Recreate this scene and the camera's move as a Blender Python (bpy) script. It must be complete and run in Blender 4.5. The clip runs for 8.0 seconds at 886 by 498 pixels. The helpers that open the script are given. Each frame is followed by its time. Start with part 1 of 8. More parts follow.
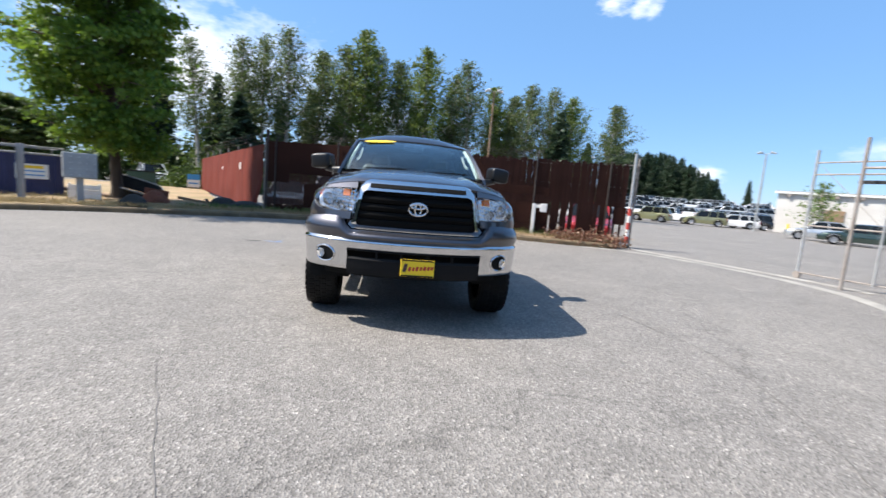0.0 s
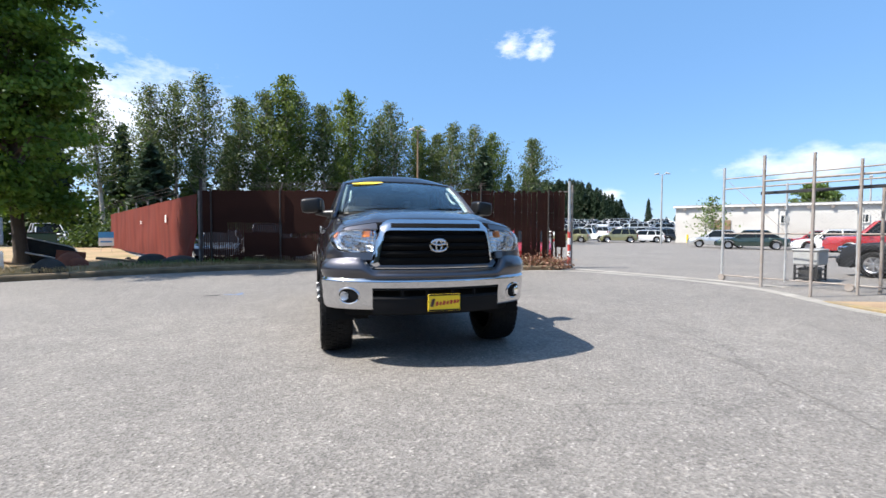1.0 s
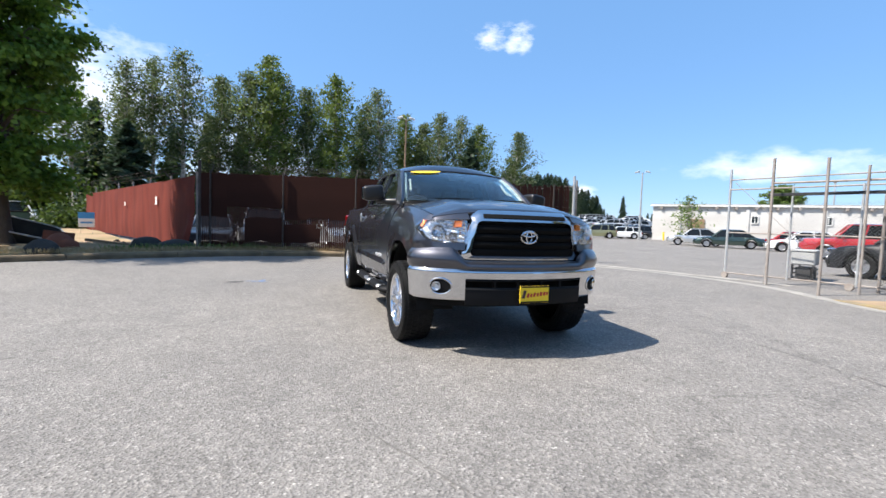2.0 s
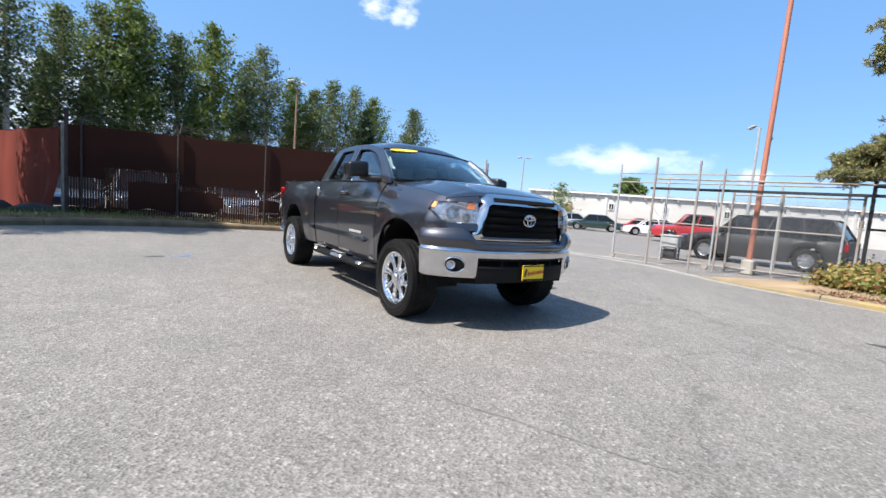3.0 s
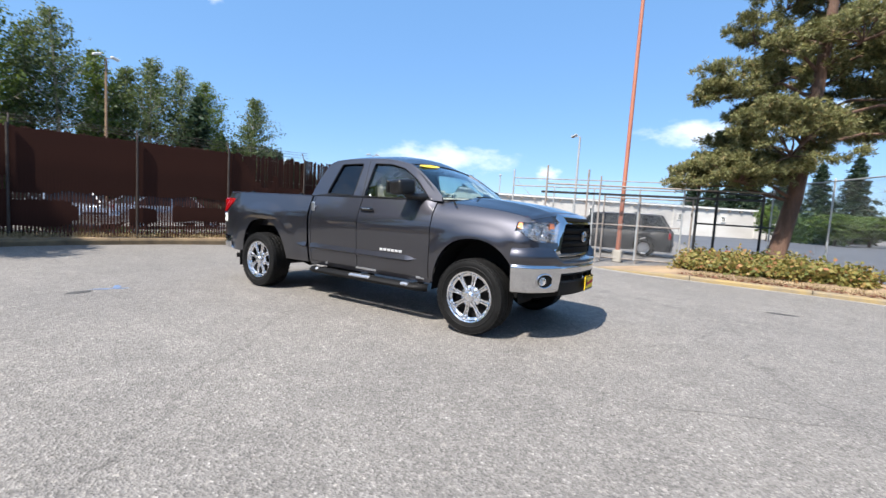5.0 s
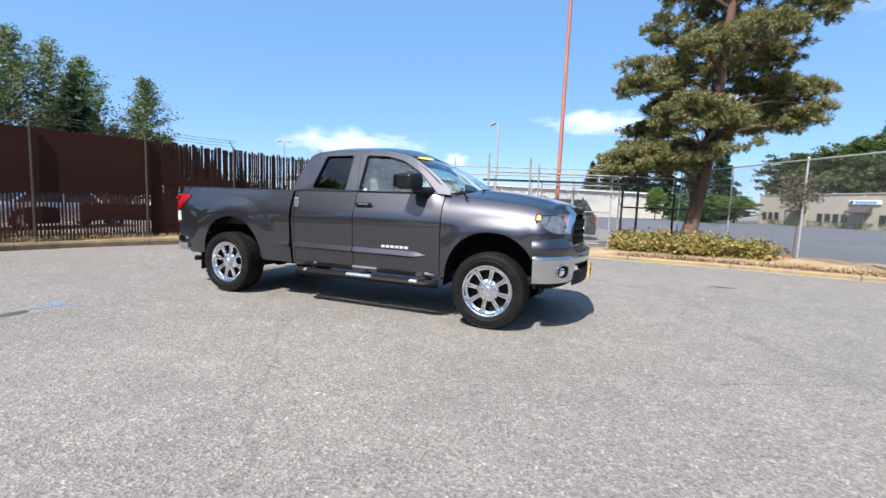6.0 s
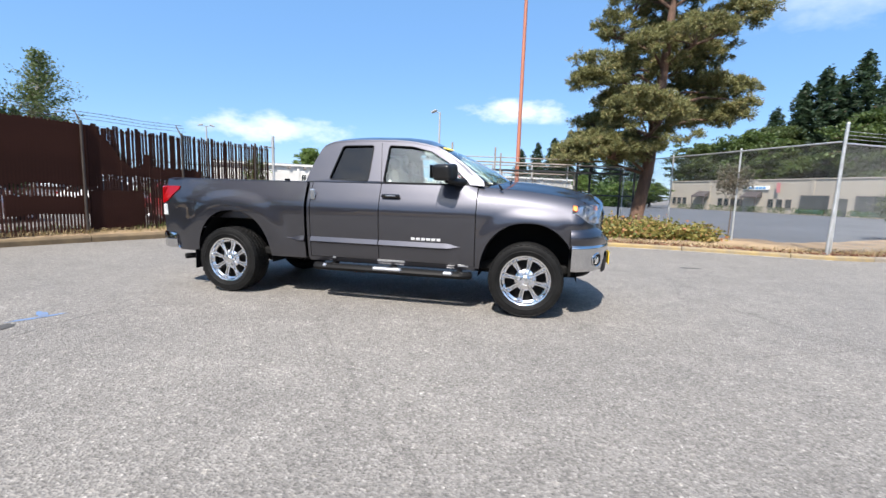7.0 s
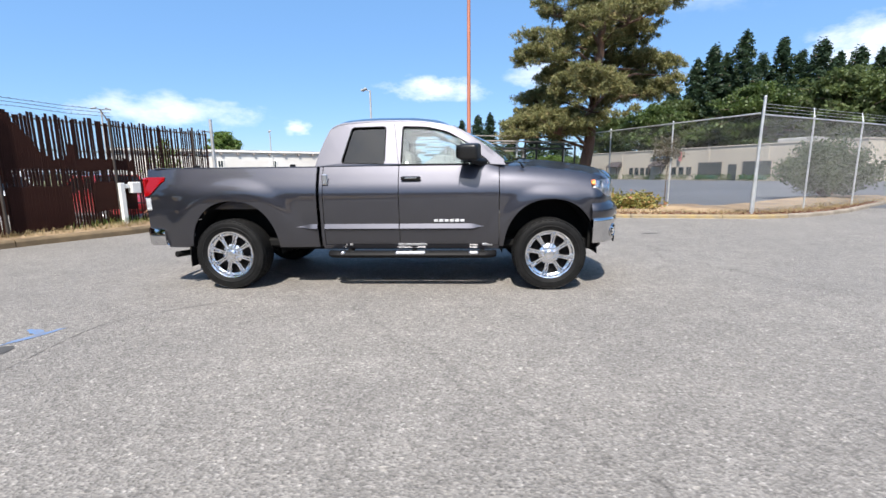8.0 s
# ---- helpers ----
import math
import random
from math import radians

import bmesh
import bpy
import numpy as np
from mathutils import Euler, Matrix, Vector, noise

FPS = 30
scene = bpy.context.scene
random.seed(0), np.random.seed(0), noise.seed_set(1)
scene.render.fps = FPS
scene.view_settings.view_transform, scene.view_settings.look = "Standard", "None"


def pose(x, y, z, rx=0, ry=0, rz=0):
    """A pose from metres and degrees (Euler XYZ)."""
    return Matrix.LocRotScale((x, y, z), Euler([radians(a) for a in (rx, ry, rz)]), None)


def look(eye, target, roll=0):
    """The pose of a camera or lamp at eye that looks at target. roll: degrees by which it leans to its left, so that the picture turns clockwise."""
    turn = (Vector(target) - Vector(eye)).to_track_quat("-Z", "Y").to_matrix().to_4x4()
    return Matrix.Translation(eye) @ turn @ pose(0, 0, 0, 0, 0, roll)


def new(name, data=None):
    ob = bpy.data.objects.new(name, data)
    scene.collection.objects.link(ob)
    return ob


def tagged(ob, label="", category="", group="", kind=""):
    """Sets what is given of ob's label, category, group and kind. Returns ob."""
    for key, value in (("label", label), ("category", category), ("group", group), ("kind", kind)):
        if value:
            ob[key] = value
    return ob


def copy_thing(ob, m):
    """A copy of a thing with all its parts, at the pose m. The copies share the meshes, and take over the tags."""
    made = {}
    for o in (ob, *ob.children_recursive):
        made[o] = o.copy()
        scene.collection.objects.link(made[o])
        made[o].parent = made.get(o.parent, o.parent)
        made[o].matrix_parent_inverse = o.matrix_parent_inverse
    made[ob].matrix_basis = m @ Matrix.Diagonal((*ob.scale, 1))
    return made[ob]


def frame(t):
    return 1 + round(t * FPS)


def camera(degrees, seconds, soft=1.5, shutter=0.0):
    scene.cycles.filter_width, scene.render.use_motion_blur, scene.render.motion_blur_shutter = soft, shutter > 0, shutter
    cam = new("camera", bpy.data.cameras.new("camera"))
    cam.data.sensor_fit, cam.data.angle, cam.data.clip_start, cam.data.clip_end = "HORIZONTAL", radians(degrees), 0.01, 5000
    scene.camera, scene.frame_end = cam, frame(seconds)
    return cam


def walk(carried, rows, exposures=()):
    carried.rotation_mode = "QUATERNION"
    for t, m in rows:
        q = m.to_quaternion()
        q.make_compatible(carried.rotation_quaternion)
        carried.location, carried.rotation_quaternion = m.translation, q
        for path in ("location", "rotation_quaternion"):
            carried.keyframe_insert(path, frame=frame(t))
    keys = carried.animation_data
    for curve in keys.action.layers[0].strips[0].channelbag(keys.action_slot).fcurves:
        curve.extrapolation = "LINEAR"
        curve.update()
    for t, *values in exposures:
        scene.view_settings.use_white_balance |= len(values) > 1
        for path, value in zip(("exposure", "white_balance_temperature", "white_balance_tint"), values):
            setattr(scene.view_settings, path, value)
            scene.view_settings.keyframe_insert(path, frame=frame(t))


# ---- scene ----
cam = camera(90.0, 8.0, shutter=0.3)
PATH = [
    (0, (-0.246, -4.814, 1.282), (0.002, -2.845, 1.031), 4.7),
    (0.5, (-0.673, -4.866, 1.28), (-0.144, -2.945, 1.107), 3.5),
    (0.62, (-0.777, -4.848, 1.272), (-0.268, -2.918, 1.150), 2.8),
    (1, (-1.11, -4.781, 1.24), (-0.546, -2.864, 1.162), 0.2),
    (1.2, (-1.3, -4.691, 1.223), (-0.751, -2.771, 1.126), -0.0),
    (2.5, (-2.689, -4.282, 1.218), (-1.789, -2.502, 1.071), 3.5),
    (3, (-3.288, -4.032, 1.206), (-2.134, -2.411, 1.01), 4.5),
    (3.5, (-3.825, -3.672, 1.23), (-2.596, -2.105, 1.036), 4.6),
    (4, (-4.329, -3.304, 1.239), (-2.907, -1.911, 1.042), 2.9),
    (4.5, (-4.77, -2.845, 1.246), (-3.216, -1.602, 1.041), 1.8),
    (4.7, (-4.922, -2.631, 1.265), (-3.323, -1.443, 1.09), 2.8),
    (5.8, (-5.407, -1.455, 1.35), (-3.586, -0.658, 1.127), 2.4),
    (6, (-5.505, -1.27, 1.325), (-3.657, -0.534, 1.119), 2.2),
    (6.5, (-5.703, -0.718, 1.346), (-3.796, -0.177, 1.081), 1.0),
    (7, (-5.829, -0.152, 1.331), (-3.893, 0.28, 1.08), 1.8),
    (7.5, (-5.959, 0.406, 1.333), (-3.992, 0.605, 1.032), 0.5),
    (8, (-5.993, 0.944, 1.328), (-4.024, 1.048, 0.991), -0.6),
]
walk(cam, [(t, look(eye, target, roll)) for t, eye, target, roll in PATH], exposures=[(0.0, 0.93), (7.0, 0.93), (7.6, 0.86), (8.0, 0.86)])

# ---- world, sun, exposure ----
SUN_EL, SUN_AZ = 52.5, -84.5          # degrees above the horizon; degrees from +y towards +x
SUN_DIR = Vector((math.sin(radians(SUN_AZ)) * math.cos(radians(SUN_EL)),
                  math.cos(radians(SUN_AZ)) * math.cos(radians(SUN_EL)), math.sin(radians(SUN_EL))))
world = bpy.data.worlds.new("sky")
scene.world = world
world.use_nodes = True
wn, wl = world.node_tree.nodes, world.node_tree.links
wn.clear()


def wmath(op, a, b=None, clamp=False):
    n = wn.new("ShaderNodeMath")
    n.operation, n.use_clamp = op, clamp
    for i, v in enumerate((a, b)):
        if v is None:
            continue
        if isinstance(v, (int, float)):
            n.inputs[i].default_value = v
        else:
            wl.new(v, n.inputs[i])
    return n.outputs[0]


sky = wn.new("ShaderNodeTexSky")
sky.sky_type, sky.sun_disc = "NISHITA", False
sky.sun_elevation, sky.sun_rotation = radians(SUN_EL), radians(SUN_AZ % 360)
sky.air_density, sky.dust_density, sky.ozone_density = 1.0, 0.15, 3.5
coord = wn.new("ShaderNodeTexCoord")
cloud_noise = wn.new("ShaderNodeTexNoise")
cloud_noise.inputs["Scale"].default_value = 16.0
cloud_noise.inputs["Detail"].default_value = 7.0
cloud_noise.inputs["Roughness"].default_value = 0.62
stretch = wn.new("ShaderNodeMapping")
stretch.inputs["Scale"].default_value = (1.0, 1.0, 2.2)
wl.new(coord.outputs["Generated"], stretch.inputs["Vector"])
wl.new(stretch.outputs["Vector"], cloud_noise.inputs["Vector"])


def wdot(v):
    n = wn.new("ShaderNodeVectorMath")
    n.operation = "DOT_PRODUCT"
    wl.new(coord.outputs["Generated"], n.inputs[0])
    n.inputs[1].default_value = v
    return n.outputs["Value"]


# fair-weather clouds: azimuth, elevation, half width, half height (degrees), density
# the last two are out of view, sized to brighten the truck's window reflections
CLOUDS = [(25.0, 22.1, 3.0, 1.5, 0.9), (28.2, 22.0, 2.2, 1.7, 0.9), (56.5, 6.9, 9.5, 1.9, 0.8), (86.6, 10.2, 7.0, 1.6, 1.1),
          (69.5, 5.5, 2.0, 0.9, 0.9), (131.0, 11.0, 6.5, 2.6, 1.1), (99.5, 11.4, 4.5, 2.0, 1.0), (-22.0, 11.0, 15.0, 8.5, 1.0), (-4.0, 7.0, 10.0, 5.5, 0.8),
          (36.5, 4.2, 2.2, 1.0, 0.9), (105.0, 26.0, 11.0, 3.0, 0.28), (118.0, 19.0, 10.0, 3.0, 0.30), (-82.0, 44.0, 48.0, 24.0, 0.9), (-120.0, 20.0, 26.0, 9.0, 0.7)]
total = None
for az, el, hw, hh, dense in CLOUDS:
    a, e = radians(az), radians(el)
    mid = Vector((math.sin(a) * math.cos(e), math.cos(a) * math.cos(e), math.sin(e)))
    right = Vector((math.cos(a), -math.sin(a), 0.0))
    up = right.cross(mid)
    u = wmath("DIVIDE", wdot(right), math.sin(radians(hw)))
    v = wmath("DIVIDE", wmath("SUBTRACT", wdot(up), 0.0), math.sin(radians(hh)))
    d = wmath("ADD", wmath("MULTIPLY", u, u), wmath("MULTIPLY", v, v))
    body = wmath("SUBTRACT", 1.0, wmath("POWER", d, 0.5))
    front = wmath("GREATER_THAN", wdot(mid), 0.5)
    lump = wmath("ADD", body, wmath("MULTIPLY", wmath("SUBTRACT", cloud_noise.outputs["Fac"], 0.50), 3.4 if hw < 3.5 else 1.9))
    soft = wmath("MULTIPLY", wmath("MULTIPLY", lump, 0.85 * dense, True), front)
    soft = wmath("MULTIPLY", soft, wmath("MULTIPLY", wmath("ADD", body, 0.35), 2.0, True))
    total = soft if total is None else wmath("MAXIMUM", total, soft)
mixc = wn.new("ShaderNodeMix")
mixc.data_type = "RGBA"
wl.new(total, mixc.inputs["Factor"])
tint = wn.new("ShaderNodeMix")
tint.data_type, tint.blend_type = "RGBA", "MULTIPLY"
tint.inputs["Factor"].default_value = 1.0
wl.new(sky.outputs["Color"], tint.inputs["A"])
tint.inputs["B"].default_value = (0.94, 0.98, 1.06, 1.0)
even = wn.new("ShaderNodeMix")
even.data_type = "RGBA"
even.inputs["Factor"].default_value = 0.5
wl.new(tint.outputs["Result"], even.inputs["A"])
even.inputs["B"].default_value = (1.75, 3.95, 7.6, 1.0)
wl.new(even.outputs["Result"], mixc.inputs["A"])
mixc.inputs["B"].default_value = (9.5, 9.7, 10.2, 1.0)
# thin bright veil round the unseen sun, added to brighten the truck's reflections
near = wmath("MAXIMUM", wdot(SUN_DIR), 0.0)
veil = wmath("ADD", wmath("MULTIPLY", wmath("POWER", near, 40.0), 11.0), wmath("MULTIPLY", wmath("POWER", near, 8.0), 3.6))
glow = wn.new("ShaderNodeMix")
glow.data_type, glow.blend_type, glow.clamp_result = "RGBA", "ADD", False
glow.inputs["Factor"].default_value = 1.0
veil_col = wn.new("ShaderNodeCombineColor")
for k, tone in enumerate((1.0, 0.97, 0.93)):
    wl.new(wmath("MULTIPLY", veil, tone), veil_col.inputs[k])
wl.new(mixc.outputs["Result"], glow.inputs["A"])
wl.new(veil_col.outputs["Color"], glow.inputs["B"])
back = wn.new("ShaderNodeBackground")
back.inputs["Strength"].default_value = 0.085
wl.new(glow.outputs["Result"], back.inputs["Color"])
wout = wn.new("ShaderNodeOutputWorld")
wl.new(back.outputs[0], wout.inputs["Surface"])

sun_data = bpy.data.lights.new("sun", "SUN")
sun_data.energy, sun_data.angle, sun_data.color = 4.75, radians(0.53), (1.0, 0.937, 0.862)
sun_lamp = new("sun", sun_data)
sun_lamp.matrix_basis = look(SUN_DIR * 60, (0, 0, 0))


# ---- materials ----
def nodes_of(name):
    m = bpy.data.materials.new(name)
    m.use_nodes = True
    nt = m.node_tree
    return m, nt, nt.nodes["Principled BSDF"]


def link(nt, a, b):
    nt.links.new(a, b)


def noise_tex(nt, scale, detail=4.0, rough=0.55, dims="Object", stretch3=None):
    tc = nt.nodes.new("ShaderNodeTexCoord")
    n = nt.nodes.new("ShaderNodeTexNoise")
    n.inputs["Scale"].default_value = scale
    n.inputs["Detail"].default_value = detail
    n.inputs["Roughness"].default_value = rough
    src = tc.outputs[dims]
    if stretch3:
        mp = nt.nodes.new("ShaderNodeMapping")
        mp.inputs["Scale"].default_value = stretch3
        link(nt, src, mp.inputs["Vector"])
        src = mp.outputs["Vector"]
    link(nt, src, n.inputs["Vector"])
    return n.outputs["Fac"]


def ramp(nt, fac, stops):
    r = nt.nodes.new("ShaderNodeValToRGB")
    el = r.color_ramp.elements
    while len(el) < len(stops):
        el.new(0.5)
    for e, (p, c) in zip(el, stops):
        e.position, e.color = p, (*c, 1.0)
    link(nt, fac, r.inputs["Fac"])
    return r.outputs["Color"]


def mix(nt, fac, a, b, mode="MIX"):
    m = nt.nodes.new("ShaderNodeMix")
    m.data_type, m.blend_type = "RGBA", mode
    for sock, v in (("Factor", fac), ("A", a), ("B", b)):
        if isinstance(v, tuple):
            m.inputs[sock].default_value = (*v, 1.0) if len(v) == 3 else v
        elif isinstance(v, (int, float)):
            m.inputs[sock].default_value = v
        else:
            link(nt, v, m.inputs[sock])
    return m.outputs["Result"]


def bump(nt, bsdf, height, strength, distance=0.01):
    b = nt.nodes.new("ShaderNodeBump")
    b.inputs["Strength"].default_value, b.inputs["Distance"].default_value = strength, distance
    link(nt, height, b.inputs["Height"])
    link(nt, b.outputs["Normal"], bsdf.inputs["Normal"])


def surface(name, c1, c2, rough=0.7, scale=3.0, fine=60.0, metal=0.0, relief=0.2, depth=0.004, coat=0.0, vary=0.0, stretch3=None, spec=0.5):
    """A surface in two tones at a large and a fine scale, with fine relief; vary: how far each object differs."""
    m, nt, b = nodes_of(name)
    big, small = noise_tex(nt, scale, 5, stretch3=stretch3), noise_tex(nt, fine, 3, stretch3=stretch3)
    col = mix(nt, ramp(nt, big, [(0.35, (0, 0, 0)), (0.68, (1, 1, 1))]), c1, c2)
    col = mix(nt, 0.35, col, mix(nt, small, (0.25, 0.25, 0.25), (0.78, 0.78, 0.78)), "OVERLAY")
    if vary:
        info = nt.nodes.new("ShaderNodeObjectInfo")
        lo, hi = 1 - vary, 1 + vary
        col = mix(nt, 1.0, col, ramp(nt, info.outputs["Random"], [(0.0, (lo, lo, lo)), (1.0, (hi, hi, hi))]), "MULTIPLY")
    link(nt, col, b.inputs["Base Color"])
    b.inputs["Metallic"].default_value, b.inputs["Specular IOR Level"].default_value = metal, spec
    r = nt.nodes.new("ShaderNodeMapRange")
    r.inputs["To Min"].default_value, r.inputs["To Max"].default_value = max(rough - 0.12, 0.03), min(rough + 0.12, 1)
    link(nt, small, r.inputs["Value"])
    link(nt, r.outputs["Result"], b.inputs["Roughness"])
    b.inputs["Coat Weight"].default_value = coat
    b.inputs["Coat Roughness"].default_value = 0.04
    if relief:
        bump(nt, b, small, relief, depth)
    return m


def plain(name, c, rough=0.4, metal=0.0, coat=0.0, spec=0.5):
    m, nt, b = nodes_of(name)
    dust = noise_tex(nt, 9.0, 4)
    link(nt, mix(nt, dust, tuple(v * 0.88 for v in c), tuple(min(v * 1.1, 1) for v in c)), b.inputs["Base Color"])
    b.inputs["Roughness"].default_value, b.inputs["Metallic"].default_value = rough, metal
    b.inputs["Coat Weight"].default_value, b.inputs["Specular IOR Level"].default_value = coat, spec
    return m


def paint(name, c, flake=0.6, rough=0.32, coat=1.0):
    """Car paint: metallic flake under a clear coat, with a little dust."""
    m, nt, b = nodes_of(name)
    fl = noise_tex(nt, 900.0, 1)
    dust = noise_tex(nt, 2.5, 5)
    col = mix(nt, fl, tuple(v * 0.8 for v in c), tuple(min(v * 1.2, 1) for v in c))
    col = mix(nt, ramp(nt, dust, [(0.45, (0, 0, 0)), (0.9, (0.03, 0.03, 0.03))]), col, (0.3, 0.28, 0.25))
    link(nt, col, b.inputs["Base Color"])
    b.inputs["Metallic"].default_value, b.inputs["Roughness"].default_value = flake, rough
    b.inputs["Coat Weight"].default_value, b.inputs["Coat Roughness"].default_value, b.inputs["Coat IOR"].default_value = coat, 0.03, 1.65
    return m


def glass(name, tint, rough=0.0, trans=1.0, ior=1.45):
    m, nt, b = nodes_of(name)
    b.inputs["Base Color"].default_value = (*tint, 1)
    b.inputs["Transmission Weight"].default_value, b.inputs["Roughness"].default_value, b.inputs["IOR"].default_value = trans, rough, ior
    return m


def leaves(name, dark, light, through_col, yellow=None, pass_on=0.3):
    """Leaves: two tones leaf by leaf, part of the light passing through."""
    m, nt, b = nodes_of(name)
    geo = nt.nodes.new("ShaderNodeNewGeometry")
    stops = [(0.0, dark), (0.8, light)] + ([(1.0, yellow)] if yellow else [])
    col = ramp(nt, geo.outputs["Random Per Island"], stops)
    patch = noise_tex(nt, 0.8, 3)
    col = mix(nt, 0.5, col, mix(nt, patch, (0.3, 0.3, 0.3), (0.72, 0.72, 0.72)), "OVERLAY")
    link(nt, col, b.inputs["Base Color"])
    b.inputs["Roughness"].default_value = 0.55
    b.inputs["Specular IOR Level"].default_value = 0.35
    tr = nt.nodes.new("ShaderNodeBsdfTranslucent")
    link(nt, mix(nt, 0.6, col, through_col), tr.inputs["Color"])
    ms = nt.nodes.new("ShaderNodeMixShader")
    ms.inputs[0].default_value = pass_on
    link(nt, b.outputs[0], ms.inputs[1])
    link(nt, tr.outputs[0], ms.inputs[2])
    link(nt, ms.outputs[0], nt.nodes["Material Output"].inputs["Surface"])
    return m


def asphalt_material():
    m, nt, b = nodes_of("asphalt")
    tc = nt.nodes.new("ShaderNodeTexCoord")
    vor = nt.nodes.new("ShaderNodeTexVoronoi")
    vor.inputs["Scale"].default_value = 78.0
    link(nt, tc.outputs["Object"], vor.inputs["Vector"])
    vor2 = nt.nodes.new("ShaderNodeTexVoronoi")
    vor2.inputs["Scale"].default_value = 40.0
    link(nt, tc.outputs["Object"], vor2.inputs["Vector"])
    stone = ramp(nt, vor.outputs["Color"], [(0.0, (0.095, 0.087, 0.080)), (0.30, (0.172, 0.160, 0.147)), (0.62, (0.222, 0.207, 0.190)), (0.86, (0.284, 0.266, 0.244)), (1.0, (0.455, 0.428, 0.395))])
    spots = ramp(nt, vor2.outputs["Color"], [(0.0, (0.36, 0.36, 0.36)), (0.8, (0.5, 0.5, 0.5)), (0.97, (0.74, 0.73, 0.70))])
    col = mix(nt, 0.65, stone, spots, "OVERLAY")
    large = noise_tex(nt, 0.35, 6, 0.6)
    col = mix(nt, 0.55, col, ramp(nt, large, [(0.3, (0.40, 0.40, 0.40)), (0.7, (0.58, 0.575, 0.56))]), "OVERLAY")
    mid = noise_tex(nt, 2.7, 6, 0.65)
    col = mix(nt, 0.35, col, ramp(nt, mid, [(0.35, (0.38, 0.38, 0.38)), (0.65, (0.6, 0.6, 0.6))]), "OVERLAY")
    crack = nt.nodes.new("ShaderNodeTexVoronoi")
    crack.feature = "DISTANCE_TO_EDGE"
    crack.inputs["Scale"].default_value = 0.16
    warp = nt.nodes.new("ShaderNodeTexNoise")
    warp.inputs["Scale"].default_value = 1.3
    warp.inputs["Detail"].default_value = 6.0
    link(nt, tc.outputs["Object"], warp.inputs["Vector"])
    shift = nt.nodes.new("ShaderNodeVectorMath")
    shift.operation = "MULTIPLY_ADD"
    link(nt, warp.outputs["Color"], shift.inputs[0])
    shift.inputs[1].default_value = (0.9, 0.9, 0.9)
    link(nt, tc.outputs["Object"], shift.inputs[2])
    link(nt, shift.outputs[0], crack.inputs["Vector"])
    line = ramp(nt, crack.outputs["Distance"], [(0.0, (0.72, 0.72, 0.72)), (0.0014, (1, 1, 1))])
    col = mix(nt, 0.8, col, line, "MULTIPLY")
    link(nt, col, b.inputs["Base Color"])
    b.inputs["Roughness"].default_value = 0.82
    b.inputs["Specular IOR Level"].default_value = 0.35
    bump(nt, b, vor.outputs["Distance"], 0.8, 0.007)
    return m


ASPHALT = asphalt_material()
CONCRETE = surface("concrete", (0.36, 0.34, 0.30), (0.24, 0.22, 0.19), 0.85, 1.6, 45, relief=0.3)
GUTTER = surface("gutter_concrete", (0.34, 0.32, 0.28), (0.22, 0.21, 0.19), 0.85, 2.2, 50, relief=0.3)
KERB_YELLOW = surface("yellow_kerb_paint", (0.30, 0.220, 0.095), (0.20, 0.165, 0.115), 0.85, 3.2, 40, relief=0.3)
STAINED_KERB = surface("stained_kerb", (0.27, 0.235, 0.19), (0.16, 0.135, 0.105), 0.9, 2.5, 40, relief=0.3)
KERB_DIRTY = surface("dirty_kerb", (0.19, 0.135, 0.075), (0.095, 0.070, 0.042), 0.9, 2.5, 40, relief=0.3)
DRY_GRASS = surface("dry_grass_soil", (0.36, 0.26, 0.155), (0.22, 0.15, 0.095), 0.95, 1.2, 30, relief=0.8, depth=0.03)
SAND = surface("sandy_soil", (0.37, 0.25, 0.15), (0.22, 0.18, 0.085), 0.95, 0.5, 18, relief=0.6, depth=0.03)
STRAW = leaves("straw_blades", (0.24, 0.18, 0.09), (0.40, 0.31, 0.17), (0.36, 0.29, 0.14), (0.20, 0.19, 0.07))
WEEDS = leaves("weed_leaves", (0.05, 0.10, 0.02), (0.12, 0.20, 0.05), (0.2, 0.3, 0.05), (0.35, 0.30, 0.08))
SLAT = surface("rust_brown_slat", (0.066, 0.0275, 0.0195), (0.040, 0.0170, 0.0125), 0.8, 2.0, 25, relief=0.2, vary=0.16, stretch3=(6, 6, 0.6), spec=0.15)
SCREEN = surface("brown_screen", (0.046, 0.0180, 0.0125), (0.026, 0.0108, 0.0080), 0.85, 1.0, 20, relief=0.2, stretch3=(4, 4, 0.5), spec=0.1)
RED_SCREEN = surface("red_screen", (0.165, 0.036, 0.025), (0.105, 0.023, 0.017), 0.85, 0.6, 22, relief=0.3, stretch3=(3, 3, 0.4), spec=0.15)
GALV = surface("galvanised_steel", (0.55, 0.56, 0.56), (0.42, 0.43, 0.43), 0.45, 6, 80, metal=0.55, relief=0.1)
OLD_STEEL = surface("weathered_steel", (0.33, 0.30, 0.275), (0.24, 0.20, 0.17), 0.7, 5, 60, metal=0.3, relief=0.2)
BLACK_STEEL = plain("black_steel", (0.02, 0.02, 0.021), 0.5)
RUST_POLE = surface("rust_pole_paint", (0.40, 0.145, 0.085), (0.30, 0.11, 0.07), 0.6, 3, 50, relief=0.15, stretch3=(4, 4, 0.5))
WHITE_PAINT = surface("white_paint", (0.78, 0.77, 0.73), (0.66, 0.64, 0.60), 0.6, 2, 40, relief=0.1)
RED_PAINT = surface("red_paint", (0.52, 0.06, 0.05), (0.42, 0.05, 0.04), 0.5, 3, 50, relief=0.1)
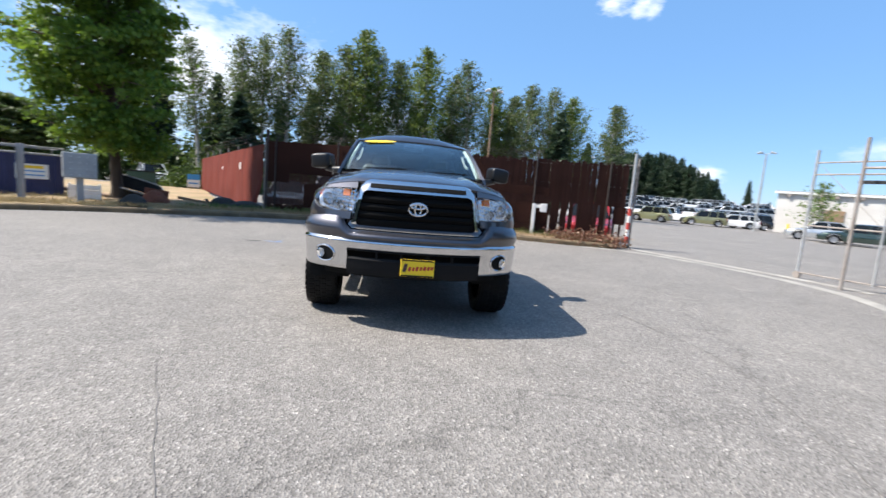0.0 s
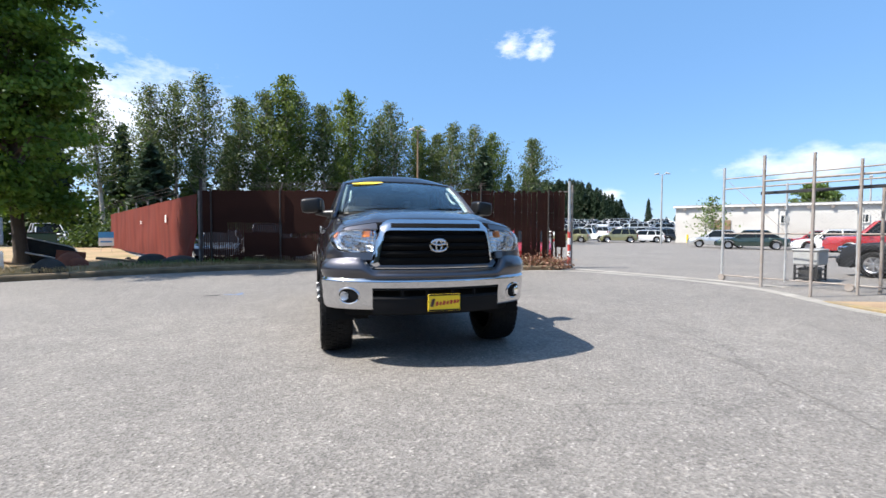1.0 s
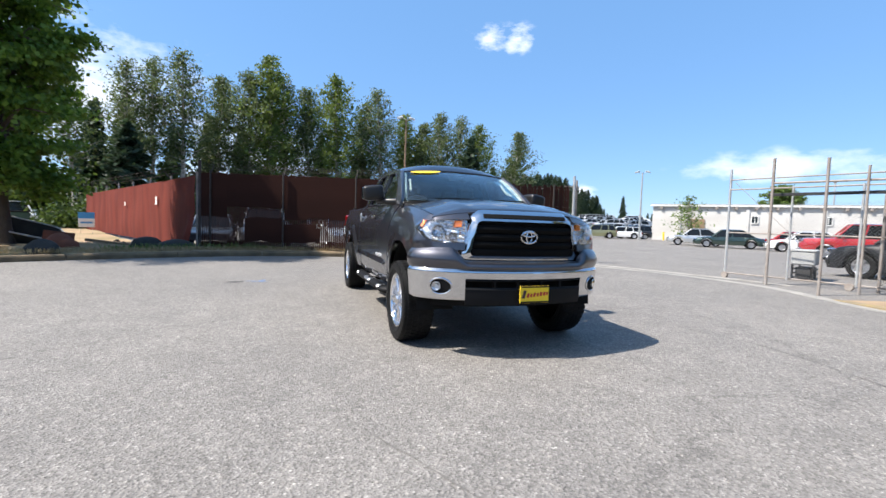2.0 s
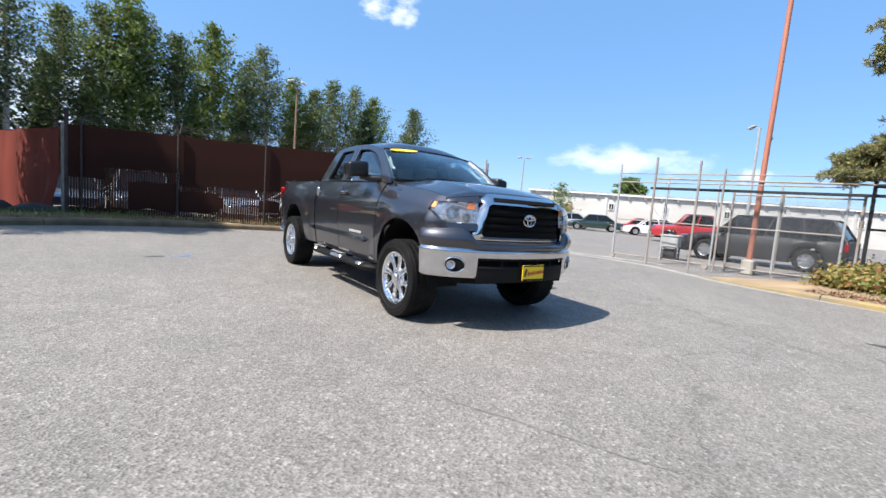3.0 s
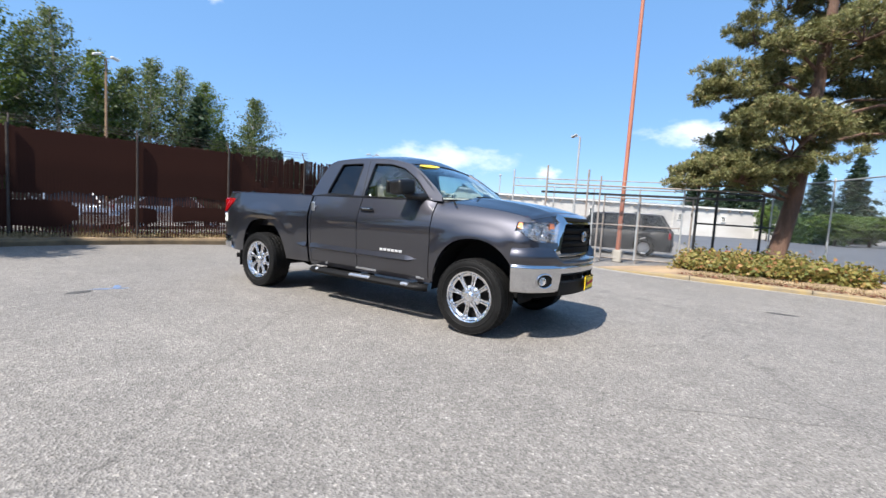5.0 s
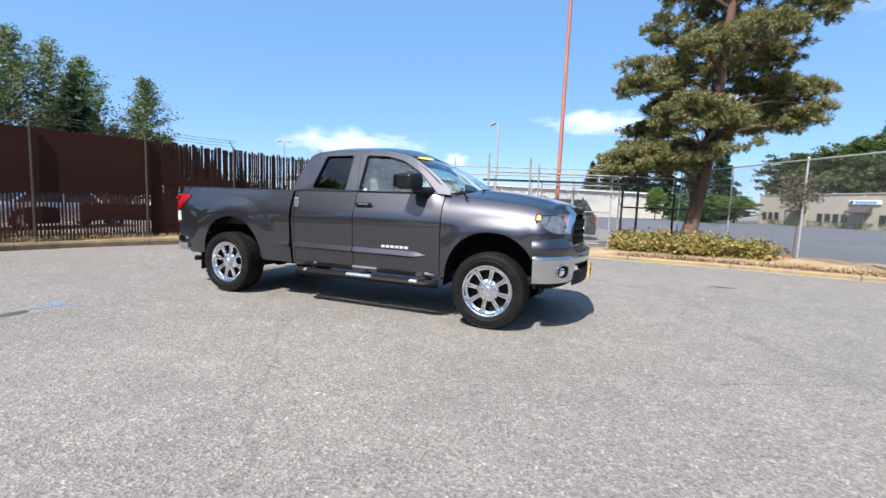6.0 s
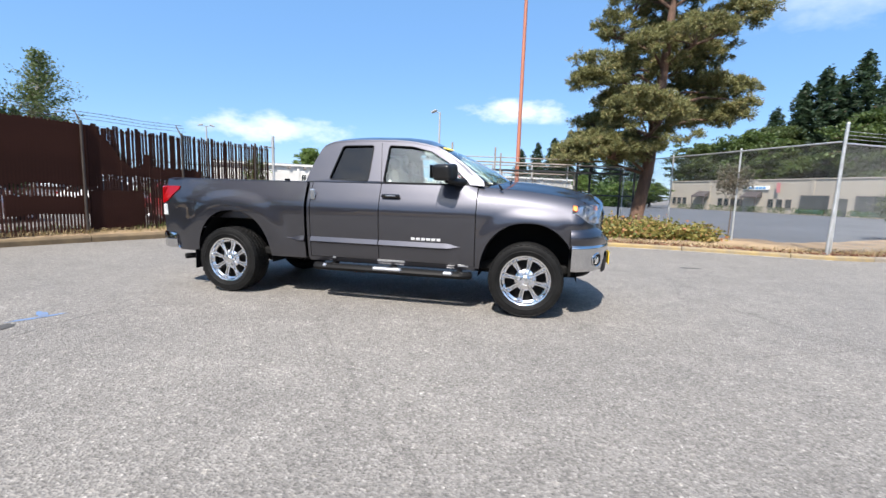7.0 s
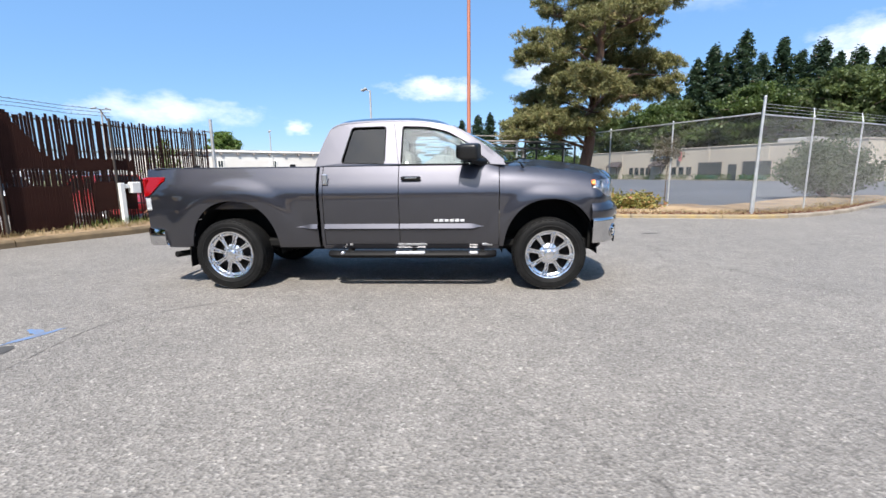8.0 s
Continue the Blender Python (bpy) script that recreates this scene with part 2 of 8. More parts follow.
WHITE_WALL = surface("white_wall", (0.60, 0.585, 0.55), (0.48, 0.45, 0.41), 0.8, 0.15, 12, relief=0.15, stretch3=(1, 1, 3))
TAN_WALL = surface("tan_wall", (0.42, 0.375, 0.305), (0.36, 0.32, 0.265), 0.85, 0.1, 10, relief=0.1)
ROOF_GREY = surface("roof_felt", (0.30, 0.30, 0.29), (0.22, 0.22, 0.21), 0.9, 0.5, 8, relief=0.1)
WIN_DARK = plain("dark_pane", (0.03, 0.04, 0.045), 0.06, spec=0.8)
AWNING = plain("dark_awning", (0.06, 0.05, 0.05), 0.8)
GREEN_CLOTH = plain("green_cloth", (0.03, 0.085, 0.055), 0.8)
BARK = surface("bark", (0.16, 0.115, 0.08), (0.085, 0.06, 0.045), 0.95, 5, 30, relief=1.0, depth=0.03, stretch3=(1, 1, 0.25))
# bark for maple trunks, with the shade under the crown put into its colour
SHADED_BARK = surface("shaded_bark", (0.075, 0.058, 0.044), (0.040, 0.032, 0.026), 0.95, 5, 30, relief=1.0, depth=0.03, stretch3=(1, 1, 0.25))
PALE_BARK = surface("pale_bark", (0.46, 0.42, 0.36), (0.28, 0.25, 0.21), 0.9, 3, 25, relief=0.6, depth=0.02, stretch3=(1, 1, 0.4))
LIGHT_WIRE = plain("bright_fence_wire", (0.31, 0.315, 0.32), 0.5, 0.4)
LITTER = leaves("bark_litter", (0.13, 0.050, 0.032), (0.27, 0.135, 0.085), (0.2, 0.10, 0.05), (0.42, 0.34, 0.24))
CRATE_GREY = surface("pale_grey_cabinet", (0.38, 0.385, 0.38), (0.29, 0.295, 0.29), 0.7, 3, 40, relief=0.1)
WIRE = plain("fence_wire", (0.20, 0.205, 0.21), 0.5, 0.3)
PINE_BARK = surface("pine_bark", (0.15, 0.085, 0.058), (0.075, 0.05, 0.038), 0.95, 4, 22, relief=1.0, depth=0.04, stretch3=(1, 1, 0.3))
POPLAR_LEAF = leaves("poplar_leaves", (0.026, 0.043, 0.017), (0.120, 0.155, 0.060), (0.22, 0.29, 0.07), (0.26, 0.29, 0.15))
POPLAR_LIGHT = leaves("pale_poplar_leaves", (0.045, 0.080, 0.016), (0.13, 0.18, 0.035), (0.26, 0.33, 0.05), (0.22, 0.26, 0.07))
MAPLE_LEAF = leaves("maple_leaves", (0.032, 0.075, 0.012), (0.135, 0.215, 0.030), (0.33, 0.52, 0.05))
DARK_LEAF = leaves("dark_broad_leaves", (0.026, 0.046, 0.014), (0.088, 0.125, 0.036), (0.16, 0.23, 0.04))
MID_LEAF = leaves("mid_broad_leaves", (0.05, 0.09, 0.02), (0.13, 0.19, 0.045), (0.25, 0.36, 0.06))
# fir needles, tones raised a little in place of haze over the distant ones
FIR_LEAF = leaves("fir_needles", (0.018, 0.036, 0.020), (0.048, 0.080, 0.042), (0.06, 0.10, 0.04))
PINE_LEAF = leaves("pine_needles", (0.036, 0.046, 0.018), (0.275, 0.275, 0.115), (0.27, 0.27, 0.08), (0.31, 0.215, 0.10), 0.22)
OLIVE_LEAF = leaves("olive_broad_leaves", (0.034, 0.054, 0.018), (0.100, 0.130, 0.044), (0.17, 0.22, 0.05))
SHRUB_LEAF = leaves("thicket_leaves", (0.018, 0.036, 0.010), (0.055, 0.095, 0.024), (0.16, 0.24, 0.04))
HEDGE_LEAF = leaves("ground_cover_leaves", (0.09, 0.12, 0.03), (0.34, 0.27, 0.085), (0.32, 0.27, 0.06), (0.34, 0.13, 0.075))
BUSH_LEAF = leaves("bush_leaves", (0.022, 0.040, 0.016), (0.105, 0.125, 0.068), (0.14, 0.17, 0.07))
VINE_LEAF = leaves("dry_vine_leaves", (0.075, 0.066, 0.050), (0.19, 0.18, 0.14), (0.16, 0.15, 0.09), (0.26, 0.21, 0.15))
PALE_BUSH = leaves("pale_bush_leaves", (0.09, 0.10, 0.075), (0.24, 0.25, 0.19), (0.2, 0.22, 0.12), (0.45, 0.44, 0.40))
TRUCK_PAINT = paint("slate_grey_car_paint", (0.057, 0.0570, 0.069), 0.95, 0.43)
CHROME = plain("chrome", (0.62, 0.62, 0.63), 0.05, 1.0)
DULL_CHROME = plain("brushed_metal", (0.62, 0.62, 0.63), 0.34, 1.0)
BADGE_SILVER = plain("badge_silver", (0.80, 0.80, 0.81), 0.30, 0.6)
BLACK_PLASTIC = plain("black_plastic", (0.008, 0.008, 0.0085), 0.55, spec=0.14)
GLOSS_BLACK = plain("gloss_black_plastic", (0.012, 0.012, 0.013), 0.18, coat=0.6)
MIRROR_BLACK = plain("satin_black_plastic", (0.009, 0.009, 0.0095), 0.36, spec=0.4)
UNDERBODY = plain("underbody", (0.006, 0.006, 0.006), 0.85, spec=0.2)
TYRE = surface("tyre_rubber", (0.006, 0.006, 0.006), (0.011, 0.011, 0.011), 0.58, 8, 90, relief=0.2, spec=0.14)
WHEEL_CHROME = surface("wheel_chrome", (0.86, 0.86, 0.87), (0.70, 0.70, 0.71), 0.08, 14, 30, metal=1.0, relief=0.7, depth=0.010)
WINDSCREEN = glass("windscreen_glass", (0.62, 0.78, 0.78), ior=1.5)
SIDE_GLASS = glass("side_glass", (0.80, 0.89, 0.86), ior=1.8)
PRIVACY_GLASS = glass("privacy_glass", (0.022, 0.026, 0.032), ior=1.6)
LAMP_GLASS = glass("clear_lens", (0.95, 0.96, 0.97))
AMBER = glass("amber_lens", (0.92, 0.30, 0.07), 0.10, 0.45)
TAIL_RED = glass("red_lens", (0.32, 0.004, 0.007), 0.08, 0.35)
SEAT = surface("grey_seat_cloth", (0.09, 0.088, 0.085), (0.06, 0.058, 0.056), 0.9, 8, 120, relief=0.3)
DASH = plain("dashboard_plastic", (0.05, 0.05, 0.05), 0.6)
YELLOW_PLATE = plain("yellow_plate", (0.88, 0.60, 0.02), 0.45)
YELLOW_VINYL = plain("yellow_sticker", (0.95, 0.62, 0.03), 0.4)
INK = plain("dark_ink", (0.05, 0.02, 0.02), 0.5)
INK_RED = plain("red_ink", (0.45, 0.03, 0.02), 0.5)
PAPER = plain("white_paper", (0.82, 0.82, 0.80), 0.6)
NAVY = surface("navy_paint", (0.022, 0.030, 0.11), (0.015, 0.02, 0.075), 0.5, 2, 40, relief=0.1)
GREY_METAL = surface("grey_painted_metal", (0.34, 0.35, 0.35), (0.27, 0.28, 0.28), 0.5, 3, 60, relief=0.08)
BLUE_MARK = surface("blue_spray_paint", (0.10, 0.20, 0.38), (0.15, 0.17, 0.22), 0.8, 9, 70, relief=0.2)
TAR = surface("tar_patch", (0.045, 0.043, 0.042), (0.075, 0.072, 0.07), 0.85, 6, 80, relief=0.3)
SIGN_BLUE = plain("sign_blue", (0.06, 0.30, 0.62), 0.5)
STONE_DARK = surface("dark_tarred_stone", (0.022, 0.021, 0.020), (0.04, 0.036, 0.032), 0.8, 4, 30, relief=0.5)
WOOD = surface("grey_timber", (0.30, 0.20, 0.12), (0.18, 0.11, 0.07), 0.85, 3, 40, relief=0.3, stretch3=(0.5, 6, 6))
RUST_WOOD = surface("rust_red_board", (0.24, 0.075, 0.04), (0.15, 0.05, 0.03), 0.85, 3, 30, relief=0.3)
LOT = surface("dark_lot_asphalt", (0.105, 0.110, 0.120), (0.075, 0.080, 0.088), 0.8, 0.2, 30, relief=0.3)
DARK_STEEL = surface("dark_stained_steel", (0.055, 0.038, 0.032), (0.035, 0.025, 0.022), 0.75, 4, 40, relief=0.2)
LAMP_SILVER = plain("lamp_reflector", (0.66, 0.67, 0.69), 0.16, 1.0)
GRILLE_BLACK = plain("grille_black", (0.004, 0.004, 0.004), 0.6, spec=0.08)


# ---- mesh helpers ----
class Geo:
    """Collects vertices and faces for one mesh."""

    def __init__(self):
        self.v, self.f = [], []

    def add(self, verts, faces, m=None):
        o = len(self.v)
        self.v += [tuple(m @ Vector(p)) for p in verts] if m else [tuple(p) for p in verts]
        self.f += [tuple(i + o for i in q) for q in faces]
        return self

    def box(self, c, s, ch=0.0, m=None):
        """A box with chamfered edges: centre, size, chamfer."""
        hx, hy, hz = s[0] / 2, s[1] / 2, s[2] / 2
        ch = min(ch, hx * 0.98, hy * 0.98, hz * 0.98)
        if ch <= 0:
            v = [(c[0] + i * hx, c[1] + j * hy, c[2] + k * hz) for i in (-1, 1) for j in (-1, 1) for k in (-1, 1)]
            return self.add(v, [(0, 1, 3, 2), (4, 6, 7, 5), (0, 4, 5, 1), (2, 3, 7, 6), (0, 2, 6, 4), (1, 5, 7, 3)], m)
        v, idx = [], {}
        for i in (-1, 1):
            for j in (-1, 1):
                for k in (-1, 1):
                    for a in range(3):
                        p = [i * (hx - ch), j * (hy - ch), k * (hz - ch)]
                        p[a] += (i, j, k)[a] * ch
                        idx[(i, j, k, a)] = len(v)
                        v.append((c[0] + p[0], c[1] + p[1], c[2] + p[2]))
        f = []
        for a in range(3):
            b, d = (a + 1) % 3, (a + 2) % 3
            for s1 in (-1, 1):
                q = []
                for sb, sd in ((-1, -1), (1, -1), (1, 1), (-1, 1)):
                    key = [0, 0, 0]
                    key[a], key[b], key[d] = s1, sb, sd
                    q.append(idx[(*key, a)])
                f.append(tuple(q if s1 > 0 else q[::-1]))
            for sb in (-1, 1):
                for sd in (-1, 1):
                    k1, k2 = [0, 0, 0], [0, 0, 0]
                    k1[a], k1[b], k1[d] = -1, sb, sd
                    k2[a], k2[b], k2[d] = 1, sb, sd
                    q = (idx[(*k1, b)], idx[(*k2, b)], idx[(*k2, d)], idx[(*k1, d)])
                    f.append(q if sb * sd > 0 else q[::-1])
        for i in (-1, 1):
            for j in (-1, 1):
                for k in (-1, 1):
                    q = tuple(idx[(i, j, k, a)] for a in range(3))
                    f.append(q if i * j * k > 0 else q[::-1])
        return self.add(v, f, m)

    def tube(self, pts, r, n=8, cap=True):
        """A tube through points; r: one radius or one for each point."""
        pts = [Vector(p) for p in pts]
        rs = r if isinstance(r, (list, tuple)) else [r] * len(pts)
        o = len(self.v)
        for i, p in enumerate(pts):
            d = (pts[min(i + 1, len(pts) - 1)] - pts[max(i - 1, 0)]).normalized()
            ref = Vector((0, 0, 1)) if abs(d.z) < 0.9 else Vector((1, 0, 0))
            a = d.cross(ref).normalized()
            b = d.cross(a)
            for k in range(n):
                t = 2 * math.pi * k / n
                self.v.append(tuple(p + (a * math.cos(t) + b * math.sin(t)) * rs[i]))
        for i in range(len(pts) - 1):
            for k in range(n):
                k2 = (k + 1) % n
                self.f.append((o + i * n + k, o + i * n + k2, o + (i + 1) * n + k2, o + (i + 1) * n + k))
        if cap:
            self.f.append(tuple(o + k for k in range(n))[::-1])
            self.f.append(tuple(o + (len(pts) - 1) * n + k for k in range(n)))
        return self

    def lathe(self, prof, n=24, m=None, closed=False):
        """Turns (radius, height) round the local z axis."""
        v, f = [], []
        for r, h in prof:
            for k in range(n):
                t = 2 * math.pi * k / n
                v.append((r * math.cos(t), r * math.sin(t), h))
        rows = len(prof)
        for i in range(rows if closed else rows - 1):
            j = (i + 1) % rows
            for k in range(n):
                k2 = (k + 1) % n
                f.append((i * n + k, i * n + k2, j * n + k2, j * n + k))
        return self.add(v, f, m)

    def disc(self, r, n=20, m=None, ry=None):
        v = [(r * math.cos(2 * math.pi * k / n), (ry or r) * math.sin(2 * math.pi * k / n), 0) for k in range(n)]
        return self.add(v, [tuple(range(n))], m)

    def grid(self, fn, us, vs, flip=False):
        """A sheet of fn(u, v) over lists of u and v."""
        o, nv = len(self.v), len(vs)
        for u in us:
            for w in vs:
                self.v.append(tuple(fn(u, w)))
        for i in range(len(us) - 1):
            for j in range(nv - 1):
                q = (o + i * nv + j, o + (i + 1) * nv + j, o + (i + 1) * nv + j + 1, o + i * nv + j + 1)
                self.f.append(q[::-1] if flip else q)
        return self

    def pillow(self, size, m, power=0.4, n=20):
        """A rounded box, smooth all over."""
        sx, sy, sz = (v / 2 for v in size)
        pw = lambda c: math.copysign(abs(c) ** power, c)
        return self.grid(lambda u, w: tuple(m @ Vector((sx * pw(math.cos(w)) * pw(math.cos(u)), sy * pw(math.cos(w)) * pw(math.sin(u)), sz * pw(math.sin(w))))), span(0, 2 * math.pi, 2 * n), span(-math.pi / 2, math.pi / 2, n), True)

    def prism(self, poly, d, m=None):
        """A flat polygon (x, y) given depth d along z."""
        n = len(poly)
        v = [(x, y, 0) for x, y in poly] + [(x, y, d) for x, y in poly]
        f = [tuple(range(n))[::-1], tuple(range(n, 2 * n))]
        f += [(i, (i + 1) % n, n + (i + 1) % n, n + i) for i in range(n)]
        return self.add(v, f, m)

    def mesh(self, name, mat, smooth=40):
        me = bpy.data.meshes.new(name)
        me.from_pydata(self.v, [], self.f)
        if mat:
            me.materials.append(mat)
        if smooth:
            me.shade_smooth()
            me.set_sharp_from_angle(angle=radians(smooth))
        me.update()
        return me


def part(name, g, mat, parent, label="", smooth=40, thick=0.0, offset=-1):
    """One mesh object under a thing or under a part."""
    ob = new(name, g.mesh(name, mat, smooth))
    ob.parent = parent
    if thick:
        # crisp rims: border edges stay sharp under the thickness
        me = ob.data
        uses = np.zeros(len(me.edges), np.int32)
        ei = np.empty(len(me.loops), np.int32)
        me.loops.foreach_get("edge_index", ei)
        np.add.at(uses, ei, 1)
        at = me.attributes.get("sharp_edge") or me.attributes.new("sharp_edge", "BOOLEAN", "EDGE")
        flags = np.zeros(len(me.edges), bool)
        at.data.foreach_get("value", flags)
        at.data.foreach_set("value", flags | (uses == 1))
        s = ob.modifiers.new("thickness", "SOLIDIFY")
        s.thickness, s.offset = thick, offset
    if label:
        ob["label"] = label
    return ob


def thing(name, label, category, m=None, group="", kind=""):
    """An Empty at the base of a thing that has parts."""
    ob = new(name)
    ob.empty_display_size = 0.2
    if m:
        ob.matrix_basis = m
    return tagged(ob, label, category, group, kind)


def solid(name, g, mat, label, category, m=None, group="", kind="", smooth=40):
    """A thing of one mesh."""
    ob = new(name, g.mesh(name, mat, smooth))
    if m:
        ob.matrix_basis = m
    return tagged(ob, label, category, group, kind)


def lerp(a, b, t):
    return a + (b - a) * t


def smooth01(t):
    t = min(max(t, 0.0), 1.0)
    return t * t * (3 - 2 * t)


def curve(pts):
    """A smooth function through (x, y) knots."""
    xs, ys = [p[0] for p in pts], [p[1] for p in pts]
    n = len(xs)
    d = [(ys[i + 1] - ys[i]) / (xs[i + 1] - xs[i]) for i in range(n - 1)]
    t = [d[0]] + [0.0 if d[i - 1] * d[i] <= 0 else 2 * d[i - 1] * d[i] / (d[i - 1] + d[i]) for i in range(1, n - 1)] + [d[-1]]

    def f(x):
        if x <= xs[0]:
            return ys[0]
        if x >= xs[-1]:
            return ys[-1]
        i = max(k for k in range(n - 1) if xs[k] <= x)
        h = xs[i + 1] - xs[i]
        s = (x - xs[i]) / h
        return ((1 + 2 * s) * (1 - s) ** 2 * ys[i] + s * (1 - s) ** 2 * h * t[i] + s * s * (3 - 2 * s) * ys[i + 1] + s * s * (s - 1) * h * t[i + 1])
    return f


def span(a, b, n):
    return [lerp(a, b, i / n) for i in range(n + 1)]


# ---- the pickup truck: front axle at y = 0, front towards -y ----
AXLE_F, AXLE_R, TYRE_R = 0.0, 3.70, 0.412
ARCH_F, ARCH_R, ARCH_W, ARCH_H, ARCH_Z = -0.005, 3.645, 0.525, 0.585, 0.45
door_prof = curve([(0.46, 0.925), (0.55, 0.950), (0.72, 0.973), (0.86, 0.986), (0.96, 0.992), (1.04, 0.9955), (1.10, 0.9960), (1.145, 0.9905), (1.19, 0.980), (1.23, 0.967), (1.28, 0.949), (1.34, 0.927), (1.42, 0.896)])
fender_top = curve([(-0.86, 1.235), (-0.65, 1.275), (-0.2, 1.350), (0.3, 1.395), (0.57, 1.41)])


NOSE = 2.0     # roundness of the nose in plan


def front_plan(th, off=0.0):
    """Plan outline of the nose; th in degrees from straight ahead."""
    t = radians(th)
    s, c = math.sin(t), max(math.cos(t), 0.0)
    return math.copysign((0.995 + off) * abs(s) ** (2 / NOSE), s), -0.45 - (0.455 + off) * c ** (2 / NOSE)


def nose_taper(y):
    if y >= -0.45:
        return 1.0
    t = min((-0.45 - y) / 0.470, 0.985)
    return (1 - t ** NOSE) ** (1 / NOSE)


def side_x(y, z, top=1.42):
    """Half width of the lower body."""
    ze = z + (1.42 - top) * smooth01((z - 0.90) / 0.3)
    x = door_prof(ze)
    for yc, reach in ((ARCH_F, 0.80), (ARCH_R, 0.92)):
        r = math.hypot(y - yc, (z - 0.42) * 1.02)
        x += (0.022 if yc < 1 else 0.018) * smooth01((reach - r) / 0.20) * smooth01((y + 0.48) / 0.2)
    if y < 0.75:
        x -= 0.055 * smooth01((0.75 - y) / 0.25) * max((z - top + 0.17) / 0.17, 0.0) ** 2
    x *= nose_taper(y)
    if y > 4.2:
        x -= 0.05 * ((y - 4.2) / 0.50) ** 2
    return x


def arch_low(y, base):
    z = base
    for yc in (ARCH_F, ARCH_R):
        d = abs(y - yc) / ARCH_W
        if d < 1:
            z = max(z, ARCH_Z + ARCH_H * math.sqrt(1 - d ** 2.3))
    return z


def side_panel(side, ys, low, high, rows=26):
    g = Geo()
    n = len(ys)
    for y in ys:
        z0, z1 = low(y), high(y)
        for j in range(rows + 1):
            z = lerp(z0, z1, j / rows)
            g.v.append((side * side_x(y, z, z1 if y < 0.6 else 1.42), y, z))
    for i in range(n - 1):
        for j in range(rows):
            q = (i * (rows + 1) + j, (i + 1) * (rows + 1) + j, (i + 1) * (rows + 1) + j + 1, i * (rows + 1) + j + 1)
            g.f.append(q if side > 0 else q[::-1])
    return g


def arch_stations(a, b, yc, step=0.05):
    e = 0.0005
    ys = [a]
    lo, hi = max(a, yc - ARCH_W), min(b, yc + ARCH_W)
    ys += [y for y in span(a, lo, max(1, int((lo - a) / step)))[1:-1]] if lo > a else []
    if lo > a:
        ys += [lo]
    ys += [yc - ARCH_W * math.cos(math.pi * i / 34) for i in range(1, 34) if lo < yc - ARCH_W * math.cos(math.pi * i / 34) < hi]
    if hi < b:
        ys += [hi] + span(hi, b, max(1, int((b - hi) / step)))[1:]
    else:
        ys += [b]
    out = []
    for y in ys:
        if not out or y > out[-1] + e:
            out.append(y)
    return out


def upper_x(y, z):
    """Half width of the cab above the belt."""
    return 0.904 - (z - 1.40) * 0.41 - 0.030 * smooth01((1.05 - y) / 0.6) - 0.008 * smooth01((y - 2.3) / 0.4)


cab_edge = curve([(0.48, 1.44), (0.64, 1.572), (0.88, 1.745), (1.08, 1.850), (1.35, 1.908), (1.61, 1.932), (2.0, 1.935), (2.38, 1.910), (2.50, 1.862), (2.55, 1.805)])


def cab_roof(s, y):
    x = s * (upper_x(y, cab_edge(y)) + 0.004)
    return x, y, cab_edge(y) + 0.095 * (1 - abs(s) ** 2.4) * smooth01((y - 0.9) / 0.4) * smooth01((2.75 - y) / 0.35)


def holed_sheet(side, outer, holes, xf, thick_mat, name, parent):
    """A sheet in y, z with openings, laid onto the surface x = xf(y, z)."""
    bm = bmesh.new()
    edges = []
    for loop in (outer, *holes):
        vs = [bm.verts.new((0, y, z)) for y, z in loop]
        edges += [bm.edges.new((vs[i], vs[(i + 1) % len(vs)])) for i in range(len(vs))]
    bmesh.ops.triangle_fill(bm, use_beauty=True, use_dissolve=False, edges=edges)
    for v in bm.verts:
        v.co.x = side * xf(v.co.y, v.co.z)
    me = bpy.data.meshes.new(name)
    bm.to_mesh(me)
    bm.free()
    me.materials.append(thick_mat)
    ob = new(name, me)
    ob.parent = parent
    s = ob.modifiers.new("thickness", "SOLIDIFY")
    s.thickness, s.offset = 0.03, 0
    return ob


def rounded(pts, r=0.03, n=4):
    """Rounds the corners of a closed outline."""
    out = []
    m = len(pts)
    for i in range(m):
        p, a, b = Vector(pts[i]), Vector(pts[i - 1]), Vector(pts[(i + 1) % m])
        da, db = (a - p), (b - p)
        k = min(r, da.length * 0.45, db.length * 0.45)
        p0, p1 = p + da.normalized() * k, p + db.normalized() * k
        for j in range(n + 1):
            t = j / n
            out.append(tuple(p0 * (1 - t) ** 2 + p * 2 * t * (1 - t) + p1 * t * t))
    return out


WIN_FRONT = rounded([(0.665, 1.428), (0.90, 1.652), (1.15, 1.798), (1.38, 1.855), (1.672, 1.868), (1.684, 1.432)], 0.03)
WIN_REAR = rounded([(1.872, 1.438), (1.866, 1.868), (2.262, 1.860), (2.372, 1.452)], 0.035)


def pane(side, loop, inset, mat, name, parent, label=""):
    g = Geo()
    yc, zc = sum(p[0] for p in loop) / len(loop), sum(p[1] for p in loop) / len(loop)
    pts = [(yc + (y - yc) * 1.03, zc + (z - zc) * 1.03) for y, z in loop]
    g.v = [(side * (upper_x(y, z) - inset), y, z) for y, z in pts]
    g.f = [tuple(range(len(pts)))]
    ob = part(name, g, mat, parent, label, smooth=0, thick=0.005, offset=0)
    ob.visible_shadow = False
    return ob


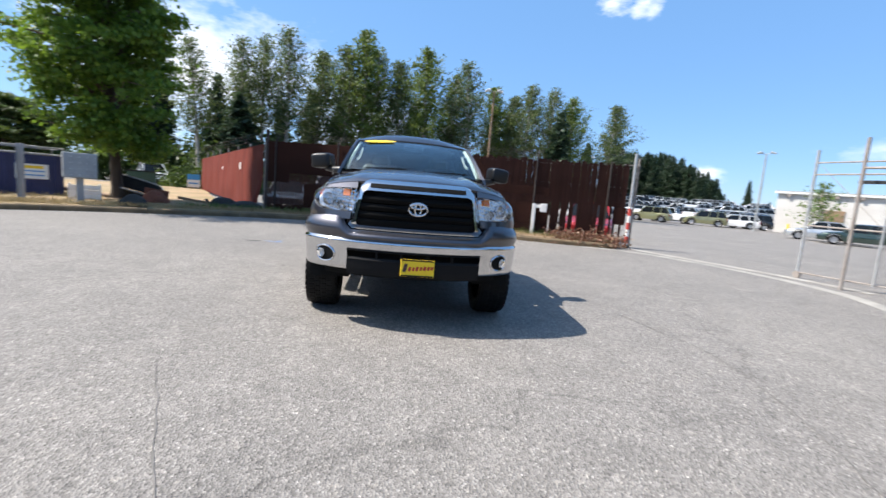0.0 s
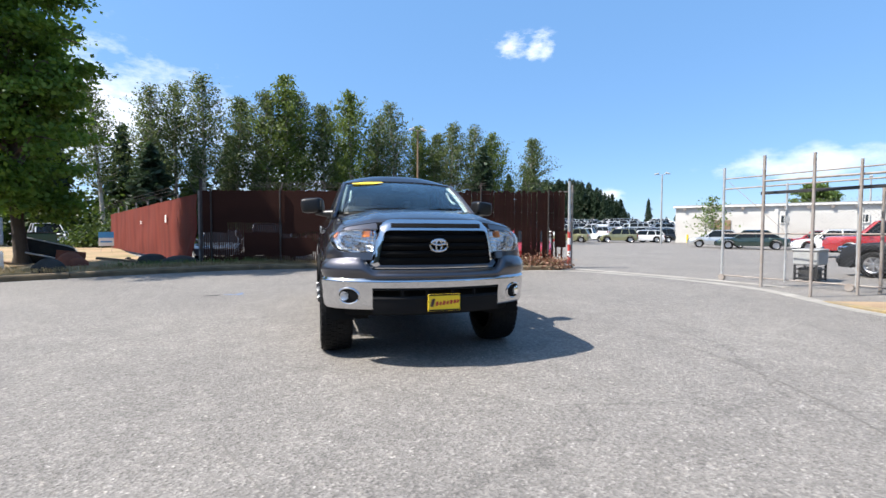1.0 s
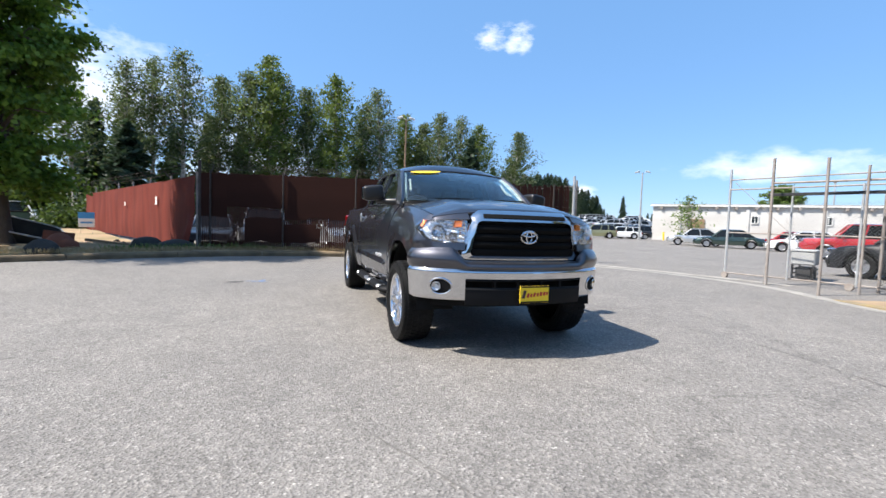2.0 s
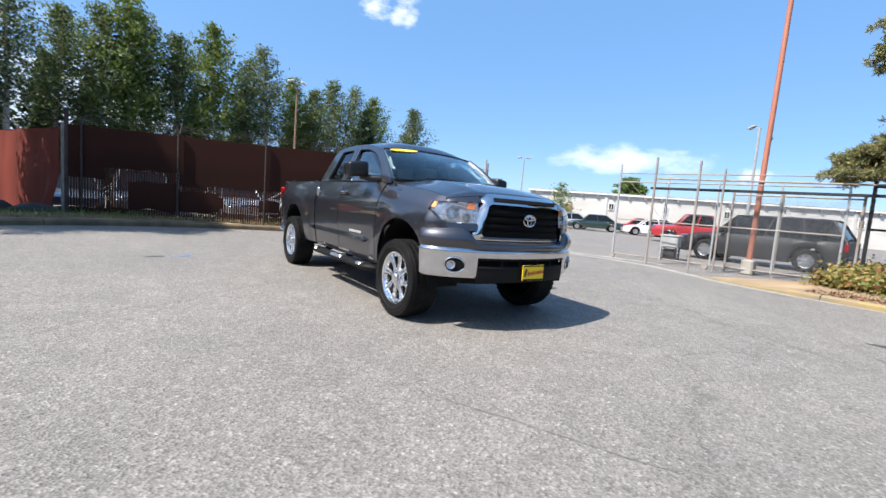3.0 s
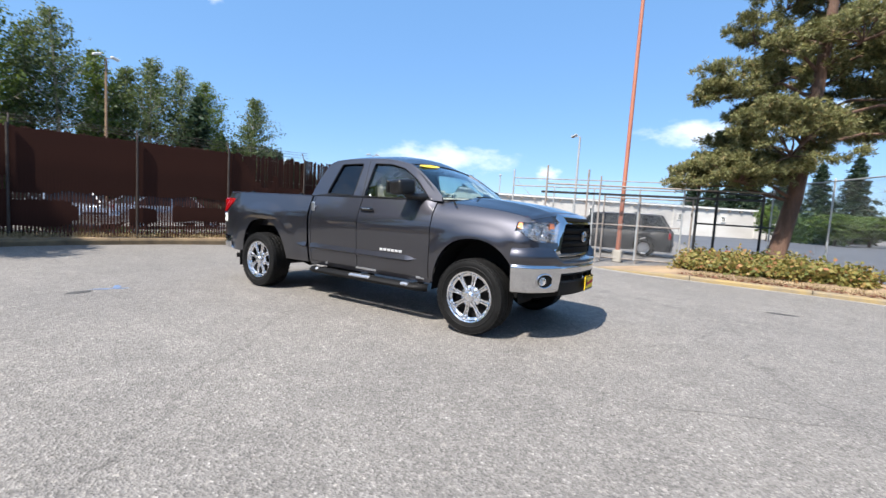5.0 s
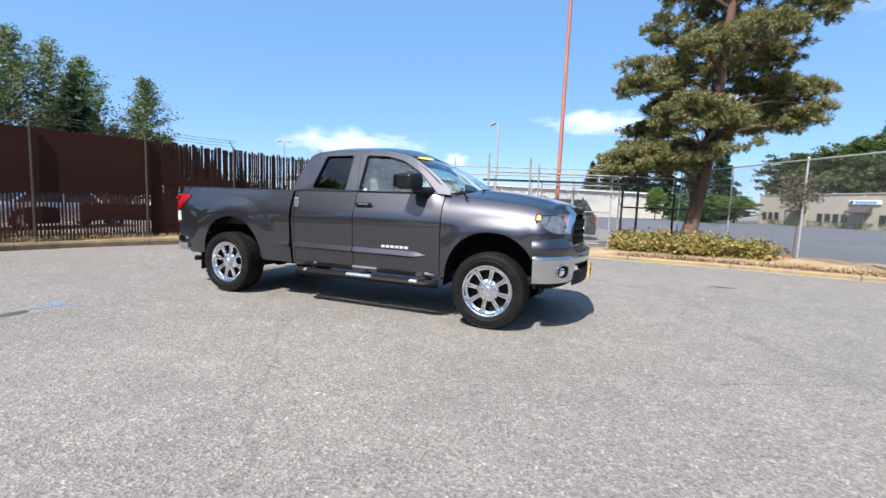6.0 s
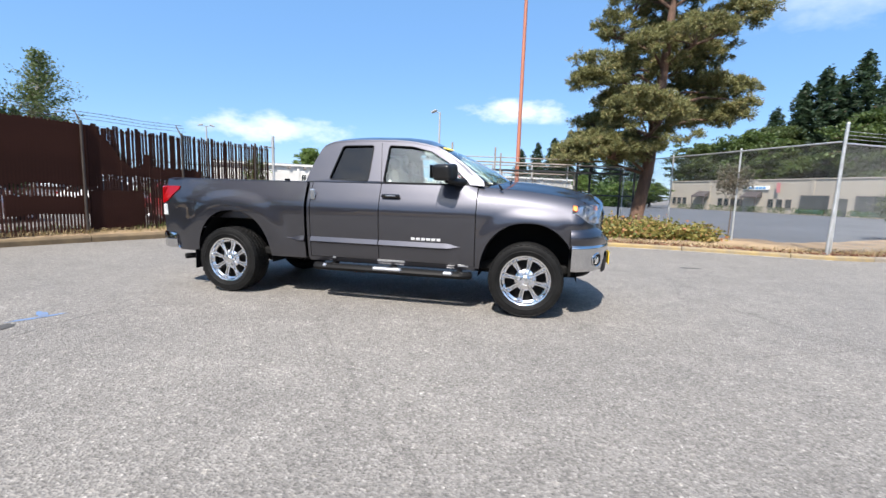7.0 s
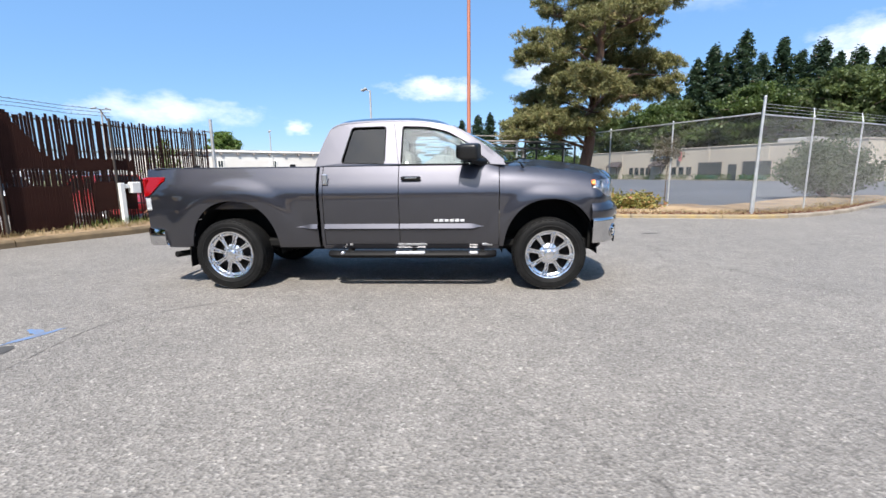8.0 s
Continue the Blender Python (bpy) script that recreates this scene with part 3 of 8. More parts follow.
def build_wheel(parent, x, y, side):
    w = new("wheel")
    w.parent = parent
    w.matrix_basis = pose(x, y, TYRE_R, 0, 90 * side, 0) @ pose(0, 0, 0, 0, 0, random.uniform(0, 40))
    g = Geo()
    prof = [(0.270, -0.125), (0.300, -0.146), (0.345, -0.152), (0.380, -0.148), (0.398, -0.135), (0.404, -0.115), (0.404, 0.115), (0.398, 0.135),
            (0.380, 0.148), (0.345, 0.152), (0.300, 0.146), (0.270, 0.125), (0.262, 0.0)]
    g.lathe(prof, 56, closed=True)
    for k in range(44):
        a = 360 * k / 44
        for h, wd, sk in ((-0.085, 0.055, 0), (-0.03, 0.048, 3), (0.03, 0.048, -1), (0.085, 0.055, 2)):
            m = pose(0, 0, 0, 0, 0, a + sk) @ pose(0.404, 0, h, 0, 0, 0)
            g.box((0, 0, 0), (0.009, 0.051, wd), 0.003, m)
    for k in range(40):
        for sg in (-1, 1):
            m = pose(0, 0, 0, 0, 0, 9 * k + 2 * sg) @ pose(0.383, 0, sg * 0.138, 0, -38 * sg, 0)
            g.box((0, 0, 0), (0.034, 0.042 if k % 2 else 0.050, 0.010), 0.004, m)
    for sg in (-1, 1):
        g.lathe([(0.312, sg * 0.149), (0.318, sg * 0.155), (0.326, sg * 0.155), (0.331, sg * 0.151)], 56)
    part("tyre", g, TYRE, w, "black all-terrain tyre", 35)
    g = Geo()
    g.lathe([(0.262, -0.12), (0.255, 0.02), (0.262, 0.10), (0.276, 0.128), (0.292, 0.134), (0.294, 0.124), (0.284, 0.116), (0.27, -0.12)], 48)
    for k in range(8):
        base = pose(0, 0, 0, 0, 0, 45 * k)
        v = []
        for r, hw, top in ((0.045, 0.026, 0.118), (0.12, 0.027, 0.106), (0.185, 0.029, 0.104), (0.235, 0.035, 0.110), (0.278, 0.044, 0.121)):
            v += [(r, -hw, top - 0.026), (r, -hw, top - 0.010), (r, -hw * 0.80, top), (r, -hw * 0.42, top), (r, 0, top - 0.034), (r, hw * 0.42, top), (r, hw * 0.80, top), (r, hw, top - 0.010), (r, hw, top - 0.026)]
        f = [(i * 9 + k2, i * 9 + (k2 + 1) % 9, (i + 1) * 9 + (k2 + 1) % 9, (i + 1) * 9 + k2) for i in range(4) for k2 in range(9)]
        g.add(v, f, base)
        g.lathe([(0.013, 0.07), (0.013, 0.118), (0.008, 0.124), (0.0, 0.125)], 8, base @ pose(0.245, 0, 0))
        g.lathe([(0.011, 0.06), (0.011, 0.112), (0.0, 0.114)], 6, pose(0, 0, 0, 0, 0, 45 * k + 22.5) @ pose(0.075, 0, 0))
    g.lathe([(0.236, 0.070), (0.240, 0.094), (0.252, 0.102), (0.276, 0.112), (0.276, 0.08)], 48)
    for k in range(16):
        g.lathe([(0.010, 0.09), (0.010, 0.117), (0.006, 0.121), (0.0, 0.121)], 7, pose(0, 0, 0, 0, 0, 22.5 * k + 11.25) @ pose(0.259, 0, 0))
    g.lathe([(0.122, 0.05), (0.126, 0.080), (0.104, 0.094), (0.062, 0.10), (0.058, 0.128), (0.045, 0.138), (0.0, 0.140)], 28)
    g.v = [(x * 0.94, y * 0.94, z) for x, y, z in g.v]
    part("rim", g, WHEEL_CHROME, w, "polished chrome eight-spoke rim", 30)
    # black disc added behind the spokes, in place of shade in the gaps
    g = Geo()
    g.lathe([(0.0, 0.030), (0.236, 0.030), (0.240, 0.0), (0.240, -0.11)], 32)
    part("spoke_backing", g, UNDERBODY, w)
    return w


def build_truck():
    t = thing("pickup_truck", "dark grey lifted double-cab pickup with chrome grille parked on asphalt", "pickup truck")
    P = TRUCK_PAINT
    for side in (-1, 1):
        # side sheet metal
        fl = lambda y: arch_low(y, 0.50)
        part("front_fender", side_panel(side, arch_stations(-0.452, 0.566, ARCH_F), fl, fender_top), P, t, thick=0.018)
        part("front_door", side_panel(side, span(0.576, 1.702, 34), lambda y: 0.525, lambda y: 1.42, 40), P, t, thick=0.03)
        part("rear_door", side_panel(side, span(1.711, 2.575, 28), lambda y: 0.525, lambda y: 1.42, 40), P, t, thick=0.03)
        part("rocker_panel", side_panel(side, span(0.57, 2.605, 20), lambda y: 0.47, lambda y: 0.519, 3), P, t, thick=0.05)
        part("cab_corner", side_panel(side, span(2.583, 2.618, 3), lambda y: 0.50, lambda y: 1.42, 40), P, t, thick=0.03)
        part("bed_side", side_panel(side, arch_stations(2.655, 4.70, ARCH_R), lambda y: arch_low(y, 0.490 + 0.225 * smooth01((y - 4.49) / 0.012)), lambda y: 1.408, 34), P, t, thick=0.02)
        # pointed side moulding with a lit upper face, in three lengths
        for y0, y1 in ((0.735, 1.700), (1.713, 2.573), (2.660, 2.915)):
            def ledge(y, r):
                k = min(1.0, smooth01((y - 0.735) / 0.16) + 0.02) * min(1.0, smooth01((2.915 - y) / 0.22) + 0.02)
                off, zz = ((-0.006, 0.768), (0.004, 0.764), (0.030, 0.712), (0.031, 0.706), (-0.006, 0.684))[r]
                zm = 0.732 + (zz - 0.732) * k
                return side * (side_x(y, zm) + max(off * k, -0.006)), y, zm
            part("side_moulding", Geo().grid(ledge, span(y0, y1, 26), range(5), side > 0), P, t, "painted side moulding", smooth=12)
        # wheel-arch liners and inner bed wall
        for yc in (ARCH_F, ARCH_R):
            g = Geo()
            g.grid(lambda u, v: (side * lerp(0.60, 0.955, v), yc - (ARCH_W + 0.01) * math.cos(u), ARCH_Z - 0.04 + (ARCH_H + 0.045) * math.sin(u)), span(0, math.pi, 16), [0, 1])
            g.grid(lambda u, v: (side * 0.60, yc - (ARCH_W + 0.01) * math.cos(u) * v, ARCH_Z - 0.04 + (ARCH_H + 0.045) * math.sin(u) * v), span(0, math.pi, 16), [0, 1])
            part("wheel_arch_liner", g, UNDERBODY, t, smooth=60)
        g = Geo().box((side * 0.835, 3.63, 1.16), (0.02, 1.93, 0.46), 0.004)
        part("inner_bed_wall", g, P, t)
        g = Geo().box((side * 0.846, 3.63, 1.413), (0.10, 1.96, 0.016), 0.006)
        part("bed_rail_cap", g, P, t)
        for yy in (2.95, 4.10):
            g = Geo().box((side * 0.86, yy, 1.432), (0.035, 0.06, 0.03), 0.006)
            part("tie_down_bracket", g, BLACK_PLASTIC, t)
        # cab above the belt
        outer = [(0.50, 1.412)] + [(y, cab_edge(y)) for y in (0.52, 0.60, 0.66, 0.78, 0.90, 1.0, 1.10, 1.22, 1.35, 1.48, 1.61, 1.8, 2.0, 2.2, 2.38, 2.46, 2.51)]
        outer += [(2.545, 1.80), (2.60, 1.67), (2.65, 1.52), (2.672, 1.412)]
        holed_sheet(side, outer, (WIN_FRONT, WIN_REAR), upper_x, P, "cab_side_frame", t)
        pane(side, WIN_FRONT, 0.012, SIDE_GLASS, "front_side_window", t)
        pane(side, WIN_REAR, 0.012, PRIVACY_GLASS, "rear_side_window", t, "dark privacy glass")
        for loop in (WIN_FRONT, WIN_REAR):
            pts = [(side * (upper_x(y, z) + 0.012), y, z) for y, z in loop]
            part("window_seal", Geo().tube(pts + pts[:1], 0.008, 5, False), BLACK_PLASTIC, t)
        seam = [(side * (upper_x(1.775, z) + 0.013), 1.706 + 0.07 * (z - 1.42) / 0.5, z) for z in span(1.42, 1.90, 6)]
        part("pillar_seam", Geo().tube(seam, 0.005, 5), BLACK_PLASTIC, t)
        belt = [(side * (side_x(y, 1.42) + 0.004), y, 1.424) for y in span(0.62, 2.55, 12)]
        part("belt_moulding", Geo().tube(belt, 0.005, 5), BLACK_PLASTIC, t)
        drip = [(side * (upper_x(y, cab_edge(y)) + 0.012), y, cab_edge(y) - 0.012) for y in span(0.62, 2.5, 24)]
        part("roof_rail", Geo().tube(drip, 0.012, 6), P, t)
        # door handles
        for yy, zz in ((1.565, 1.275), (2.545, 1.268)):
            x0 = side_x(yy, zz)
            rear = yy > 2
            g = Geo()
            g.box((side * (x0 + 0.030), yy, zz), (0.024, 0.068 if rear else 0.225, 0.125 if rear else 0.046), 0.012)
            g.box((side * (x0 + 0.012), yy - 0.02, zz), (0.03, 0.03, 0.03), 0.005)
            # rear handle is sunlit body paint; bright metal carries that light
            part("door_handle", g, DULL_CHROME if rear else GLOSS_BLACK, t, "body-colour handle, its sunlit look put into bright metal" if rear else "black handle")
            if not rear:
                part("handle_trim", Geo().box((side * (x0 + 0.042), yy, zz + 0.004), (0.004, 0.13, 0.010), 0.002), DULL_CHROME, t, "thin bright strip")
        # towing mirror
        mir = new("wing_mirror")
        mir.parent = t
        g = Geo().pillow((0.250, 0.225, 0.178), pose(side * 1.105, 0.905, 1.555, 0, 6 * side, 14 * side))
        part("housing", g, MIRROR_BLACK, mir, "black mirror housing")
        g = Geo().tube([(side * 0.86, 0.74, 1.455), (side * 0.95, 0.79, 1.455), (side * 1.06, 0.90, 1.475)], [0.048, 0.042, 0.036], 10)
        part("arm", g, MIRROR_BLACK, mir)
        g = Geo().box((0, 0, 0), (0.20, 0.006, 0.14), 0.003, pose(side * 1.125, 1.022, 1.555, 0, 0, 14 * side))
        part("mirror_glass", g, CHROME, mir)
        # model badge bars on the door, running board
        for i in range(6):
            g = Geo().box((side * (side_x(1.1, 0.80) + 0.004), 0.985 + 0.060 * i, 0.80), (0.008, 0.046, 0.030), 0.002)
            part("badge_bar", g, BADGE_SILVER, t)
        g = Geo().tube([(side * 0.99, 0.62, 0.405), (side * 1.035, 0.67, 0.412), (side * 1.045, 0.74, 0.412), (side * 1.045, 2.42, 0.412), (side * 1.035, 2.49, 0.412), (side * 0.99, 2.53, 0.405)], 0.044, 12)
        g.v = [(side * (0.985 + (abs(x) - 1.045) * 1.7) if abs(x) > 0.98 else x, y, z) for x, y, z in g.v]
        board = part("running_board", g, BLACK_PLASTIC, t, "dark tubular running board")
        for yy, ln in ((0.86, 0.12), (1.58, 0.36), (2.36, 0.06)):
            g = Geo().box((side * 1.000, yy, 0.430), (0.120, ln, 0.048), 0.018)
            part("step_pad", g, DULL_CHROME, board, "brushed metal step pad")
        for yy in (0.75, 1.55, 2.3):
            g = Geo().box((side * 0.92, yy, 0.44), (0.22, 0.05, 0.04), 0.006)
            part("bracket", g, UNDERBODY, board)
        for yy, ln in ((0.70, 0.12), (1.56, 0.34), (2.28, 0.04)):
            g = Geo().box((side * (side_x(yy, 0.50) + 0.004), yy, 0.520), (0.012, ln, 0.030), 0.004)
            part("sill_plate", g, DULL_CHROME, t)
        # tail lamp on the bed corner
        lamp = new("tail_lamp")
        lamp.parent = t
        g = Geo()
        ys = span(4.455, 4.705, 6)
        g.grid(lambda y, v: (side * (side_x(y, lerp(1.30 - 0.20 * smooth01((y - 4.42) / 0.25), 1.315, v)) + 0.014), y, lerp(1.28 - 0.185 * smooth01((y - 4.43) / 0.25), 1.315, v)), ys, span(0, 1, 8), side < 0)
        part("red_lens", g, TAIL_RED, lamp, "red lens", thick=0.02)
        part("red_rear_lens", Geo().box((side * 0.865, 4.700, 1.205), (0.165, 0.06, 0.215), 0.02), TAIL_RED, lamp, "red lens")
        part("reversing_lens", Geo().box((side * 0.922, 4.665, 1.01), (0.09, 0.085, 0.165), 0.018), LAMP_GLASS, lamp, "clear lens")
        part("reversing_reflector", Geo().box((side * 0.918, 4.660, 1.01), (0.085, 0.065, 0.145), 0.01), PAPER, lamp)
        # mud flap
        part("mud_flap", Geo().box((side * 0.90, 4.185, 0.39), (0.22, 0.012, 0.24), 0.004), BLACK_PLASTIC, t)
        build_wheel(t, side * 0.885, AXLE_F, side)
        build_wheel(t, side * 0.885, AXLE_R, side)

    # hood with a raised middle; its front edge follows the nose in plan
    hood_mid = curve([(-0.76, 1.350), (-0.70, 1.372), (-0.355, 1.448), (0.16, 1.494), (0.62, 1.500)])
    HOOD_X, HOOD_Y = 0.85, -0.59

    def hood(u, s):
        front = -0.45 - 0.305 * math.sqrt(1 - (0.82 * s / 0.92) ** 2)
        y = lerp(front, 0.15 + 0.40 * s * s, u)
        hw = HOOD_X if y < HOOD_Y else side_x(y, fender_top(y), fender_top(y)) - 0.012
        hw = lerp(HOOD_X, hw, smooth01((y - HOOD_Y) / 0.06)) if y > HOOD_Y else hw
        ze = fender_top(max(y, -0.86)) + 0.002
        k = 1 - abs(s) ** 2.6
        ridge = 0.016 * math.exp(-((abs(s) - 0.55 - 0.12 * (1 - u)) / 0.09) ** 2)
        lip = -0.014 * smooth01((0.05 - u) / 0.05)
        return s * hw, y, ze + (hood_mid(y) - ze) * k + ridge * smooth01(u * 6) * smooth01((1 - abs(s)) * 6) + lip
    part("hood", Geo().grid(lambda s, u: hood(u, s), span(-1, 1, 44), [0, 0.015, 0.03, 0.05] + span(0.08, 1, 26)), P, t, "dark grey hood", thick=0.02)
    # cowl below the windscreen
    part("cowl", Geo().grid(lambda s, v: (s * 0.86, lerp(0.16 + 0.40 * s * s, 0.30 + 0.32 * s * s, v), 1.470 - 0.035 * s * s), span(-1, 1, 16), [0, 1]), BLACK_PLASTIC, t, thick=0.03)
    for x0, x1 in ((-0.55, 0.05), (0.02, 0.62)):
        part("wiper", Geo().tube([(x0, 0.24, 1.490), (lerp(x0, x1, 0.5), 0.25, 1.502), (x1, 0.33, 1.508)], 0.008, 6), BLACK_PLASTIC, t)

    # windscreen
    def screen(s, v):
        b = Vector((s * 0.825, 0.25 + 0.33 * s * s, 1.478 - 0.010 * s * s))
        yt = 1.085
        e = Vector(cab_roof(s * 0.965, yt)) + Vector((0, 0, -0.004))
        p = b.lerp(e, v)
        return p + Vector((0, -0.03, 0.03)) * (4 * v * (1 - v)) * (1 - 0.4 * s * s)
    ws = part("windscreen", Geo().grid(screen, span(-1, 1, 22), span(0, 1, 12)), WINDSCREEN, t, "tinted windscreen", thick=0.006)
    ws.visible_shadow = False
    g = Geo()
    mid = Vector(screen(-0.60, 0.925))
    a, b = (Vector(screen(-0.55, 0.925)) - Vector(screen(-0.65, 0.925))).normalized(), (Vector(screen(-0.60, 0.97)) - Vector(screen(-0.60, 0.88))).normalized()
    nrm = a.cross(b).normalized()
    n = 28
    g.v = [tuple(mid + a * 0.20 * math.cos(2 * math.pi * k / n) + b * 0.047 * math.sin(2 * math.pi * k / n) + nrm * 0.012) for k in range(n)]
    g.f = [tuple(range(n))]
    part("windscreen_sticker", g, YELLOW_VINYL, t, "yellow oval sticker", smooth=0, thick=0.003)
    for sgn in (-1, 1):
        pil = [tuple(Vector(screen(sgn, v)) + Vector((sgn * 0.012, 0.01, 0.0))) for v in span(0, 1, 10)]
        part("windscreen_pillar", Geo().tube(pil, 0.026, 8), P, t)
        rail = [tuple(Vector(screen(sgn * 0.90, v)) + Vector((-sgn * 0.02, 0.06, -0.03 - 0.035 * math.sin(math.pi * (v - 0.36) / 0.40)))) for v in span(0.36, 0.76, 8)]
        part("grab_handle", Geo().tube(rail, 0.014, 6), CRATE_GREY, t, "pale grey grab handle")
        trim = [tuple(Vector(screen(sgn * 0.965, v)) + Vector((0, 0.04, -0.012))) for v in span(0.04, 0.96, 8)]
        part("pillar_trim", Geo().tube(trim, 0.024, 6), CRATE_GREY, t, "pale grey inner pillar trim")
    part("screen_header", Geo().tube([tuple(Vector(screen(s, 1.0)) + Vector((0, 0.012, 0.002))) for s in span(-1, 1, 16)], 0.014, 6), BLACK_PLASTIC, t)
    # roof, cab rear wall with back window
    part("roof", Geo().grid(cab_roof, span(-1, 1, 26), span(1.08, 2.54, 30), False), P, t, thick=0.02)

    def cab_back(s, v):
        z = lerp(0.95, cab_edge(2.54), v)
        y = 2.545 + 0.125 * smooth01((1.83 - z) / 0.45)
        return s * (upper_x(2.6, z) if z > 1.42 else 0.88), y, z + (0.05 * (1 - abs(s) ** 2.4) if v > 0.99 else 0)
    part("cab_back", Geo().grid(cab_back, span(-1, 1, 16), span(0, 1, 20), True), P, t, thick=0.02)
    g = Geo().grid(lambda s, v: tuple(Vector(cab_back(s * 0.86, lerp(0.55, 0.90, v))) + Vector((0, 0.012, 0))), span(-1, 1, 10), span(0, 1, 6), True)
    part("back_window", g, PRIVACY_GLASS, t, "dark back window", thick=0.005)
    # load bed
    part("bed_floor", Geo().box((0, 3.63, 0.94), (1.68, 1.94, 0.04), 0.005), BLACK_PLASTIC, t)
    part("bed_front_wall", Geo().box((0, 2.68, 1.16), (1.66, 0.04, 0.46), 0.008), P, t)
    gate = part("tailgate", Geo().box((0, 4.665, 1.06), (1.62, 0.06, 0.68), 0.02), P, t)
    part("handle", Geo().box((0, 4.700, 1.25), (0.26, 0.02, 0.07), 0.008), GLOSS_BLACK, gate)
    rear_line = [(-0.972, 4.500), (-0.968, 4.62), (-0.940, 4.715), (-0.86, 4.775), (-0.60, 4.815), (0.60, 4.815), (0.86, 4.775), (0.940, 4.715), (0.968, 4.62), (0.972, 4.500)]
    g = Geo()
    for z, inset in ((0.728, 0.045), (0.724, 0.008), (0.700, 0.0), (0.545, 0.004), (0.515, 0.018), (0.510, 0.05)):
        g.v += [(x * (1 - inset * 0.9), y - inset, z - 0.10 * max(0.0, 4.72 - y) * (z > 0.6)) for x, y in rear_line]
    nn = len(rear_line)
    for r in range(5):
        for i in range(nn - 1):
            g.f.append((r * nn + i, r * nn + i + 1, (r + 1) * nn + i + 1, (r + 1) * nn + i))
    part("rear_bumper", g, CHROME, t, "chrome rear bumper", 50, thick=0.02)
    part("tailpipe", Geo().tube([(-0.62, 4.1, 0.42), (-0.78, 4.35, 0.40), (-0.92, 4.42, 0.40)], 0.036, 10), UNDERBODY, t)

    # nose: painted bumper cover, chrome bumper, black valance
    def strip(rows, ths, flip=False):
        return Geo().grid(lambda th, r: (*front_plan(th, rows[r][1]), rows[r][0]), ths, range(len(rows)), flip)
    ths = [-89.97, -89.8, -89.4] + span(-88.8, 88.8, 70) + [89.4, 89.8, 89.97]

    def cover(th, v):
        x, y = front_plan(th, 0.012 + 0.032 * math.sin(math.pi * min(v * 1.25, 1)) - 0.05 * smooth01((v - 0.75) / 0.25))
        top = lerp(0.893, 1.02, smooth01((abs(x) - 0.58) / 0.12))
        return x, y, lerp(0.805, top, v)
    part("bumper_cover", Geo().grid(cover, ths, span(0, 1, 10)), P, t, "dark grey painted bumper cover", thick=0.015)

    def chrome_off(z):
        return 0.016 + 0.090 * (z - 0.54) - 0.022 * smooth01((z - 0.796) / 0.022) - 0.010 * smooth01((0.556 - z) / 0.016)
    part("chrome_bumper_bar", Geo().grid(lambda th, z: (*front_plan(th, chrome_off(z)), z), span(-88, 88, 70), span(0.735, 0.796, 4) + [0.803, 0.811, 0.818]), CHROME, t, "chrome bumper bar", thick=0.012)
    for sgn in (-1, 1):
        lo = [a for a in span(36.1, 88, 30)]
        ths2 = [sgn * a for a in (lo if sgn > 0 else lo[::-1])]
        part("chrome_bumper_end", Geo().grid(lambda th, z: (*front_plan(th, chrome_off(z)), z), ths2, [0.540, 0.548] + span(0.556, 0.737, 8)), CHROME, t, "chrome bumper end", thick=0.012)
        # fog lamp, chrome lip, flat black patch for the shade in its pocket
        th = sgn * 52.0
        x, y = front_plan(th + sgn * 2.6, chrome_off(0.665))
        nx, ny = sgn * 0.50, -0.87
        m = look((x, y + 0.006, 0.662), (x - nx, y + 0.006 - ny, 0.662))
        fog = new("fog_lamp")
        fog.parent = t
        def on_skin(a, r, lift):
            z = 0.662 + 0.072 * r * math.sin(a)
            return (*front_plan(th + sgn * 7.6 * r * math.cos(a), chrome_off(z) + lift), z)
        part("pocket_patch", Geo().grid(lambda a, r: on_skin(a, r, 0.004), span(0, 2 * math.pi, 28), [0, 0.5, 1]), UNDERBODY, fog, smooth=0)
        ring = [on_skin(a, 1.0, 0.004) for a in span(0, 2 * math.pi, 28)]
        part("bezel", Geo().tube(ring, 0.008, 6, False), CHROME, fog)
        g = Geo().lathe([(0.0, 0.030), (0.024, 0.029), (0.041, 0.024), (0.046, 0.010)], 20, m)
        part("lens", g, LAMP_GLASS, fog, "clear lens")
        g = Geo().lathe([(0.0, 0.008), (0.014, 0.016), (0.020, 0.009), (0.036, 0.014), (0.042, 0.022)], 16, m)
        part("reflector", g, DULL_CHROME, fog)
        # headlamp: chrome bowl, indicator, clear cover
        hl = new("headlamp")
        hl.parent = t
        fine = span(39.0, 88.8, 60)
        angs = span(39.0, 80.0, 20) + [83.0, 85.5, 87.5, 88.8, 89.5]
        angs = [sgn * a for a in (angs if sgn > 0 else angs[::-1])]

        def lens(th, v, off):
            k = min(max((front_plan(th)[1] + 0.878) / 0.405, 0), 1)
            zlo = lerp(1.050, 1.150, smooth01((k - 0.45) / 0.55))
            zhi = lerp(1.266, 1.246, smooth01(k / 0.8))
            z = lerp(zlo, zhi, v)
            x, y = front_plan(th, off - 0.03 - 0.14 * (z - 1.01))
            return flush(x, y, z, th, off), y, z

        def flush(x, y, z, th, off=0.0):
            """Runs the nose into the fender's side."""
            w = smooth01((abs(th) - 55) / 33)
            return lerp(x, sgn * (side_x(y, z, fender_top(max(y, -0.86))) + off), w)
        brow_th = [sgn * a for a in ((span(36, 89, 22) + [89.5, 89.97]) if sgn > 0 else (span(36, 89, 22) + [89.5, 89.97])[::-1])]

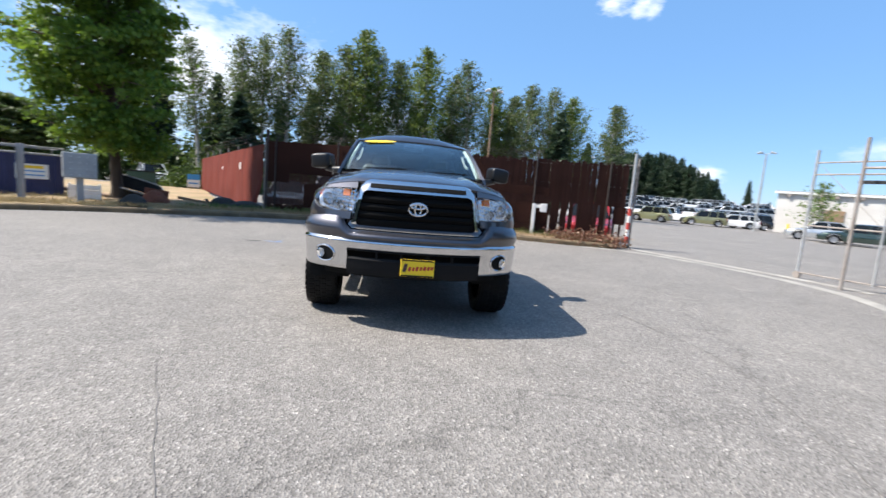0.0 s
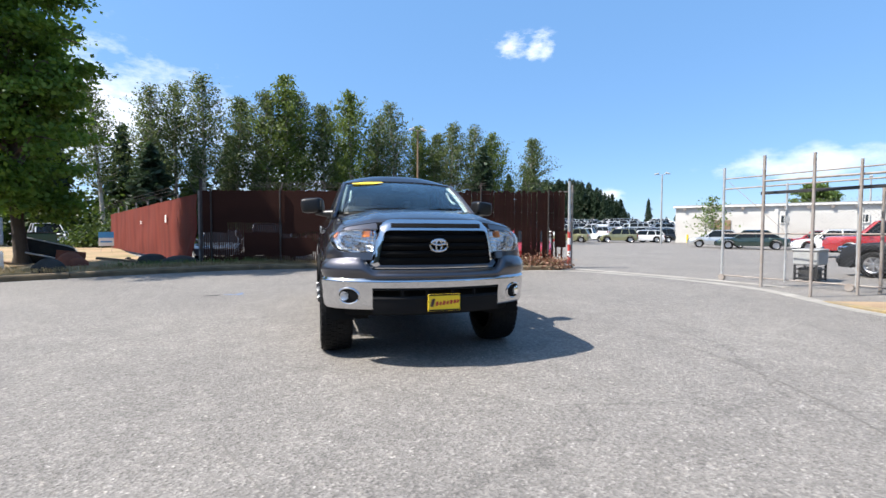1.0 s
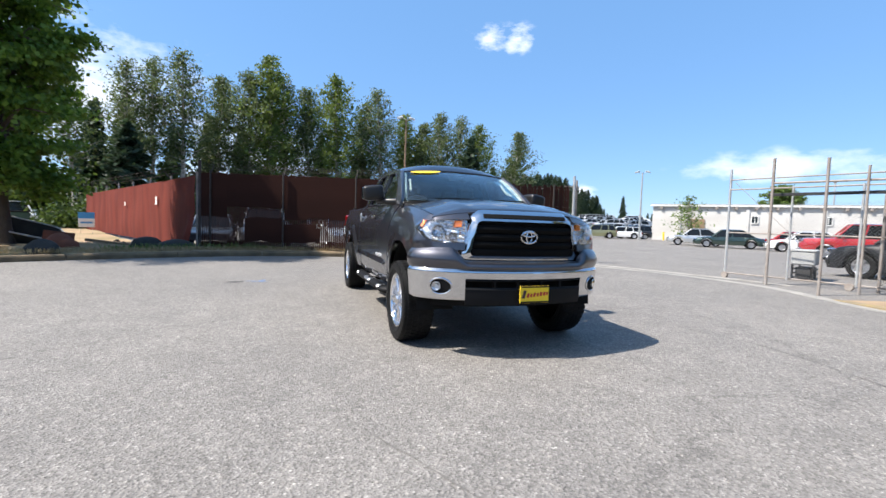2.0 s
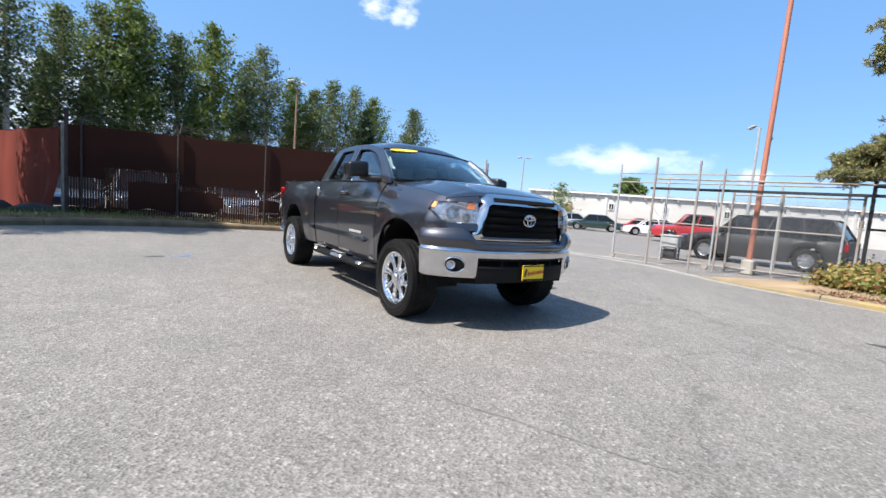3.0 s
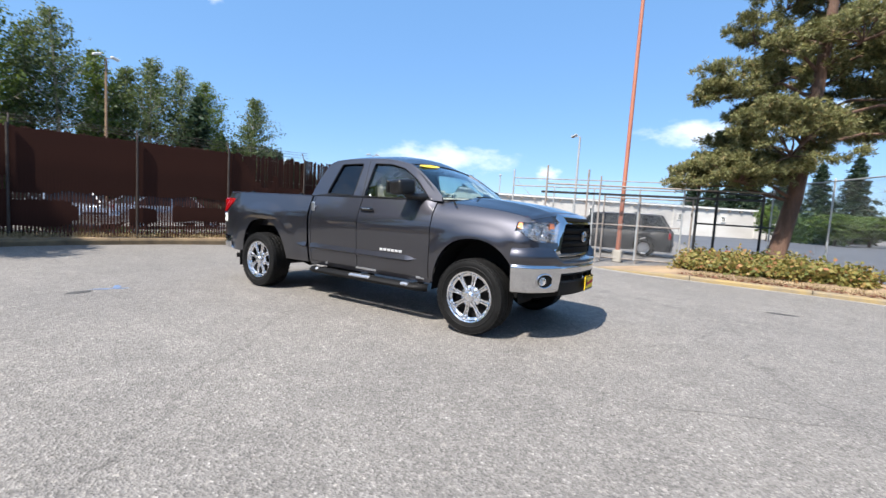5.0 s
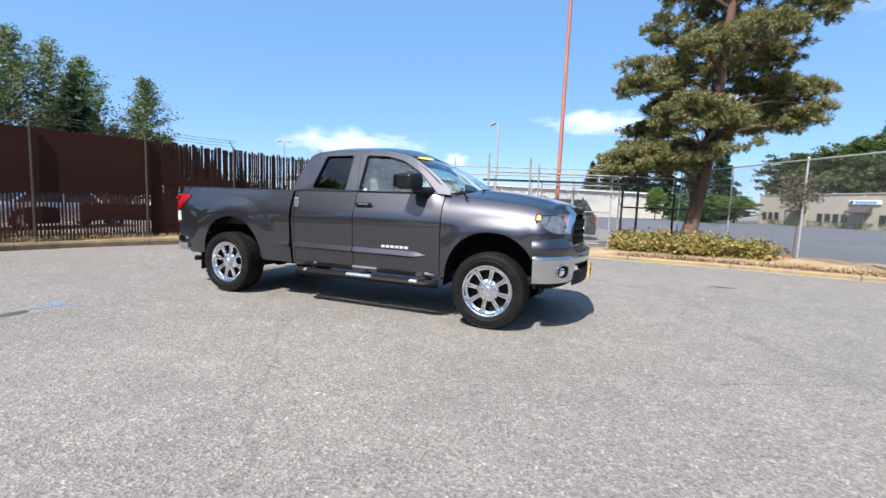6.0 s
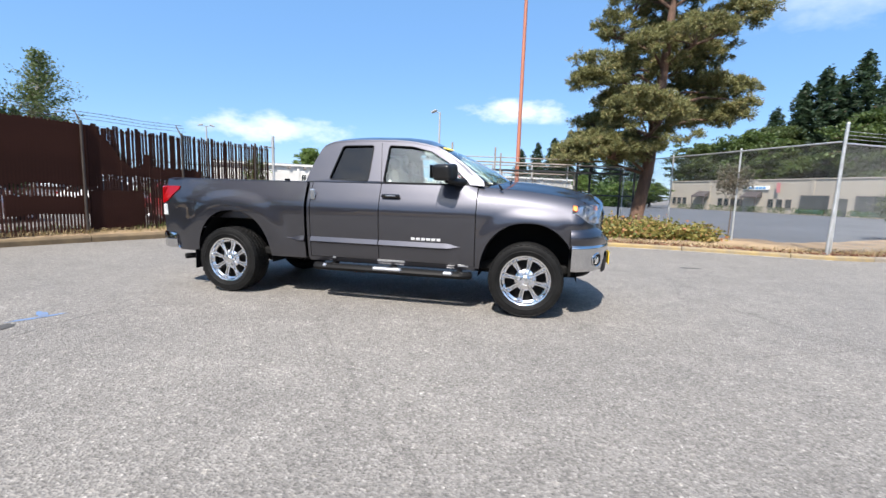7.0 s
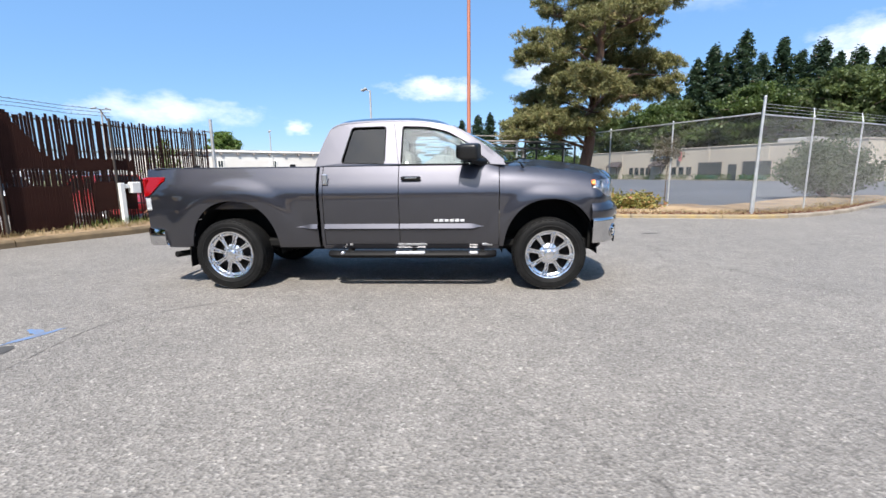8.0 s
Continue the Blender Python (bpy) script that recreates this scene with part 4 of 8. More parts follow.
        def brow(th, v):
            if abs(th) <= 89.5:
                lo = Vector(lens(th, 1.0, 0.002))
            else:
                y = front_plan(th)[1]
                lo = Vector((sgn * side_x(y, 1.246, fender_top(y)), y, 1.246))
            if lo.y < HOOD_Y:
                hi = Vector(hood(0.012, sgn * min(abs(lo.x) / HOOD_X, 1.0))) + Vector((0, -0.004, -0.004))
            else:
                y = lo.y + 0.020 * smooth01((-0.45 - lo.y) / 0.2)
                hi = Vector((sgn * (side_x(y, fender_top(y), fender_top(y)) - 0.002), y, fender_top(y)))
            p = lo.lerp(hi, v)
            p.x = flush(p.x, p.y, p.z, th)
            return p
        part("fender_brow", Geo().grid(brow, brow_th, span(0, 1, 5)), P, t, thick=0.01)
        low_th = [sgn * a for a in ((span(38, 89, 24) + [89.5, 89.97]) if sgn > 0 else (span(38, 89, 24) + [89.5, 89.97])[::-1])]

        def lower(th, v):
            if abs(th) <= 89.5:
                hi = Vector(lens(th, 0.0, 0.002))
            else:
                hi = Vector((*front_plan(th, 0.0), 1.246))
            lo = Vector((*front_plan(th, -0.022), 0.985))
            p = lo.lerp(hi, v)
            p.x = flush(p.x, p.y, p.z, th)
            return p
        part("fender_nose", Geo().grid(lower, low_th, span(0, 1, 5)), P, t, thick=0.01)
        part("reflector_housing", Geo().grid(lambda th, v: lens(th, v, -0.052 + 0.010 * ((th * 0.43) % 1.0) + 0.009 * ((v * 6 + th * 0.06) % 1.0)), [sgn * a for a in (fine if sgn > 0 else fine[::-1])], span(0, 1, 20)), LAMP_SILVER, hl, "bright reflector", thick=0.01)
        cov = part("cover", Geo().grid(lambda th, v: lens(th, v, 0.022 * math.sin(math.pi * v) ** 0.5 + 0.004), angs, span(0, 1, 8)), LAMP_GLASS, hl, "clear cover", thick=0.004)
        cov.visible_shadow = False
        for ang, zz, rr in ((48.0, 1.105, 0.040), (60.5, 1.150, 0.062)):
            p = Vector(lens(sgn * ang, (zz - 1.05) / 0.21, -0.030))
            mm = look(p, p - Vector((sgn * math.sin(radians(ang)) * 0.5, -1, 0)))
            part("lamp_bowl", Geo().lathe([(rr, 0.016), (rr * 0.95, 0.020), (rr * 0.86, 0.010), (rr * 0.55, -0.022), (0.0, -0.034)], 22, mm), CHROME, hl)
            part("bulb_lens", Geo().lathe([(rr * 0.5, -0.005), (rr * 0.4, 0.018), (0.0, 0.026)], 14, mm), LAMP_GLASS, hl)
        for a0, a1, v0, v1 in ((41.5, 47.0, 0.66, 0.93), (82, 88.6, 0.40, 0.96)):
            aa = span(a0, a1, 5)
            aa = [sgn * a for a in (aa if sgn > 0 else aa[::-1])]
            part("indicator_lens", Geo().grid(lambda th, v: lens(th, v, -0.016), aa, span(v0, v1, 4)), AMBER, hl, "amber lens", thick=0.008)
    # dark backing behind the nose openings
    part("nose_backing", strip([(0.46, -0.14), (0.80, -0.10), (1.02, -0.16), (1.28, -0.20)], ths), UNDERBODY, t, thick=0.02)
    part("valance", Geo().grid(lambda th, z: (*front_plan(th, 0.028 - 0.10 * max(0.56 - z, 0)), z), span(-36.1, 36.1, 26), span(0.500, 0.640, 8)), BLACK_PLASTIC, t, "black lower valance", thick=0.02)
    for zz in (0.648, 0.730):
        part("valance_bar", Geo().grid(lambda th, v: (*front_plan(th, 0.032 - 0.012 * v), zz + lerp(-0.010, 0.010, v)), span(-36.1, 36.1, 26), [0, 0.5, 1]), BLACK_PLASTIC, t, thick=0.02)
    for xx in (-0.34, -0.12, 0.12, 0.34):
        part("valance_rib", Geo().box((xx, -0.445 - 0.46 * math.sqrt(1 - xx * xx), 0.69), (0.02, 0.05, 0.08), 0.004), BLACK_PLASTIC, t)

    # grille: chrome frame round black bars
    def gy(x, z):
        th = math.degrees(math.asin(min((abs(x) / 0.985) ** (NOSE / 2), 1)))
        return front_plan(th, 0.0)[1] + 0.045 + 0.30 * max(0.0, z - 1.23)
    outer = rounded([(-0.635, 0.930), (-0.60, 0.902), (0.60, 0.902), (0.635, 0.930), (0.535, 1.295), (0.44, 1.352), (-0.44, 1.352), (-0.535, 1.295)], 0.03, 3)
    inner = rounded([(-0.545, 0.952), (-0.52, 0.936), (0.52, 0.936), (0.545, 0.952), (0.492, 1.232), (0.455, 1.252), (-0.455, 1.252), (-0.492, 1.232)], 0.03, 3)
    # long edges get points along them, so that the frame follows the bow of the nose
    dense = ([], [])
    for i in range(len(outer)):
        j = (i + 1) % len(outer)
        steps = 12 if math.dist(outer[i], outer[j]) > 0.5 else 4 if math.dist(outer[i], outer[j]) > 0.1 else 1
        for lp, out in ((outer, dense[0]), (inner, dense[1])):
            out += [(lerp(lp[i][0], lp[j][0], q / steps), lerp(lp[i][1], lp[j][1], q / steps)) for q in range(steps)]
    outer, inner = dense
    g = Geo()
    n = len(outer)
    for loop, d in ((outer, 0.13), (outer, 0.050), (None, 0.004), (inner, -0.010), (inner, 0.06)):
        lp = loop or [((a[0] + b[0]) / 2, (a[1] + b[1]) / 2) for a, b in zip(outer, inner)]
        g.v += [(x, gy(x, z) + (d if z > 0.96 or d > 0.1 else min(d, 0.006)), z) for x, z in lp]
    for k in range(4):
        for i in range(n):
            j = (i + 1) % n
            g.f.append((k * n + i, k * n + j, (k + 1) * n + j, (k + 1) * n + i))
    grille = part("grille", g, CHROME, t, "chrome grille frame", 50)
    g = Geo().grid(lambda x, z: (x * (1 - 0.20 * (z - 0.93)), gy(x, z) + 0.055, z), span(-0.55, 0.55, 20), span(0.93, 1.25, 4))
    part("backing", g, UNDERBODY, grille)
    for zz, hh in ((0.975, 0.05), (1.045, 0.04), (1.115, 0.04), (1.185, 0.04)):
        hw = lerp(0.538, 0.488, (zz - 0.95) / 0.28)
        g = Geo().grid(lambda x, v: (x, gy(x, zz) + (0.012, -0.004, 0.004, 0.05)[v], zz + (-hh, -hh * 0.2, hh * 0.5, hh * 0.62)[v]), span(-hw, hw, 20), [0, 1, 2, 3])
        part("bar", g, GRILLE_BLACK, grille, thick=0.006)
    g = Geo().grid(lambda x, v: (x, gy(x, 1.282 + 0.034 * v) - 0.010 + 0.28 * (0.030 + 0.034 * v) - 0.008, 1.282 + 0.034 * v), span(-0.43, 0.43, 16), [0, 1])
    part("upper_slot", g, UNDERBODY, grille, "black slot", thick=0.004)
    em = new("emblem")
    em.parent = t
    ec = Vector((0, gy(0, 1.115) - 0.014, 1.115))
    for rx, rz, dz in ((0.082, 0.056, 0), (0.027, 0.052, 0), (0.062, 0.020, 0.025)):
        ring = [tuple(ec + Vector((rx * math.cos(a), 0.0, dz + rz * math.sin(a)))) for a in span(0, 2 * math.pi, 26)]
        part("oval_ring", Geo().tube(ring, 0.0085, 6, False), CHROME, em)
    # front plate: yellow with plain bars
    plate = part("plate", Geo().box((0.025, -0.965, 0.602), (0.300, 0.010, 0.155), 0.004), YELLOW_PLATE, t, "yellow dealer plate with unreadable bars")
    for k, (bx, bw, bh) in enumerate(((-0.095, 0.030, 0.075), (-0.055, 0.022, 0.040), (-0.022, 0.020, 0.034), (0.010, 0.022, 0.040), (0.045, 0.020, 0.034), (0.078, 0.024, 0.036), (0.112, 0.022, 0.034), (0.142, 0.020, 0.030))):
        part("script_bar", Geo().box((0, 0, 0), (bw, 0.004, bh), 0.002, pose(bx + 0.012, -0.973, 0.595 + 0.10 * bx + 0.4 * (bh - 0.03), 0, 16, 0)), INK_RED if k else INK, plate)
    for zz in (0.672, 0.534):
        part("frame_bar", Geo().box((0.025, -0.972, zz), (0.286, 0.006, 0.014), 0.002), BLACK_PLASTIC, plate)

    # chassis, cab floor and seats
    g = Geo()
    g.box((0, 2.0, 0.52), (1.62, 4.9, 0.10), 0.02)
    for sx in (-0.45, 0.45):
        g.box((sx, 2.15, 0.46), (0.10, 4.6, 0.14), 0.01)
    g.tube([(-0.80, 0, 0.40), (0.80, 0, 0.40)], 0.06, 10)
    g.tube([(-0.80, 3.7, 0.41), (0.80, 3.7, 0.41)], 0.06, 10)
    g.lathe([(0.0, -0.16), (0.14, -0.10), (0.16, 0.0), (0.14, 0.10), (0.0, 0.16)], 14, pose(0, 3.7, 0.41, 90, 0, 0))
    g.box((0, -0.1, 0.62), (1.1, 0.9, 0.2), 0.03)
    part("chassis", g, UNDERBODY, t)
    part("cab_floor", Geo().box((0, 1.55, 0.72), (1.74, 2.05, 0.36), 0.03), DASH, t)
    part("firewall", Geo().box((0, 0.52, 1.00), (1.62, 0.06, 0.70), 0.02), DASH, t)
    g = Geo().grid(lambda s, v: (s * 0.82, lerp(0.46, 0.90, v), 1.425 + 0.02 * math.sin(v * 3) - 0.10 * v * v), span(-1, 1, 10), span(0, 1, 6))
    part("dashboard", g, DASH, t, thick=0.15)
    wheel_m = pose(0.42, 0.98, 1.32, -62, 0, 0)
    ring = [tuple(wheel_m @ Vector((0.19 * math.cos(a), 0.19 * math.sin(a), 0))) for a in span(0, 2 * math.pi, 24)]
    g = Geo().tube(ring, 0.016, 6, False)
    g.tube([tuple(wheel_m @ Vector((-0.18, 0, 0))), tuple(wheel_m @ Vector((0.18, 0, 0)))], 0.018, 6)
    part("steering_wheel", g, DASH, t)
    for sx, yy, wd in ((-0.42, 1.55, 0.52), (0.42, 1.55, 0.52), (0.0, 2.32, 1.45)):
        seat = new("seat")
        seat.parent = t
        part("cushion", Geo().box((sx, yy - 0.22, 1.00), (wd, 0.52, 0.18), 0.06), SEAT, seat)
        part("backrest", Geo().box((0, 0, 0), (wd, 0.16, 0.62), 0.06, pose(sx, yy + 0.08, 1.30, -12, 0, 0)), SEAT, seat)
        for hx in ([sx] if wd < 1 else [-0.45, 0.45]):
            part("headrest", Geo().box((hx, yy + 0.16, 1.66), (0.26, 0.10, 0.17), 0.04), SEAT, seat)
    part("interior_mirror", Geo().box((0.0, 0.98, 1.80), (0.24, 0.03, 0.07), 0.012), GLOSS_BLACK, t)
    # paper sticker inside the front side window
    part("window_sheet", Geo().box((0.03 - upper_x(1.62, 1.45), 1.62, 1.45), (0.004, 0.03, 0.03)), PAPER, t, "white paper sheet inside the window")
    part("aerial", Geo().tube([(-0.90, 0.30, 1.38), (-0.905, 0.34, 1.44)], [0.014, 0.008], 8), BLACK_PLASTIC, t)
    return t


truck = build_truck()


# ---- ground, verges, kerbs ----
def spline(pts, step=0.25):
    """Points along a smooth line through plan points."""
    pts = [Vector((*p, 0)) for p in pts]
    out = []
    for i in range(len(pts) - 1):
        p0, p1, p2, p3 = pts[max(i - 1, 0)], pts[i], pts[i + 1], pts[min(i + 2, len(pts) - 1)]
        n = max(2, int((p2 - p1).length / step))
        for k in range(n):
            t = k / n
            out.append(0.5 * (2 * p1 + (p2 - p0) * t + (2 * p0 - 5 * p1 + 4 * p2 - p3) * t * t + (3 * p1 - p0 - 3 * p2 + p3) * t ** 3))
    return out + [pts[-1]]


def sweep(line, prof):
    """Sweeps a profile (offset to the left of the line, height) along a plan line."""
    g = Geo()
    n = len(prof)
    for i, p in enumerate(line):
        d = (line[min(i + 1, len(line) - 1)] - line[max(i - 1, 0)]).normalized()
        left = Vector((-d.y, d.x, 0))
        for o, h in prof:
            g.v.append((p.x + left.x * o, p.y + left.y * o, h))
    for i in range(len(line) - 1):
        for k in range(n - 1):
            g.f.append((i * n + k, i * n + k + 1, (i + 1) * n + k + 1, (i + 1) * n + k))
    return g


NORTH_KERB = [(-22.0, -2.0), (-16.0, 2.0), (-11.0, 6.2), (-8.6, 8.05), (-6.2, 9.35), (-4.0, 10.25), (-2.0, 10.55), (0.2, 10.25), (2.0, 9.6), (4.0, 8.65), (5.6, 8.15), (6.6, 7.95)]
EAST_KERB = [(7.75, 0.95), (7.52, 0.45), (7.32, -0.2), (7.1, -1.5), (7.0, -3.8), (6.75, -5.6), (6.62, -7.0), (7.0, -8.6), (8.3, -10.8), (10.5, -13.5), (14.0, -18.0)]
VERGE = 0.14
north_line, east_line = spline(NORTH_KERB), spline(EAST_KERB)

g = Geo()
far = 3000.0
xs = [-far, -400, -100, -40, -20] + span(-16, 24, 20) + [40, 100, 400, far]
g.grid(lambda x, y: (x, y, 0.0), xs, [-far, -400, -100, -40, -20] + span(-16, 24, 20) + [40, 100, 400, far])
solid("ground", g, ASPHALT, "weathered grey asphalt with pale stone chips and cracks", "ground", kind="structure", smooth=0)


def kerb(line, name, mat, label, tall=1.0, ramp_in=0):
    """Kerb stones along a line, each a block of its own."""
    k = thing(name, label, "kerb", kind="structure")
    prof = [(0.0, -0.05), (0.0, 0.10), (0.022, 0.135), (0.055, 0.15), (0.16, 0.15), (0.18, 0.13)]
    n = 9
    for i in range(0, len(line) - 1, n):
        seg = line[i:i + n + 1]
        if len(seg) < 2:
            continue
        d0, d1 = (seg[1] - seg[0]).normalized(), (seg[-1] - seg[-2]).normalized()
        seg = [seg[0] + d0 * 0.008] + seg[1:-1] + [seg[-1] - d1 * 0.008]
        gg = sweep(seg, prof)
        m = len(prof)
        gg.v = [(x, y, z * tall * (1.0 if i + k // m >= ramp_in else 0.12 + 0.88 * (i + k // m) / ramp_in) if z > 0 else z) for k, (x, y, z) in enumerate(gg.v)]
        gg.f.append(tuple(range(m))[::-1])
        gg.f.append(tuple((len(seg) - 1) * m + j for j in range(m)))
        part("kerb_stone", gg, mat, k, smooth=30)
    return k


kerb(north_line, "kerb_north", KERB_DIRTY, "weathered concrete kerb with soil on it along the fence")
turn = [i for i, p in enumerate(east_line) if p.y < -7.9][0]
kerb(east_line[:turn + 1], "kerb_east", KERB_YELLOW, "kerb with worn yellow paint along the planted verge", 0.72, 8)
kerb(east_line[turn:], "kerb_south", STAINED_KERB, "soil-stained concrete kerb below the chain-link fence", 0.72)


def bank(line, widths, mat, name, label, z0=VERGE, rise=0.06, lumps=0.03, ramp_in=0):
    """A strip of soil behind a kerb, gently uneven."""
    gg = Geo()
    cols = 14
    for i, p in enumerate(line):
        d = (line[min(i + 1, len(line) - 1)] - line[max(i - 1, 0)]).normalized()
        left = Vector((-d.y, d.x, 0))
        w = widths(i / (len(line) - 1))
        for c in range(cols + 1):
            o = 0.17 + w * (c / cols) ** 1.4
            q = p + left * o
            z = z0 - 0.012 + rise * smooth01(c / cols * 2) + lumps * noise.noise(Vector((q.x * 1.7, q.y * 1.7, 0))) * smooth01(c / 2)
            if i < ramp_in:
                z = max(z * (0.10 + 0.90 * i / ramp_in), 0.006)
            gg.v.append((q.x, q.y, z if c < cols else -0.05))
    for i in range(len(line) - 1):
        for c in range(cols):
            a = i * (cols + 1) + c
            gg.f.append((a, a + cols + 1, a + cols + 2, a + 1))
    return solid(name, gg, mat, label, "verge", kind="structure", smooth=60)


bank([p for p in north_line if p.x > -5.4], lambda t: lerp(2.6, 1.1, smooth01(t * 1.3)), DRY_GRASS, "verge_north", "dry grass verge between kerb and slatted fence")
bank([p for p in north_line if p.x <= -5.15], lambda t: 26.0, SAND, "verge_west", "sandy soil with dry grass beside the red screen fence", rise=0.05, lumps=0.06)
bank([p for p in east_line if p.y > -7.2], lambda t: lerp(2.2, 3.2, smooth01(t * 2)), DRY_GRASS, "verge_east", "dry grass and bark soil verge behind the yellow kerb", z0=0.105, rise=0.10, ramp_in=8)
bank([p for p in east_line if p.y <= -7.0], lambda t: 3.0, DRY_GRASS, "verge_south", "stony dry verge below the chain-link fence", z0=0.105, rise=0.06)

# flush concrete gutter across the gateway
gutter = spline([(5.5, 8.02), (6.9, 7.2), (7.75, 5.6), (8.15, 3.9), (8.1, 2.4), (7.6, 1.2), (7.1, 0.0), (6.95, -1.5), (6.85, -3.8), (6.6, -5.6), (6.47, -7.0)])
solid("gutter_strip", sweep(gutter, [(0.0, 0.004), (0.32, 0.004)]), GUTTER, "pale concrete gutter strip flush with the asphalt", "gutter", kind="structure", smooth=0)
track = spline([(7.25, 8.6), (8.1, 6.5), (8.9, 4.3), (9.2, 2.6)])
g = sweep(track, [(-0.16, 0.004), (-0.16, 0.008), (0.16, 0.008), (0.16, 0.004)])
solid("gate_track", g, CONCRETE, "pale concrete strip carrying the sliding gate", "gate track", kind="structure", smooth=0)


def flat_patch(name, pts, mat, label, category, z=0.004):
    """A thin irregular layer on the asphalt."""
    gg = Geo()
    gg.v = [(x, y, z) for x, y in pts]
    gg.f = [tuple(range(len(pts)))]
    return solid(name, gg, mat, label, category, kind="structure", smooth=0)


def blob(cx, cy, rx, ry, rot, n=18, rough=0.25):
    a0 = radians(rot)
    out = []
    for k in range(n):
        a = 2 * math.pi * k / n
        r = 1 + random.uniform(-rough, rough)
        u, v = rx * r * math.cos(a), ry * r * math.sin(a)
        out.append((cx + u * math.cos(a0) - v * math.sin(a0), cy + u * math.sin(a0) + v * math.cos(a0)))
    return out


flat_patch("car_park", [(13.6, -2.6), (90, 12), (120, -10), (60, -80), (11.0, -22), (9.6, -14.0), (12.0, -6.0)], LOT, "dark smooth asphalt car park beyond the chain-link fence", "car park", 0.01)
flat_patch("blue_mark", blob(-2.60, 4.60, 0.22, 0.032, -22), BLUE_MARK, "blue spray-painted utility mark on asphalt", "road marking")
flat_patch("blue_mark", blob(-2.50, 4.68, 0.04, 0.13, -30), BLUE_MARK, "blue spray-painted utility mark on asphalt", "road marking", 0.006)
flat_patch("drain_cover", blob(-2.95, 4.56, 0.15, 0.08, 10, rough=0.12), TAR, "small dark drain patch in the asphalt", "drain")
flat_patch("tar_patch", blob(3.72, -3.05, 0.24, 0.07, 100), TAR, "dark tar patch on asphalt", "patch")


SEAM = surface("seam_filler", (0.125, 0.117, 0.107), (0.170, 0.159, 0.146), 0.85, 5, 70, relief=0.3)


def crack(line, width, seed):
    """A thin wandering seam in the asphalt through plan points."""
    rr = random.Random(seed)
    mid = spline(line, 0.07)
    left, right = [], []
    o = 0.0
    for i, p in enumerate(mid):
        d = (mid[min(i + 1, len(mid) - 1)] - mid[max(i - 1, 0)]).normalized()
        n = Vector((-d.y, d.x, 0))
        o = o * 0.85 + rr.uniform(-0.010, 0.010)
        w = width * rr.uniform(0.25, 1.0) * min(1.0, 0.1 + 4 * min(i, len(mid) - 1 - i) / len(mid))
        left.append(p + n * (o + w))
        right.append(p + n * (o - w))
    gg = Geo()
    gg.v = [(p.x, p.y, 0.004) for p in left + right]
    k = len(mid)
    gg.f = [(i, k + i, k + i + 1, i + 1) for i in range(k - 1)]
    solid("crack_line", gg, SEAM, "thin dark seam wandering across the asphalt", "crack", kind="structure", smooth=0)


for k, (line, width) in enumerate((([(2.45, 0.6), (2.66, -0.45), (2.80, -1.15), (2.64, -1.95), (2.45, -2.5), (2.2, -3.1), (2.0, -3.9)], 0.009), ([(1.1, -1.7), (1.9, -1.95), (2.55, -2.3)], 0.004),
                                   ([(-1.75, -1.7), (-1.66, -1.95), (-1.33, -2.6), (-1.08, -3.15)], 0.007), ([(-3.6, 4.1), (-3.05, 4.2), (-2.25, 4.22), (-1.8, 3.8), (-1.35, 3.1)], 0.007),
                                   ([(-2.7, 3.5), (-2.3, 3.08), (-1.9, 2.5), (-1.62, 1.7), (-1.35, 0.7)], 0.006), ([(3.6, -2.4), (2.95, -3.0), (2.3, -3.66), (1.55, -4.4)], 0.008), ([(4.6, -4.9), (5.4, -5.9), (6.2, -6.8)], 0.006))):
    crack(line, width, k)


# ---- fences ----
def barbed(parent, a, b, z, lean, posts, arm=0.42):
    """Three strands of barbed wire on slanted arms."""
    a, b = Vector((*a, z)), Vector((*b, z))
    d = (b - a).normalized()
    nrm = Vector((-d.y, d.x, 0)) * lean
    for p in posts:
        q = a.lerp(b, p)
        part("barbed_wire_arm", Geo().tube([q, q + (nrm * 0.75 + Vector((0, 0, 1))).normalized() * arm], [0.018, 0.010], 6), DARK_STEEL, parent)
    for k in (0.36, 0.68, 0.98):
        o = (nrm * 0.75 + Vector((0, 0, 1))).normalized() * arm * k
        gg, n = Geo(), max(4, int((b - a).length / 0.9))
        line = [a.lerp(b, i / n) + o + Vector((0, 0, -0.02 * math.sin(math.pi * ((i / n * len(posts)) % 1)) + random.uniform(-0.012, 0.012))) for i in range(n + 1)]
        gg.tube(line, 0.0045, 4)
        for i in range(int((b - a).length / 0.13)):
            t = (i + 0.5) * 0.13 / (b - a).length
            q = a.lerp(b, min(t, 1)) + o
            gg.box((0, 0, 0), (0.006, 0.05, 0.006), 0, Matrix.Translation(q) @ pose(0, 0, 0, random.uniform(0, 180), random.uniform(0, 90), random.uniform(0, 180)))
        part("barbed_wire", gg, DARK_STEEL, parent)


CORNER, RED_END = Vector((-4.72, 11.95)), Vector((7.22, 8.62))
slat_len = (RED_END - CORNER).length
slat_dir = (RED_END - CORNER).normalized()
SLAT_TOP, PITCH = 2.62, 0.064
POSTS = (0.03, 0.217, 0.408, 0.583, 0.765, 0.951)
POST_STEEL = surface("post_steel", (0.052, 0.042, 0.036), (0.034, 0.026, 0.022), 0.7, 5, 50, metal=0.2, relief=0.15)


